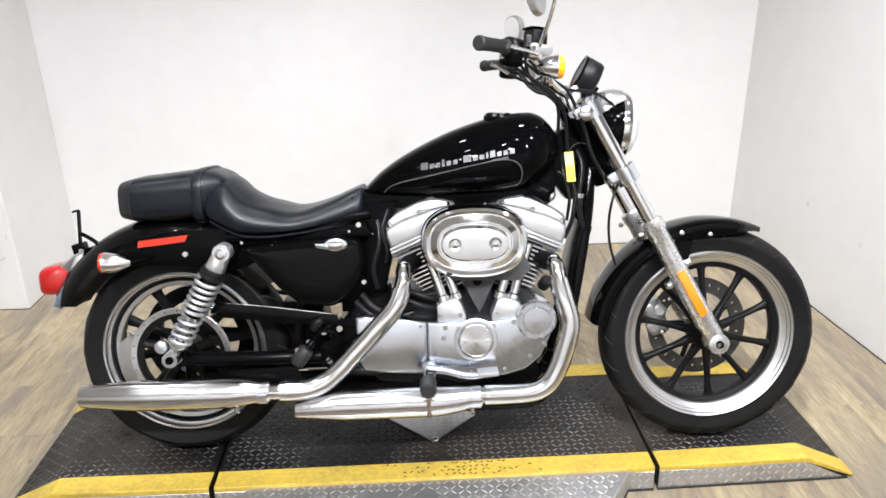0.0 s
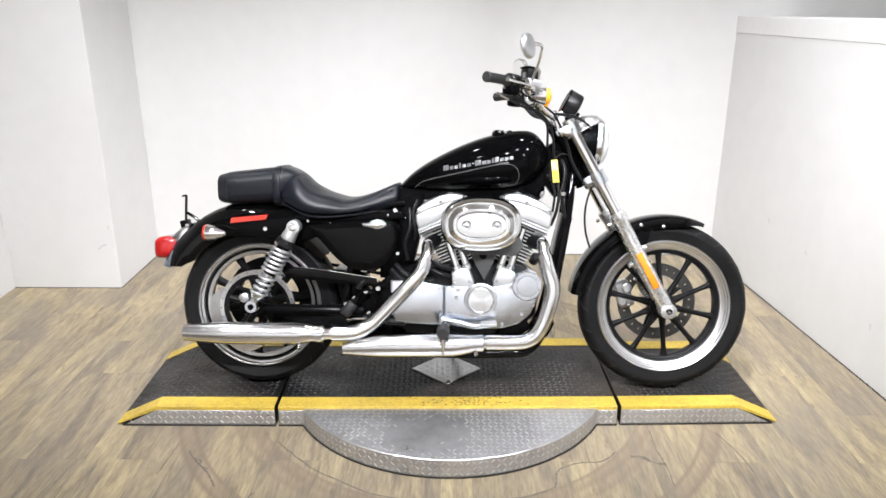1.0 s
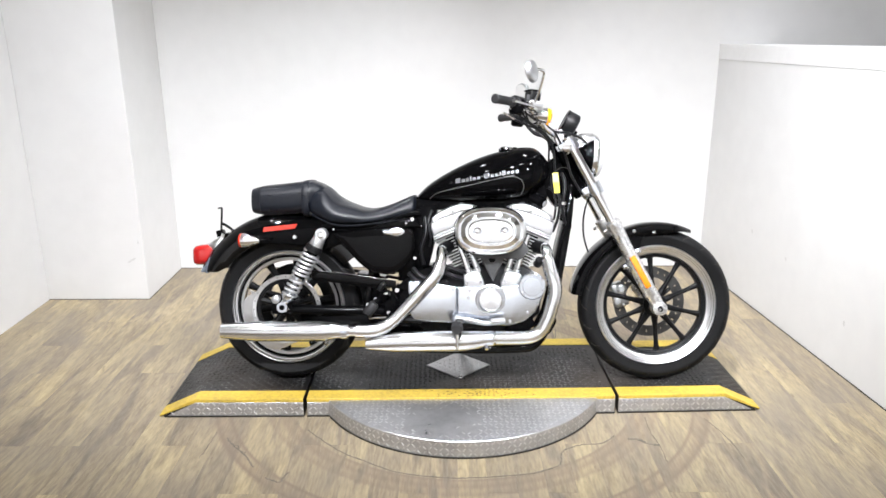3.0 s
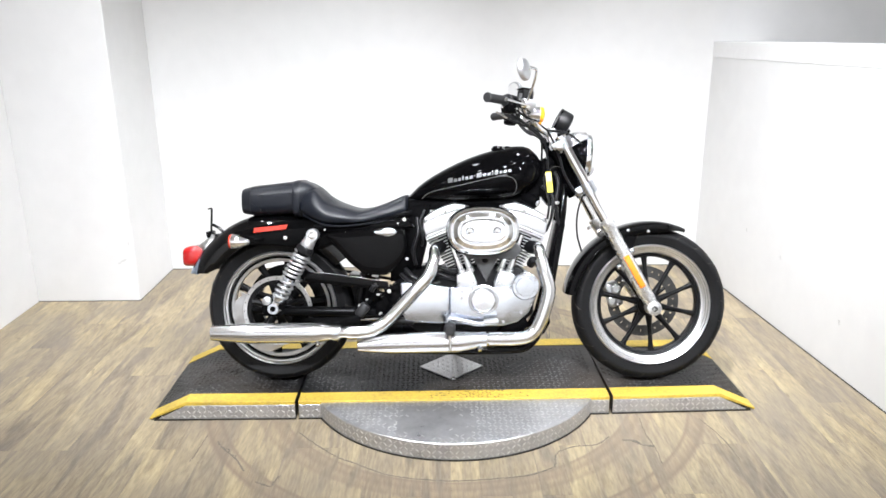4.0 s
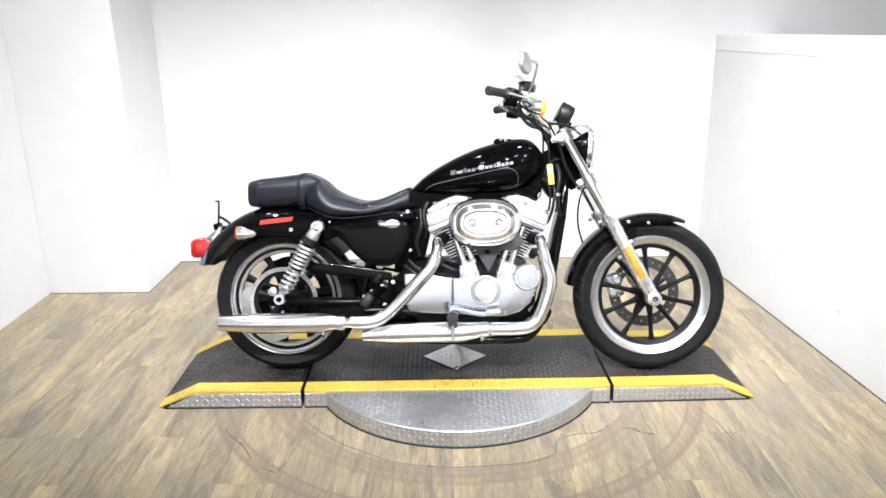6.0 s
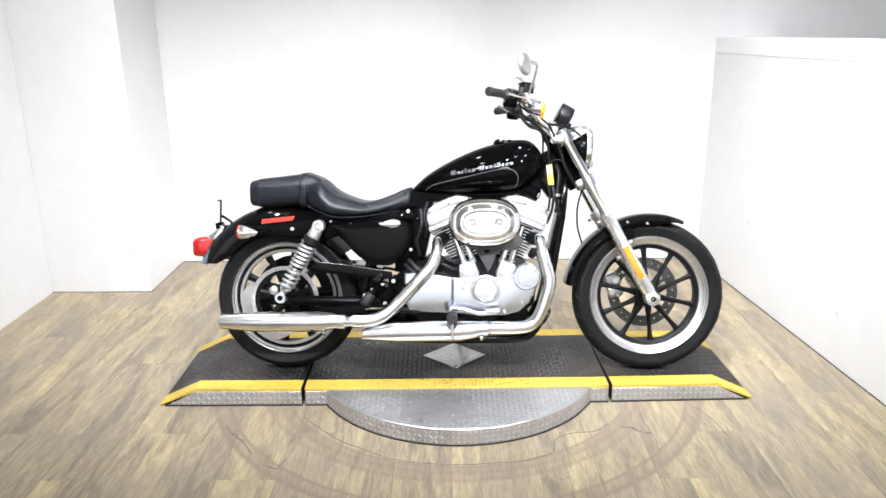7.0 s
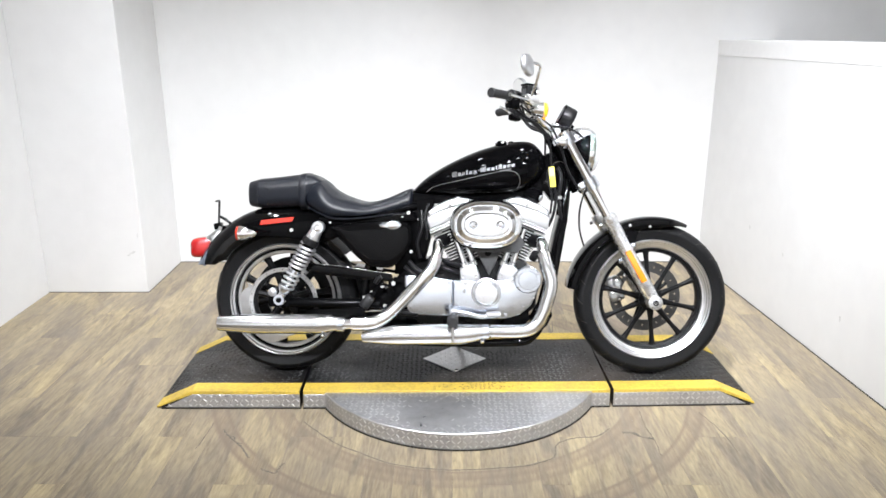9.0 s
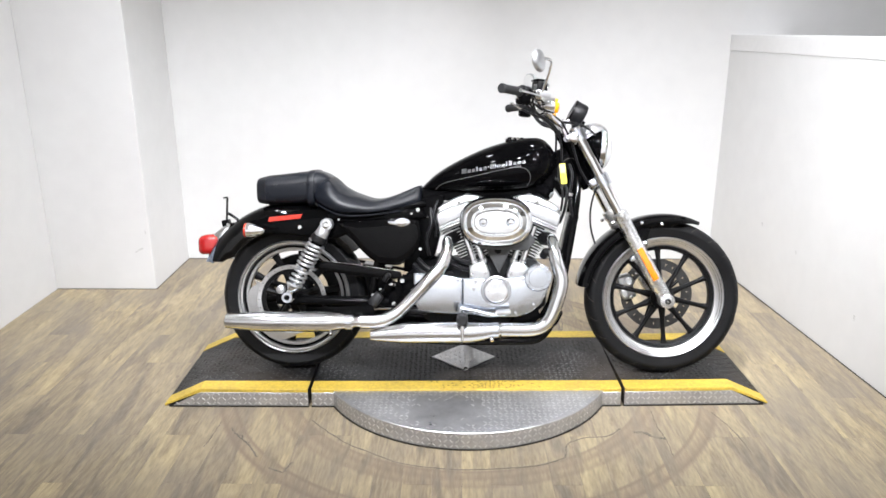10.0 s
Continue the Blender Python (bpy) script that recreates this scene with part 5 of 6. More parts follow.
# a reflection built as a pale strip along the mudguard's trailing edge, narrowing upwards
depth_y = lambda d: float(np.interp(d, (-0.001, 0.002, 0.009, 0.020, 0.036, 0.055), (0.066, 0.046, 0.026, 0.012, 0.004, 0.0)))
strip = [((lambda f: (lambda t: 0.3976 - (0.046 - 0.036 * t) * f))(f), (lambda f: (lambda t: -0.0880 + depth_y((0.046 - 0.036 * t) * f)))(f)) for f in (1.0, 0.8, 0.6, 0.45, 0.3, 0.2, 0.1, 0.04)]
part("tail_reflection", arc_sheet(RW, strip, 158.3, 141, 0.0015, 16, 80.0), M_TAILREFL, rg, "pale blue-grey strip in place of a reflection on the tail", angle=60)
for side in (-1, 1):
    part("mudguard_strut", slab([(-0.945, 0.588), (-0.90, 0.612), (-0.70, 0.655), (-0.56, 0.648), (-0.50, 0.625), (-0.47, 0.60), (-0.53, 0.555), (-0.60, 0.535), (-0.74, 0.552), (-0.90, 0.558)], 0.096 * side - 0.007, 0.096 * side + 0.007, 0.005, 3, 3), M_PAINT, bike, "gloss black mudguard strut")
    for p in ((-0.715, 0.585), (-0.585, 0.632)):
        bolt("strut_bolt", (p[0], 0.103 * side, p[1]), bike, 0.009, 0.008, (0, side, 0), M_CHROME)
    # rear turn signal
    tc = Vector((-0.912, 0.152 * side, 0.575))
    ts = part("turn_signal", lathe([(0.006, -0.066), (0.015, -0.052), (0.023, -0.032), (0.0275, -0.010), (0.0285, 0.004), (0.027, 0.006)], tc, (-1, 0, 0.03), 32), M_CHROME, bike, "chrome bullet turn signal with amber lens")
    part("signal_lens", lathe([(0.0275, 0.004), (0.0285, 0.009), (0.026, 0.013), (0.012, 0.017)], tc, (-1, 0, 0.03), 32), M_REDREF, ts, "red-orange lens")
    part("signal_stem", tube([tc + Vector((0.055, 0, 0)), tc + Vector((0.080, -0.01 * side, 0.002)), tc + Vector((0.105, -0.045 * side, 0.004))], [0.006, 0.004, 0.005], 12), M_FRAME, ts)
bm = bmesh.new()
skin(bm, [[(x, y, z) for x, z in ((-0.842, 0.606), (-0.712, 0.620), (-0.703, 0.638), (-0.838, 0.625))] for y in (-0.1025, -0.109, -0.1105)])
part("side_reflector", bm, M_REDREF, bike, "red plastic side reflector", smooth=False)
bm = bmesh.new()
_rings = []
for x, hw, hh, dz in ((-1.070, 0.052, 0.030, 0.012), (-1.085, 0.060, 0.040, 0.004), (-1.120, 0.062, 0.043, 0.0), (-1.140, 0.060, 0.041, -0.002), (-1.150, 0.052, 0.035, -0.003), (-1.154, 0.038, 0.026, -0.003)):
    _rings.append([(x, hw * math.copysign(abs(math.cos(a)) ** 0.5, math.cos(a)), 0.507 + dz + hh * math.copysign(abs(math.sin(a)) ** 0.5, math.sin(a))) for a in [2 * math.pi * k / 36 for k in range(36)]])
skin(bm, _rings)
tl = part("tail_lamp", bm, M_RED, bike, "red tail lamp on a chrome base")
part("tail_lamp_base", slab([(-1.102, 0.462), (-1.088, 0.552), (-1.050, 0.580), (-1.012, 0.598), (-1.030, 0.54), (-1.060, 0.49), (-1.098, 0.445)], -0.050, 0.050, 0.010, 3), M_CHROME, tl, "chrome tail lamp base")
pb = part("plate_bracket", block((0.005, 0.018, 0.105), pose(-1.040, -0.01, 0.648, 0, 3, 0), 0.002, 1), M_FRAME, bike, "black number-plate bracket")
part("bracket_hook", block((0.016, 0.020, 0.006), pose(-1.045, -0.01, 0.700, 0, -15, 0), 0.002, 1), M_FRAME, pb)
part("plate_lamp", block((0.028, 0.050, 0.030), pose(-1.044, -0.008, 0.594, 0, -12, 0), 0.006), M_FRAME, pb)
part("bracket_stay", tube([(-1.035, -0.012, 0.635), (-1.010, -0.012, 0.620), (-0.985, -0.012, 0.600)], 0.006, 8), M_FRAME, pb)
bolt("bracket_bolt", (-1.030, -0.036, 0.590), pb, 0.006, 0.006)

# ---- shocks ----
for side in (-1, 1):
    y = 0.178 * side
    a, b = Vector((-0.592, y, 0.600)), Vector((-0.752, y, 0.312))
    d = (b - a).normalized()
    L = (b - a).length
    sh = part("shock_absorber", tube([a + d * 0.015, a + d * (L - 0.02)], 0.0115, 16, 1), M_CHROME, bike, "chrome coil-over rear shock")
    part("shock_cover", tube([a + d * q for q in (-0.012, -0.006, 0.008, 0.034, 0.054, 0.060)], [0.010, 0.0185, 0.0228, 0.0255, 0.0275, 0.024], 26, 1), M_CAST, sh, "silver shock cap")
    part("shock_clevis", lathe([(0.012, -0.021), (0.0225, -0.021), (0.0245, -0.018), (0.0245, 0.018), (0.0225, 0.021), (0.012, 0.021)], a, (0, 1, 0), 30, closed=True), M_CAST, sh)
    part("shock_collar", tube([a + d * q for q in (0.050, 0.053, 0.074, 0.079)], [0.025, 0.0320, 0.0340, 0.030], 26, 1), M_PLASTIC, sh, "black ribbed shock collar")
    for q in (0.060, 0.068):
        part("collar_rib", tube([a + d * (q - 0.002), a + d * q, a + d * (q + 0.002)], [0.0330, 0.0350, 0.0332], 24, 1), M_WRINKLE, sh)
    part("shock_eye", lathe([(0.012, -0.018), (0.021, -0.018), (0.021, 0.018), (0.012, 0.018)], a, (0, 1, 0), 24, closed=True), M_ALU, sh)
    part("shock_bolt", lathe([(0.015, 0), (0.0145, 0.006), (0.009, 0.007), (0.008, 0.004)], a + Vector((0, 0.0225 * side, 0)), (0, side, 0), 14), M_CHROME, sh)
    part("shock_body", tube([a + d * 0.06, a + d * (L * 0.58)], 0.0235, 18, 1), M_FRAME, sh, "black damper body")
    part("lock_ring", tube([a + d * q for q in (L * 0.58, L * 0.585, L * 0.62, L * 0.625)], [0.022, 0.025, 0.025, 0.020], 20, 1), M_ALU, sh)
    part("spring_seat", tube([b - d * q for q in (0.062, 0.058, 0.050, 0.028)], [0.028, 0.0305, 0.0305, 0.016], 24, 1), M_ALU, sh)
    part("shock_foot", tube([b - d * 0.045, b], [0.016, 0.015], 18, 1), M_CHROME, sh)
    part("shock_eye", lathe([(0.010, -0.018), (0.021, -0.018), (0.021, 0.018), (0.010, 0.018)], b, (0, 1, 0), 24, closed=True), M_ALU, sh)
    part("shock_bolt", lathe([(0.0105, 0), (0.0105, 0.006), (0.006, 0.006), (0.006, 0.002)], b + Vector((0, 0.016 * side, 0)), (0, side, 0), 14), M_FRAME, sh)
    u = d.orthogonal().normalized()
    v = d.cross(u)
    for coils, n, L0, L1, rad, wire in ((6.6, 140, 0.080, 0.190, 0.0305, 0.0058), (4.4, 96, 0.194, L - 0.046, 0.0275, 0.0046)):
        pts = []
        for k in range(n + 1):
            ang = 2 * math.pi * coils * k / n
            pts.append(a + d * (L0 + (L1 - L0) * k / n) + rad * (math.cos(ang) * u + math.sin(ang) * v))
        part("coil_spring", tube(pts, wire, 8, 1), M_CAST, sh, "silver coil spring")

# ---- swingarm, belt guard, axle ----
for side in (-1, 1):
    part("swingarm", tube([(-0.775, 0.122 * side, 0.296), (-0.70, 0.122 * side, 0.292), (-0.50, 0.115 * side, 0.285), (-0.36, 0.10 * side, 0.282)], [0.024, 0.022, 0.021, 0.026], 16), M_FRAME, bike, "black swingarm")
    part("axle_adjuster", block((0.085, 0.016, 0.045), pose(-0.765, 0.137 * side, 0.298), 0.006), M_FRAME, bike)
    part("axle_nut", lathe([(0.022, 0), (0.021, 0.014), (0.011, 0.016), (0.010, 0.010)], (-0.752, 0.142 * side, 0.306), (0, side, 0), 6), M_BOLT, bike)
    part("adjuster_bolt", lathe([(0.009, 0), (0.009, 0.022), (0.005, 0.026)], (-0.785, 0.125 * side, 0.333), (-0.4, side, 0.1), 12), M_CHROME, bike)
part("belt_guard", slab([(-0.650, 0.430), (-0.635, 0.452), (-0.51, 0.439), (-0.307, 0.409), (-0.300, 0.376), (-0.45, 0.388), (-0.635, 0.410)], -0.128, -0.120, 0.002), M_GLOSS, bike, "black belt guard")
# highlight along the guard's top edge, modelled as a thin metal line
part("guard_highlight", tube([(-0.610, -0.129, 0.4495), (-0.51, -0.129, 0.4390), (-0.307, -0.129, 0.4090)], 0.0007, 8), M_ROTOR, bike, "thin line for the highlight on the guard edge")
part("swingarm_gusset", slab([(-0.47, 0.43), (-0.36, 0.41), (-0.34, 0.30), (-0.44, 0.29)], -0.085, 0.085, 0.006), M_FRAME, bike, "black swingarm gusset")
part("drive_belt", tube([(-0.75, 0.095, 0.464), (-0.45, 0.095, 0.415), (-0.20, 0.095, 0.37)], 0.007, 8, 1), M_RUBBER, bike, "black drive belt")
part("drive_belt", tube([(-0.75, 0.095, 0.148), (-0.45, 0.095, 0.20), (-0.20, 0.095, 0.25)], 0.007, 8, 1), M_RUBBER, bike, "black drive belt")
part("rear_caliper", block((0.10, 0.050, 0.050), pose(-0.655, -0.065, 0.235, 0, 12, 0), 0.012, 3), M_FRAME, bike, "black rear brake caliper")

part("lower_frame_plate", slab([(-0.66, 0.262), (-0.36, 0.275), (-0.25, 0.25), (-0.25, 0.175), (-0.42, 0.17), (-0.62, 0.20)], -0.112, -0.085, 0.006), M_FRAME, bike, "black lower frame plate")

# ---- side cover, oil tank, battery area ----
_o = spline([(x, 0, z) for x, z in ((-0.560, 0.602), (-0.42, 0.616), (-0.30, 0.621), (-0.245, 0.616), (-0.230, 0.600), (-0.226, 0.555), (-0.238, 0.508), (-0.270, 0.464), (-0.300, 0.440), (-0.325, 0.433), (-0.385, 0.438), (-0.408, 0.445), (-0.458, 0.486), (-0.500, 0.535), (-0.560, 0.602))], 5)[:-1]
_m = Vector((-0.37, 0, 0.545))
bm = bmesh.new()
skin(bm, [[(_m.x + (p.x - _m.x) * s, y, _m.z + (p.z - _m.z) * s) for p in _o] for y, s in ((0.125, 1.0), (-0.114, 1.0), (-0.126, 0.995), (-0.134, 0.980), (-0.139, 0.950), (-0.1425, 0.86), (-0.1445, 0.70), (-0.146, 0.45), (-0.1465, 0.2))])
sc = part("side_cover", bm, M_GLOSS, bike, "gloss black side cover", angle=60)
part("cover_badge", slab([(-0.356, 0.611), (-0.330, 0.612), (-0.318, 0.621), (-0.292, 0.624), (-0.272, 0.616), (-0.266, 0.606), (-0.276, 0.595), (-0.302, 0.588), (-0.322, 0.594), (-0.350, 0.599)], -0.149, -0.128, 0.004, 3, 2), M_ALU, sc, "silver winged badge")
part("badge_shield", slab([(-0.318, 0.614), (-0.290, 0.618), (-0.276, 0.608), (-0.290, 0.596), (-0.316, 0.597)], -0.154, -0.140, 0.003, 2, 2), M_CHROME, sc)
part("cover_lip", tube([(-0.545, -0.124, 0.600), (-0.42, -0.132, 0.611), (-0.30, -0.134, 0.616), (-0.250, -0.132, 0.611), (-0.234, -0.130, 0.594), (-0.231, -0.130, 0.555), (-0.243, -0.130, 0.509), (-0.274, -0.130, 0.468)], 0.0032, 8), M_GUARD, sc)
bolt("cover_bolt", (-0.238, -0.112, 0.655), bike, 0.009, 0.010, (0, -1, 0), M_CHROME)
bolt("cover_bolt", (-0.228, -0.128, 0.500), bike, 0.008, 0.010, (0, -1, 0), M_CHROME)
part("frame_casting", slab([(-0.60, 0.625), (-0.22, 0.66), (-0.20, 0.62), (-0.55, 0.598)], -0.112, 0.112, 0.012, 4), M_PAINT, bike, "black seat rail")
part("frame_post", slab([(-0.250, 0.70), (-0.135, 0.715), (-0.150, 0.60), (-0.152, 0.55), (-0.175, 0.46), (-0.23, 0.45), (-0.24, 0.56)], -0.080, 0.080, 0.008), M_FRAME, bike, "black seat post")
part("frame_backbone", slab([(-0.24, 0.735), (0.20, 0.74), (0.30, 0.80), (0.31, 0.74), (0.22, 0.705), (0.08, 0.692), (-0.10, 0.690), (-0.24, 0.685)], -0.062, 0.062, 0.008), M_FRAME, bike, "black frame backbone under the tank")
part("guard_bracket", slab([(-0.57, 0.60), (-0.45, 0.60), (-0.440, 0.51), (-0.486, 0.500), (-0.525, 0.545)], -0.070, 0.070, 0.006), M_FRAME, bike, "black mudguard bracket")
part("battery_box", slab([(-0.30, 0.575), (-0.158, 0.575), (-0.168, 0.535), (-0.196, 0.450), (-0.200, 0.400), (-0.30, 0.400)], -0.072, 0.072, 0.008), M_FRAME, bike, "black battery box")
part("gearbox_cover", slab([(-0.245, 0.44), (-0.16, 0.46), (-0.12, 0.38), (-0.20, 0.24), (-0.34, 0.24), (-0.40, 0.29), (-0.33, 0.34)], -0.105, 0.12, 0.010), M_FRAME, bike, "black gearbox casing")
part("gearbox_plate", block((0.034, 0.010, 0.046), pose(-0.236, -0.150, 0.384, 0, 0, 0), 0.003), M_CAST, bike, "silver casing corner")
for pts, r in (([(-0.238, -0.10, 0.455), (-0.205, -0.125, 0.425), (-0.165, -0.125, 0.412), (-0.13, -0.10, 0.415)], 0.010), ([(-0.255, -0.095, 0.435), (-0.215, -0.120, 0.405), (-0.16, -0.120, 0.392), (-0.10, -0.10, 0.40)], 0.010),
               ([(-0.19, -0.075, 0.66), (-0.185, -0.095, 0.60), (-0.205, -0.095, 0.53), (-0.195, -0.085, 0.47)], 0.008), ([(-0.16, -0.08, 0.69), (-0.175, -0.10, 0.64), (-0.165, -0.105, 0.58), (-0.17, -0.095, 0.545)], 0.005)):
    part("oil_hose", tube(pts, r, 12), M_PLASTIC, bike, "black rubber oil hose")
for pts in ([(-0.135, -0.105, 0.452), (-0.100, -0.128, 0.438), (-0.065, -0.130, 0.424), (-0.030, -0.115, 0.414)], [(-0.120, -0.100, 0.470), (-0.085, -0.120, 0.458), (-0.050, -0.118, 0.446), (-0.020, -0.10, 0.440)]):
    part("oil_hose", tube(pts, 0.0085, 12), M_PLASTIC, bike, "black rubber oil hose")
for p in ((-0.345, -0.125, 0.362), (-0.30, -0.13, 0.372), (-0.415, -0.14, 0.315), (-0.385, -0.13, 0.335), (-0.335, -0.12, 0.278)):
    bolt("case_bolt", p, bike, 0.011, 0.012, (0, -1, 0), M_CHROME)
part("brake_linkage", tube([(-0.44, -0.135, 0.258), (-0.30, -0.145, 0.262), (-0.17, -0.15, 0.265)], 0.005, 8), M_CHROME, bike, "chrome brake rod")
rm = part("rear_master_cylinder", tube([(-0.424, -0.150, 0.276), (-0.420, -0.150, 0.281), (-0.392, -0.150, 0.316), (-0.388, -0.150, 0.321)], [0.016, 0.0205, 0.0205, 0.016], 24, 1), M_GRIP, bike, "dark grey rear brake reservoir")
part("reservoir_collar", tube([(-0.386, -0.148, 0.322), (-0.372, -0.144, 0.338)], [0.013, 0.011], 16, 1), M_FRAME, rm)
part("brake_line", tube([(-0.376, -0.146, 0.336), (-0.352, -0.146, 0.366), (-0.318, -0.142, 0.362), (-0.300, -0.136, 0.335), (-0.312, -0.130, 0.300)], 0.0048, 10), M_FRAME, rm)
part("breather_tube", tube([(-0.372, -0.140, 0.372), (-0.360, -0.142, 0.392), (-0.348, -0.142, 0.398)], [0.010, 0.012, 0.009], 14, 1), M_PLASTIC, bike, "grey rubber breather stub")
sp_ = part("drive_sprocket", lathe([(0.030, -0.012), (0.052, -0.012), (0.052, 0.0), (0.030, 0.0)], (-0.275, -0.112, 0.345), (0, 1, 0), 40, closed=True), M_FRAME, bike, "black toothed sprocket edge")
for k in range(22):
    a = 2 * math.pi * k / 22
    part("sprocket_tooth", block((0.006, 0.012, 0.007), Matrix.Translation((-0.275 + 0.054 * math.cos(a), -0.119, 0.345 + 0.054 * math.sin(a))) @ Matrix.Rotation(-a, 4, "Y"), 0.0012, 1), M_FRAME, sp_)
part("axle_lug", lathe([(0.014, -0.012), (0.017, -0.008), (0.017, 0.010), (0.010, 0.014)], (-0.786, -0.150, 0.338), (0, -1, 0), 18), M_CAST, bike, "silver axle adjuster")

# glints on the black rail and post, set in as small chrome studs
for p, r in (((-0.552, 0.617), 0.005), ((-0.470, 0.606), 0.0055), ((-0.455, 0.606), 0.004), ((-0.386, 0.612), 0.0055), ((-0.262, 0.640), 0.0045), ((-0.205, 0.625), 0.0055), ((-0.200, 0.560), 0.005)):
    bolt("rail_glint", (p[0], -0.130 if p[0] < -0.23 else -0.092, p[1]), bike, r, 0.006, (0, -1, 0), M_CHROME)

# ---- engine ----
case = part("crankcase", slab([(-0.20, 0.42), (-0.05, 0.46), (0.02, 0.47), (0.16, 0.47), (0.22, 0.46), (0.29, 0.40), (0.275, 0.27), (0.20, 0.205), (0.0, 0.185), (-0.20, 0.20), (-0.26, 0.26), (-0.26, 0.38)], -0.100, 0.135, 0.012, 2), M_WRINKLE, bike, "black V-twin crankcase")
part("sprocket_cover", slab([(-0.252, 0.408), (-0.16, 0.405), (-0.0600, 0.389), (-0.0600, 0.241), (-0.16, 0.245), (-0.235, 0.254), (-0.252, 0.29)], -0.163, -0.095, 0.008, 3), M_ALU, bike, "polished aluminium sprocket cover")
cc = part("cam_cover", slab([(-0.0592, 0.389), (-0.015, 0.388), (0.03, 0.386), (0.124, 0.388), (0.165, 0.393), (0.193, 0.402), (0.208, 0.430), (0.240, 0.447), (0.274, 0.430), (0.289, 0.392), (0.278, 0.345), (0.252, 0.285), (0.207, 0.248), (0.15, 0.232), (0.06, 0.232), (-0.0592, 0.241)], -0.166, -0.095, 0.009, 4), M_ALU, bike, "polished aluminium cam cover")
part("timer_ring", lathe([(0.058, 0), (0.060, 0.008), (0.055, 0.011), (0.048, 0.006)], (0.072, -0.164, 0.339), (0, -1, 0), 48), M_CAST, cc)
tm = part("timer_cover", lathe([(0.050, 0.0), (0.050, 0.012), (0.048, 0.016), (0.044, 0.018), (0.042, 0.0165), (0.020, 0.0172), (0.002, 0.0174)], (0.072, -0.166, 0.339), (0, -1, 0), 56), M_SPUN, cc, "round chrome timer cover")
for k in (0, 1):
    bolt("timer_screw", (0.072 + 0.030 * (1 if k else -1), -0.184, 0.339), tm, 0.004, 0.002)
cv = part("gear_cover", lathe([(0.054, 0.0), (0.054, 0.020), (0.049, 0.026), (0.038, 0.026), (0.036, 0.031), (0.004, 0.032)], (0.236, -0.160, 0.392), (0, -1, 0), 44), M_ALU, cc, "round cast gear cover")
for a in (35, 100, 160, 220, 290, 340):
    bolt("cover_bolt", (0.236 + 0.047 * math.cos(radians(a)), -0.184, 0.392 + 0.047 * math.sin(radians(a))), cv, 0.0055, 0.006)
for p in ((-0.01, 0.374), (0.03, 0.376), (0.12, 0.377), (0.175, 0.385), (0.15, 0.25), (0.06, 0.245), (-0.018, 0.252), (0.22, 0.285), (-0.015, 0.345), (0.26, 0.32)):
    bolt("cover_bolt", (p[0], -0.165, p[1]), cc, 0.0065, 0.007)
for p in ((-0.078, 0.378), (-0.20, 0.39), (-0.235, 0.28), (-0.06, 0.255)):
    bolt("cover_bolt", (p[0], -0.157, p[1]), case, 0.006, 0.006)
part("oil_filter", lathe([(0.036, 0), (0.038, 0.004), (0.038, 0.075), (0.030, 0.082)], (0.262, -0.055, 0.245), (0.85, -0.1, -0.45), 28), M_PAINT, bike, "black oil filter")
part("oil_pump", slab([(0.16, 0.235), (0.24, 0.265), (0.255, 0.225), (0.20, 0.185), (0.12, 0.195)], -0.135, -0.06, 0.008), M_FRAME, bike, "black oil pump")
part("oil_sender", lathe([(0.017, 0), (0.017, 0.032), (0.012, 0.038)], (0.262, -0.115, 0.472), (0.2, -0.6, 0.5), 18), M_PLASTIC, bike, "black oil pressure sender")

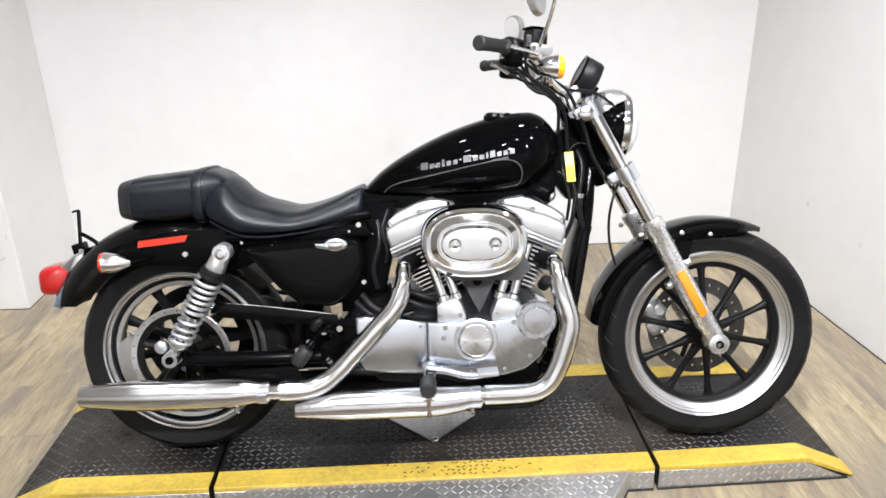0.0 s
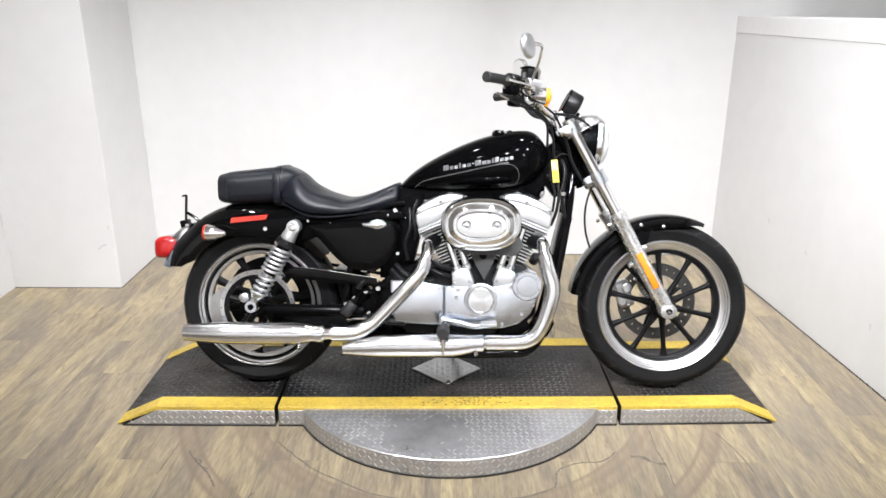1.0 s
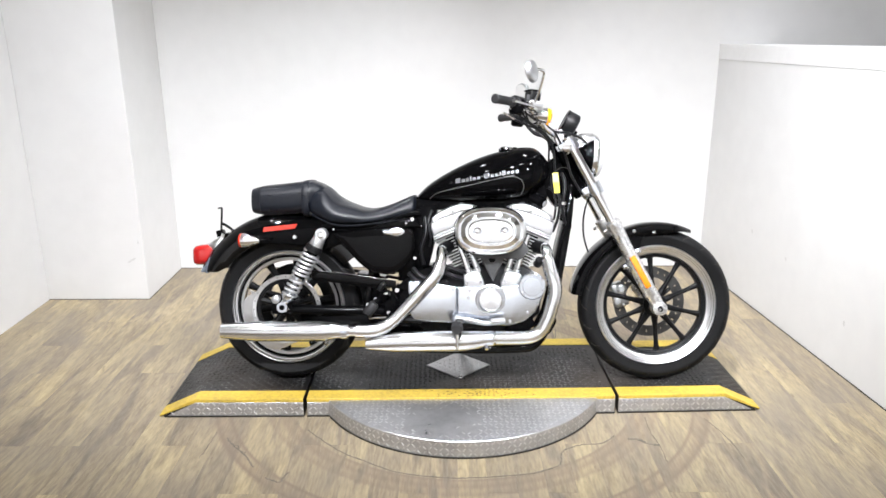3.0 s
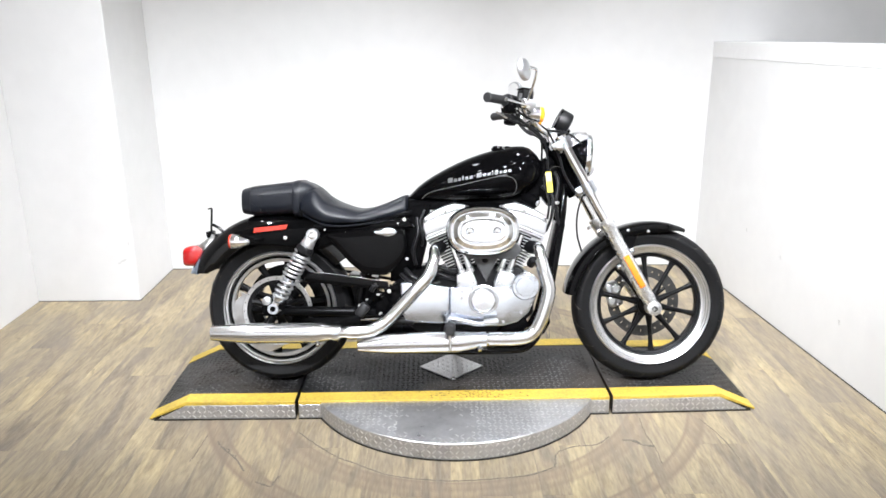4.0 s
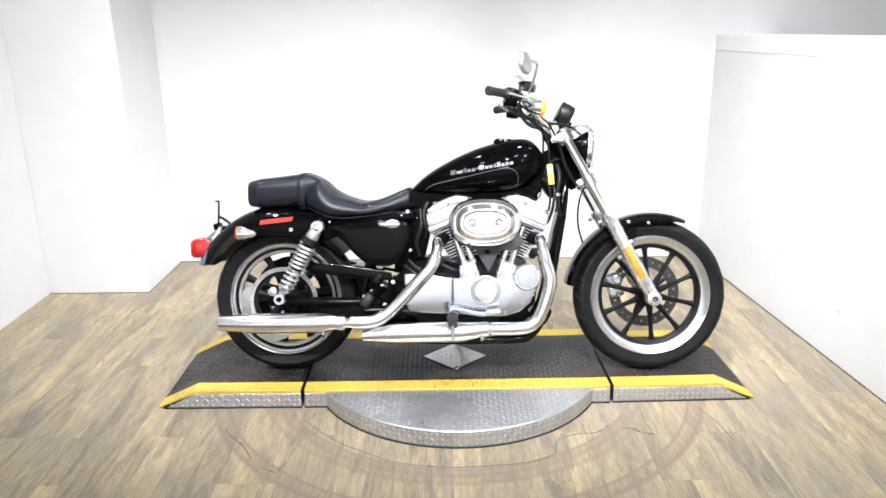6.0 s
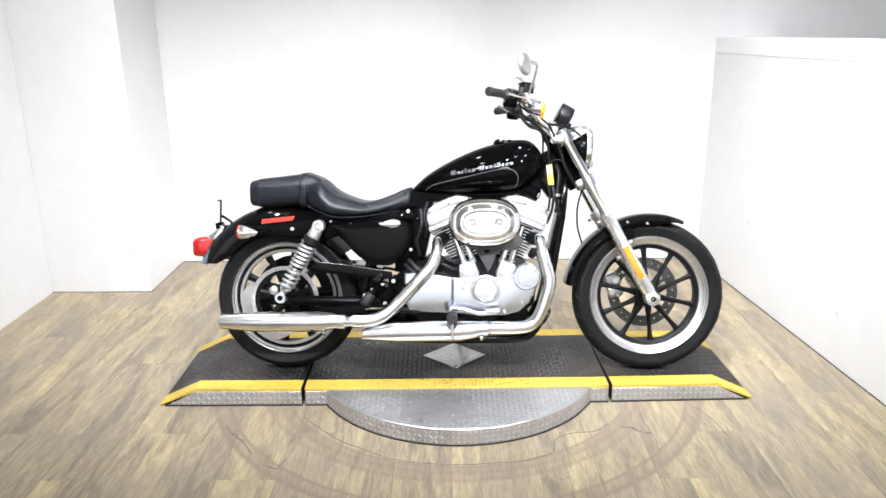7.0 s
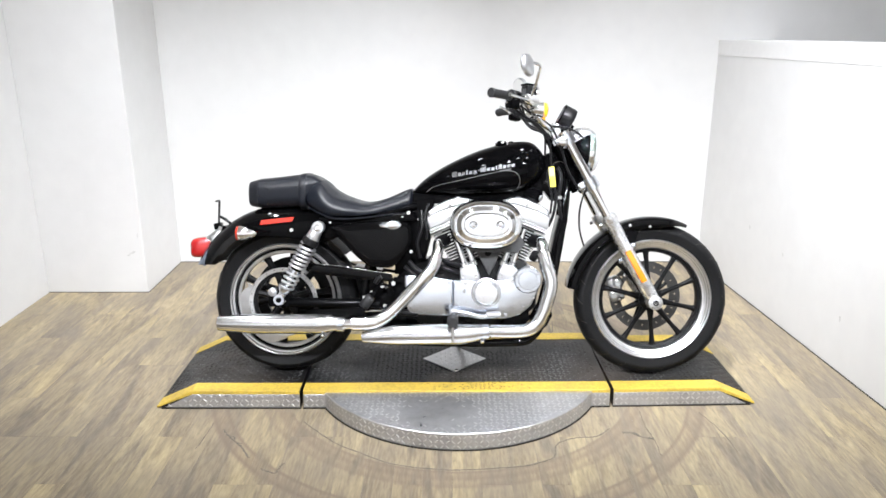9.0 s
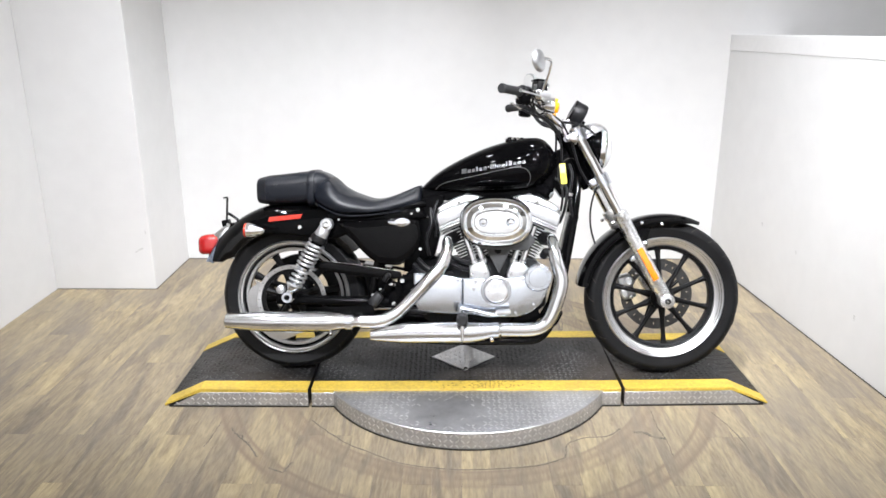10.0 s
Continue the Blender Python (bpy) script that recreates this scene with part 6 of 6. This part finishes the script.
CR = Vector((0.082, 0, 0.295))
for sgn, nm in ((-1, "rear"), (1, "front")):
    ang = radians(22.5) * sgn
    ax = Vector((math.sin(ang), 0, math.cos(ang)))
    ac = Vector((math.cos(ang), 0, -math.sin(ang)))
    RM = Matrix(((ac.x, 0, ax.x, 0), (0, 1, 0, 0), (ac.z, 0, ax.z, 0), (0, 0, 0, 1)))
    at = lambda u, y, v: CR + ac * u + ax * v + Vector((0, y, 0))
    cyl = part("cylinder", lathe([(0.062, 0.14), (0.062, 0.300)], CR, ax, 40), M_WRINKLE, bike, "black finned cylinder")
    for k in range(11):
        v = 0.150 + 0.0122 * k
        hw = 0.064 + 0.0030 * k
        fin = part("cooling_fin", block((2 * hw, 0.164, 0.0050), Matrix.Translation(at(0, 0, v)) @ RM, 0.0016, 1), M_WRINKLE, cyl)
        part("fin_edge", block((2 * hw + 0.002, 0.166, 0.0042), Matrix.Translation(at(0, 0, v)) @ RM, 0.0008, 1), M_FIN, fin, "machined fin edge")
    hd = part("cylinder_head", block((0.130, 0.130, 0.062), Matrix.Translation(at(0.004 * sgn, 0, 0.312)) @ RM, 0.012, 2), M_WRINKLE, bike, "silver finned cylinder head")
    for k in range(5):
        v = 0.286 + 0.0122 * k
        hw = 0.097 + 0.0022 * k
        part("head_fin", block((2 * hw, 0.172 + 0.002 * k, 0.0046), Matrix.Translation(at((0.003 + 0.0015 * k) * sgn, 0, v)) @ RM, 0.0016, 1), M_CAST, hd)
    # rocker box in two tiers, drawn in the cylinder's own plane
    plan = lambda pts: [(at(q * sgn, 0, v).x, at(q * sgn, 0, v).z) for q, v in pts]
    rb = part("rocker_box", slab(plan([(0.108, 0.358), (0.107, 0.390), (0.097, 0.411), (0.04, 0.414), (-0.03, 0.407), (-0.09, 0.397), (-0.104, 0.386), (-0.107, 0.358)]), -0.101, 0.090, 0.009, 4), M_CAST, bike, "silver rocker box")
    for v, w in ((0.3450, 0.222), (0.3545, 0.220)):
        part("rocker_flange", block((w, 0.200, 0.0068), Matrix.Translation(at(0.001 * sgn, -0.006, v)) @ RM, 0.0026, 2), M_CAST, rb)
    part("rocker_gasket", block((0.208, 0.184, 0.026), Matrix.Translation(at(0.0, -0.006, 0.350)) @ RM, 0.004, 1), M_ROTOR, rb, "dark gasket seam", smooth=False)
    part("rocker_cover", slab(plan([(0.099, 0.404), (0.097, 0.420), (0.084, 0.433), (0.045, 0.440), (-0.012, 0.442), (-0.048, 0.436), (-0.078, 0.420), (-0.100, 0.402), (-0.100, 0.390)]), -0.083, 0.076, 0.011, 4), M_CAST, rb, "silver domed rocker cover")
    part("rocker_seam", slab(plan([(0.1005, 0.404), (0.0990, 0.413), (0.04, 0.4165), (-0.03, 0.410), (-0.09, 0.400), (-0.1015, 0.392), (-0.10, 0.385)]), -0.0850, 0.078, 0.001, 1), M_ROTOR, rb, "dark seam between the tiers", smooth=False)
    for u, r in ((-0.040, 0.024), (0.046, 0.022)):
        part("rocker_hump", lathe([(r * 0.5, -0.072), (r * 0.9, -0.068), (r, -0.058), (r, 0.060), (r * 0.8, 0.070)], at(u * sgn, -0.004, 0.4165), (0, 1, 0), 28), M_CAST, rb)
    for u in (-0.088, -0.004, 0.084):
        part("rocker_bolt", lathe([(0.0062, 0), (0.0062, 0.010), (0.004, 0.012)], at(u * sgn, -0.091, 0.411 if u > -0.05 else 0.398), ax, 10), M_CHROME, rb)
    # pushrod tubes and lifter block
    lb = part("lifter_block", slab([(CR.x + sgn * q, z) for q, z in ((0.114, 0.432), (0.100, 0.441), (0.062, 0.450), (0.050, 0.442), (0.034, 0.402), (0.036, 0.380), (0.112, 0.380))], -0.152, -0.085, 0.006, 2), M_CAST, bike, "silver lifter block")
    for q, z in ((0.104, 0.400), (0.050, 0.404)):
        bolt("lifter_bolt", (CR.x + sgn * q, -0.151, z), lb, 0.006, 0.006)
    for (q0, z0), (q1, z1) in (((0.091, 0.432), (0.142, 0.590)), ((0.056, 0.440), (0.104, 0.585))):
        foot, head = Vector((CR.x + sgn * q0, -0.126, z0)), Vector((CR.x + sgn * q1, -0.110, z1))
        pr = part("pushrod_tube", tube([foot, head], 0.0138, 18, 1), M_CHROME, bike, "chrome pushrod tube")
        part("pushrod_collar", tube([foot.lerp(head, q) for q in (0.0, 0.02, 0.13, 0.15)], [0.0140, 0.0178, 0.0178, 0.0142], 18, 1), M_CHROME, pr)
        part("pushrod_clip", tube([foot.lerp(head, q) for q in (0.40, 0.41, 0.46, 0.47)], [0.0139, 0.0154, 0.0154, 0.0139], 18, 1), M_CHROME, pr)
icv = part("intake_cover", slab([(0.020, 0.535), (0.144, 0.535), (0.133, 0.505), (0.098, 0.430), (0.084, 0.405), (0.070, 0.430), (0.031, 0.505)], -0.140, -0.06, 0.006), M_GREY, bike, "dark grey intake bracket")
part("bracket_boss", lathe([(0.013, 0), (0.013, 0.006), (0.010, 0.008), (0.009, 0.003)], (0.080, -0.139, 0.496), (0, -1, 0), 20), M_FRAME, icv, "black round boss")
part("intake_manifold", tube([(-0.02, -0.02, 0.60), (0.08, -0.04, 0.575), (0.19, -0.02, 0.60)], 0.030, 16), M_FRAME, bike, "black intake manifold")

part("backing_plate", slab([(-0.03, 0.56), (-0.01, 0.520), (0.018, 0.502), (0.196, 0.497), (0.226, 0.532), (0.205, 0.57)], -0.158, -0.132, 0.004), M_GREY, bike, "dark grey air cleaner backing plate")

# air cleaner
AX, AZ = 0.072, 0.612
ac_ = part("air_cleaner", oval_stack([(-0.110, 0.110, 0.075), (-0.135, 0.136, 0.094), (-0.160, 0.138, 0.096)], AX, AZ - 0.006), M_PLASTIC, bike, "oval chrome air cleaner")
part("cleaner_cover", oval_stack([(-0.155, 0.137, 0.094), (-0.163, 0.140, 0.096), (-0.196, 0.139, 0.095), (-0.208, 0.134, 0.091), (-0.213, 0.127, 0.084), (-0.211, 0.121, 0.078), (-0.206, 0.118, 0.075),
                                  (-0.212, 0.106, 0.064), (-0.217, 0.098, 0.056), (-0.217, 0.096, 0.054), (-0.213, 0.093, 0.051), (-0.213, 0.090, 0.048), (-0.226, 0.088, 0.046), (-0.230, 0.084, 0.042), (-0.231, 0.060, 0.028), (-0.231, 0.02, 0.01)], AX, AZ, 2.45, 72), M_CHROME, ac_, "polished chrome cover", angle=28)
for sx in (-0.052, 0.052):
    part("cover_recess", lathe([(0.017, 0.0), (0.016, 0.0015), (0.012, 0.0005), (0.010, -0.002), (0.004, -0.002)], (AX + sx, -0.231, AZ), (0, -1, 0), 26), M_ALU, ac_)
    part("cover_screw", lathe([(0.008, -0.001), (0.0075, 0.003), (0.004, 0.004)], (AX + sx, -0.231, AZ), (0, -1, 0), 16), M_BOLT, ac_)
part("cleaner_band", oval_stack([(-0.137, 0.139, 0.098), (-0.137, 0.143, 0.101), (-0.147, 0.143, 0.101), (-0.147, 0.139, 0.098)], AX, AZ - 0.004, 2.45, 72), M_FRAME, ac_)

# ---- exhaust ----
FRONT_PIPE = [(0.262, -0.070, 0.540), (0.291, -0.120, 0.537), (0.301, -0.145, 0.495), (0.311, -0.157, 0.450), (0.322, -0.163, 0.412), (0.328, -0.166, 0.378), (0.323, -0.168, 0.341), (0.312, -0.169, 0.302), (0.300, -0.170, 0.265), (0.278, -0.172, 0.222), (0.247, -0.175, 0.196), (0.200, -0.180, 0.187), (0.090, -0.190, 0.188), (0.060, -0.197, 0.188)]
REAR_PIPE = [(-0.085, -0.060, 0.548), (-0.117, -0.110, 0.530), (-0.120, -0.135, 0.504), (-0.127, -0.147, 0.476), (-0.137, -0.155, 0.447), (-0.154, -0.160, 0.421), (-0.181, -0.165, 0.392), (-0.245, -0.172, 0.324), (-0.308, -0.181, 0.260), (-0.347, -0.188, 0.233), (-0.393, -0.195, 0.219), (-0.460, -0.200, 0.219), (-0.530, -0.200, 0.218)]
fp = part("front_exhaust_pipe", tube(FRONT_PIPE, 0.0225, 22), M_CHROME, bike, "chrome front exhaust pipe")
rp_ = part("rear_exhaust_pipe", tube(REAR_PIPE, 0.0225, 22), M_CHROME, bike, "chrome rear exhaust pipe")
part("exhaust_port", tube([(0.240, -0.045, 0.552), (0.262, -0.070, 0.540), (0.291, -0.120, 0.537)], [0.029, 0.028, 0.025], 18), M_WRINKLE, fp, "dark exhaust port")
part("exhaust_port", tube([(-0.060, -0.045, 0.562), (-0.085, -0.060, 0.548), (-0.117, -0.110, 0.530)], [0.029, 0.028, 0.025], 18), M_WRINKLE, rp_, "dark exhaust port")


def shield(points, r, name, parent):
    """A heat shield: a half tube over the outer face of a pipe."""
    path = spline(points, 6)
    bm = bmesh.new()
    rings = []
    for i, p in enumerate(path):
        d = (path[min(i + 1, len(path) - 1)] - path[max(i - 1, 0)]).normalized()
        o = Vector((0, -1, 0))
        o = (o - d * o.dot(d)).normalized()
        s = d.cross(o)
        arc = [radians(-95 + 190 * k / 14) for k in range(15)]
        rings.append([p + r * (math.cos(a) * o + math.sin(a) * s) for a in arc] + [p + (r - 0.002) * (math.cos(a) * o + math.sin(a) * s) for a in arc[::-1]])
    skin(bm, rings)
    return part(name, bm, M_SHIELD, parent, "chrome heat shield")


shield(FRONT_PIPE[2:-1], 0.0278, "heat_shield", fp)
shield(REAR_PIPE[3:-1], 0.0278, "heat_shield", rp_)


def muffler(name, rows, label):
    """A tapered silencer: rows of (x, z, radius), open at the rear end."""
    y = -0.202
    pts = [(x, y, z) for x, z, r in rows]
    x, z, r = rows[-1]
    inner = [(x, y, z), (x + 0.002, y, z), (x + 0.09, y, z + 0.002)]
    m = part(name, tube(pts + inner, [q[2] for q in rows] + [r - 0.003, r - 0.005, r - 0.006], 32, 1), M_MUFF, bike, label)
    return m


mu = muffler("upper_muffler", [(-0.485, 0.220, 0.0255), (-0.490, 0.220, 0.029), (-0.522, 0.219, 0.0295), (-0.545, 0.220, 0.034), (-0.585, 0.218, 0.0400), (-0.60, 0.218, 0.0405), (-0.845, 0.218, 0.0405), (-0.855, 0.218, 0.0400), (-0.992, 0.220, 0.0295)], "long tapered chrome upper muffler")
ml = muffler("lower_muffler", [(0.085, 0.188, 0.0245), (0.080, 0.188, 0.0285), (0.050, 0.187, 0.0300), (0.020, 0.183, 0.0350), (-0.030, 0.179, 0.0408), (-0.045, 0.179, 0.0415), (-0.285, 0.175, 0.0408), (-0.300, 0.174, 0.0395), (-0.420, 0.164, 0.0200)], "long tapered chrome lower muffler")
for m, x, z, r in ((mu, -0.505, 0.217, 0.031), (ml, 0.068, 0.188, 0.031)):
    part("muffler_clamp", lathe([(r - 0.004, -0.012), (r, -0.012), (r, 0.012), (r - 0.004, 0.012)], (x, -0.202, z), (1, 0, 0), 32, closed=True), M_ALU, m)
for m, x, z in ((mu, -0.575, 0.178), (ml, 0.055, 0.158)):
    part("muffler_bolt", lathe([(0.008, 0), (0.008, 0.010), (0.005, 0.013)], (x, -0.215, z), (0.1, -0.6, -0.8), 12), M_CHROME, m)
part("muffler_seam", tube([(-0.60, -0.2412, 0.2080), (-0.84, -0.2412, 0.2080), (-0.989, -0.2310, 0.2130)], 0.0013, 6, 1), M_ROTOR, mu, "dark seam line")
part("muffler_seam", tube([(-0.045, -0.2422, 0.1680), (-0.285, -0.2415, 0.1640), (-0.417, -0.2218, 0.1595)], 0.0013, 6, 1), M_ROTOR, ml, "dark seam line")
part("muffler_hanger", slab([(-0.10, 0.225), (-0.06, 0.235), (0.02, 0.215), (0.0, 0.19), (-0.09, 0.19)], -0.165, -0.155, 0.003), M_FRAME, bike, "black muffler hanger")
part("muffler_hanger", slab([(-0.60, 0.27), (-0.42, 0.28), (-0.40, 0.24), (-0.58, 0.235)], -0.175, -0.165, 0.003), M_FRAME, bike, "black muffler hanger")

part("engine_mount", slab([(-0.36, 0.250), (-0.22, 0.258), (-0.10, 0.250), (0.06, 0.240), (0.16, 0.230), (0.20, 0.195), (0.10, 0.168), (-0.30, 0.168)], -0.095, 0.190, 0.006), M_FRAME, bike, "black lower engine mount")
part("brake_rod", tube([(-0.30, -0.150, 0.262), (-0.19, -0.152, 0.252), (-0.06, -0.155, 0.250)], 0.0055, 12), M_ROTOR, bike, "polished brake rod")
part("rod_boot", tube([(-0.275, -0.150, 0.256), (-0.27, -0.150, 0.256), (-0.205, -0.150, 0.252), (-0.20, -0.150, 0.252)], [0.008, 0.013, 0.013, 0.008], 16, 1), M_PLASTIC, bike, "black ribbed rod boot")

# ---- foot controls, stand ----
pg = part("foot_peg", tube([(-0.060, -0.165, 0.238), (-0.060, -0.230, 0.240)], 0.011, 14, 1), M_CHROME, bike, "black rubber foot peg on a chrome arm")
part("peg_rubber", tube([(-0.060, y, 0.242) for y in (-0.218, -0.222, -0.295, -0.300)], [0.017, 0.0205, 0.0205, 0.016], 24, 1), M_GRIP, pg, "black ribbed peg rubber")
for k in range(5):
    part("peg_rib", lathe([(0.0212, -0.003), (0.022, 0), (0.0212, 0.003)], (-0.060, -0.230 - 0.014 * k, 0.242), (0, 1, 0), 24), M_GRIP, pg)
part("peg_bolt", tube([(-0.060, -0.262, 0.226), (-0.059, -0.262, 0.158)], 0.0060, 10, 1), M_CHROME, pg)
part("peg_bracket", slab([(-0.074, 0.272), (-0.062, 0.284), (-0.044, 0.280), (-0.036, 0.262), (-0.042, 0.225), (-0.074, 0.225)], -0.196, -0.165, 0.007, 3), M_ALU, bike, "polished peg bracket")
bp_ = part("brake_pedal", tube([(-0.058, -0.192, 0.268), (-0.010, -0.198, 0.262), (0.045, -0.205, 0.250), (0.090, -0.212, 0.254), (0.115, -0.215, 0.260)], [0.014, 0.011, 0.010, 0.009, 0.009], 14), M_ALU, bike, "polished brake pedal")
part("pedal_pad", block((0.055, 0.050, 0.012), pose(0.100, -0.222, 0.264, 0, -4, 0), 0.004), M_CAST, bp_)
part("side_stand", tube([(0.02, 0.12, 0.150), (-0.02, 0.20, 0.085), (-0.06, 0.262, 0.035), (-0.075, 0.292, 0.066)], [0.012, 0.011, 0.010, 0.010], 12), M_FRAME, bike, "black side stand")
part("primary_cover", slab([(-0.22, 0.40), (0.20, 0.42), (0.28, 0.36), (0.25, 0.24), (-0.15, 0.22), (-0.24, 0.28)], 0.13, 0.185, 0.02, 3), M_ALU, bike, "polished primary cover")

# ---- paper tag tied to the neck ----
bm = bmesh.new()
tagm = bike.matrix_world @ Matrix.Translation((0.334, -0.125, 0.797)) @ Matrix.Rotation(radians(-6), 4, "Y") @ Matrix.Rotation(radians(-38), 4, "Z")
tag = tagged(part("paper_tag", block((0.026, 0.0015, 0.080), tagm, 0.0004, 1), M_TAGY, None, smooth=False), "yellow paper tag tied to the steering head", "tag")
part("tag_face", block((0.025, 0.001, 0.034), tagm @ Matrix.Translation((0, -0.0016, 0.020)), 0, 1), M_TAG, tag, "white upper half", smooth=False)
part("tag_tie", tube([tagm @ Vector((0, 0, 0.036)), tagm @ Vector((0.002, 0.02, 0.052)), tagm @ Vector((0.012, 0.045, 0.058)), tagm @ Vector((0.02, 0.07, 0.05))], 0.0012, 6), M_GAP, tag)

# ---- floor details and planks ----


def arc_crack(points, width=0.004):
    """A dark cut line in the floor, as a thin raised-edge strip."""
    path = spline([(x, y, 0) for x, y in points], 8)
    bm = bmesh.new()
    rng = random.Random(5)
    rings = []
    for i, p in enumerate(path):
        d = (path[min(i + 1, len(path) - 1)] - path[max(i - 1, 0)]).normalized()
        n = Vector((-d.y, d.x, 0)) * width * (0.35 + 0.5 * rng.random())
        j = Vector((rng.uniform(-1, 1), rng.uniform(-1, 1), 0)) * 0.0016
        rings.append([p + n + j + Vector((0, 0, -0.002)), p + n * 0.8 + j + Vector((0, 0, 0.0008)), p - n * 0.8 + j + Vector((0, 0, 0.0008)), p - n + j + Vector((0, 0, -0.002))])
    skin(bm, rings)
    return part("floor_crack", bm, M_CRACK, floor, "dark cut line in the floor", smooth=False)


arc_crack([(-0.641, -0.374), (-0.564, -0.457), (-0.492, -0.528), (-0.426, -0.573), (-0.28, -0.658), (-0.122, -0.691), (-0.02, -0.694), (0.084, -0.685)], 0.0042)
arc_crack([(0.084, -0.685), (0.194, -0.666), (0.279, -0.626), (0.299, -0.598), (0.314, -0.531), (0.361, -0.498), (0.395, -0.487), (0.471, -0.476), (0.524, -0.425)], 0.0048)
arc_crack([(0.570, -0.450), (0.608, -0.451), (0.636, -0.480), (0.677, -0.492)], 0.011)
arc_crack([(0.673, -0.292), (0.668, -0.408), (0.677, -0.492), (0.675, -0.604)], 0.0034)
arc_crack([(-0.935, -0.43), (-0.913, -0.462), (-0.882, -0.500), (-0.839, -0.547), (-0.792, -0.621)], 0.0055)
arc_crack([(-0.900, -0.487), (-0.880, -0.482), (-0.872, -0.510), (-0.842, -0.530)], 0.0034)
arc_crack([(-0.735, -0.690), (-0.712, -0.701), (-0.680, -0.715), (-0.672, -0.690), (-0.660, -0.655)], 0.0055)
arc_crack([(-0.986, -0.388), (-0.990, -0.470), (-0.999, -0.563)], 0.003)
arc_crack([(0.905, -0.30), (0.942, -0.425), (0.956, -0.58)], 0.003)
arc_crack([(0.33, 0.30), (0.42, 0.45), (0.45, 0.62)], 0.003)


def base_joint(x0, y0, x1, y1):
    d = Vector((x1 - x0, y1 - y0, 0))
    m = Matrix.Translation(((x0 + x1) / 2, (y0 + y1) / 2, 0.001)) @ Matrix.Rotation(math.atan2(d.y, d.x), 4, "Z")
    return part("wall_joint", block((d.length, 0.005, 0.004), m, 0, 1), M_GAP, floor, "dark joint along the wall foot", smooth=False)


base_joint(1.494, 1.6, 1.652, -0.27)
base_joint(1.652, -0.27, 1.78, -1.8)
base_joint(XP, YB, 1.5, YB)
base_joint(XL, YP, XP, YP)
base_joint(XP, YP, XP, YB)


def scuff(x, y, z, w, h, wall, seed):
    """A faint rubbed mark: an uneven thin patch on a wall that faces the camera or the left."""
    rng2 = random.Random(seed)
    bm = bmesh.new()
    side = wall == "wall_right"
    ring = []
    for k in range(14):
        a = 2 * math.pi * k / 14
        r = 0.6 + 0.5 * rng2.random()
        u, v = w * r * math.cos(a), h * r * math.sin(a) + 0.35 * w * r * math.cos(a)
        ring.append((x + (0 if side else u), y + (u if side else 0), z + v))
    skin(bm, [ring, [(p[0] - (0.0012 if side else 0), p[1] - (0 if side else 0.0012), p[2]) for p in ring]])
    return part("scuff_mark", bm, M_SCUFF, bpy.data.objects[wall], "faint grey scuff", smooth=False)


def right_x(y):
    return 1.497 + (1.60 - y) * 0.0845


for q, (x, y, z, w, h, wall) in enumerate(((-1.838, YP, 0.235, 0.018, 0.007, "pillar"), (-1.858, YP, 0.222, 0.012, 0.006, "pillar"), (-1.80, YP, 0.335, 0.004, 0.014, "pillar"),
                                           (0, 0.98, 0.40, 0.010, 0.012, "wall_right"), (0, 0.62, 0.36, 0.012, 0.010, "wall_right"), (0, 0.10, 0.23, 0.010, 0.014, "wall_right"))):
    scuff(x if wall == "pillar" else right_x(y), y, z, w, h, wall, 20 + q)

PW = 0.100
rng = random.Random(11)
plank_mesh = {}


def plank(x, y0, length):
    key = round(length, 2)
    if key not in plank_mesh:
        bm = block((PW - 0.0003, key - 0.0003, 0.012), Matrix(), 0.0002, 1)
        me = bpy.data.meshes.new("plank")
        bm.to_mesh(me)
        bm.free()
        me.materials.append(M_PLANK)
        plank_mesh[key] = me
    ob = new("plank", plank_mesh[key])
    ob.location = (x, y0 + key / 2, -0.006)
    ob.parent = floor
    return ob


lengths = (0.6, 0.9, 0.9, 1.2)
x = XL - 0.03
while x < 1.95:
    y = YB + 0.02
    while y > -1.46:
        n = rng.choice(lengths)
        plank(x + PW / 2, y - n, n)
        y -= n
    x += PW
# the rest of the floor, out behind the camera
bm = bmesh.new()
x = -5.9
while x < 5.9:
    block((PW - 0.0008, 5.1, 0.012), pose(x + PW / 2, -1.42 - 2.55, -0.0066), 0, 1, bm)
    x += PW
tagged(part("plank_field", bm, M_PLANK, floor, smooth=False), kind="stuff")
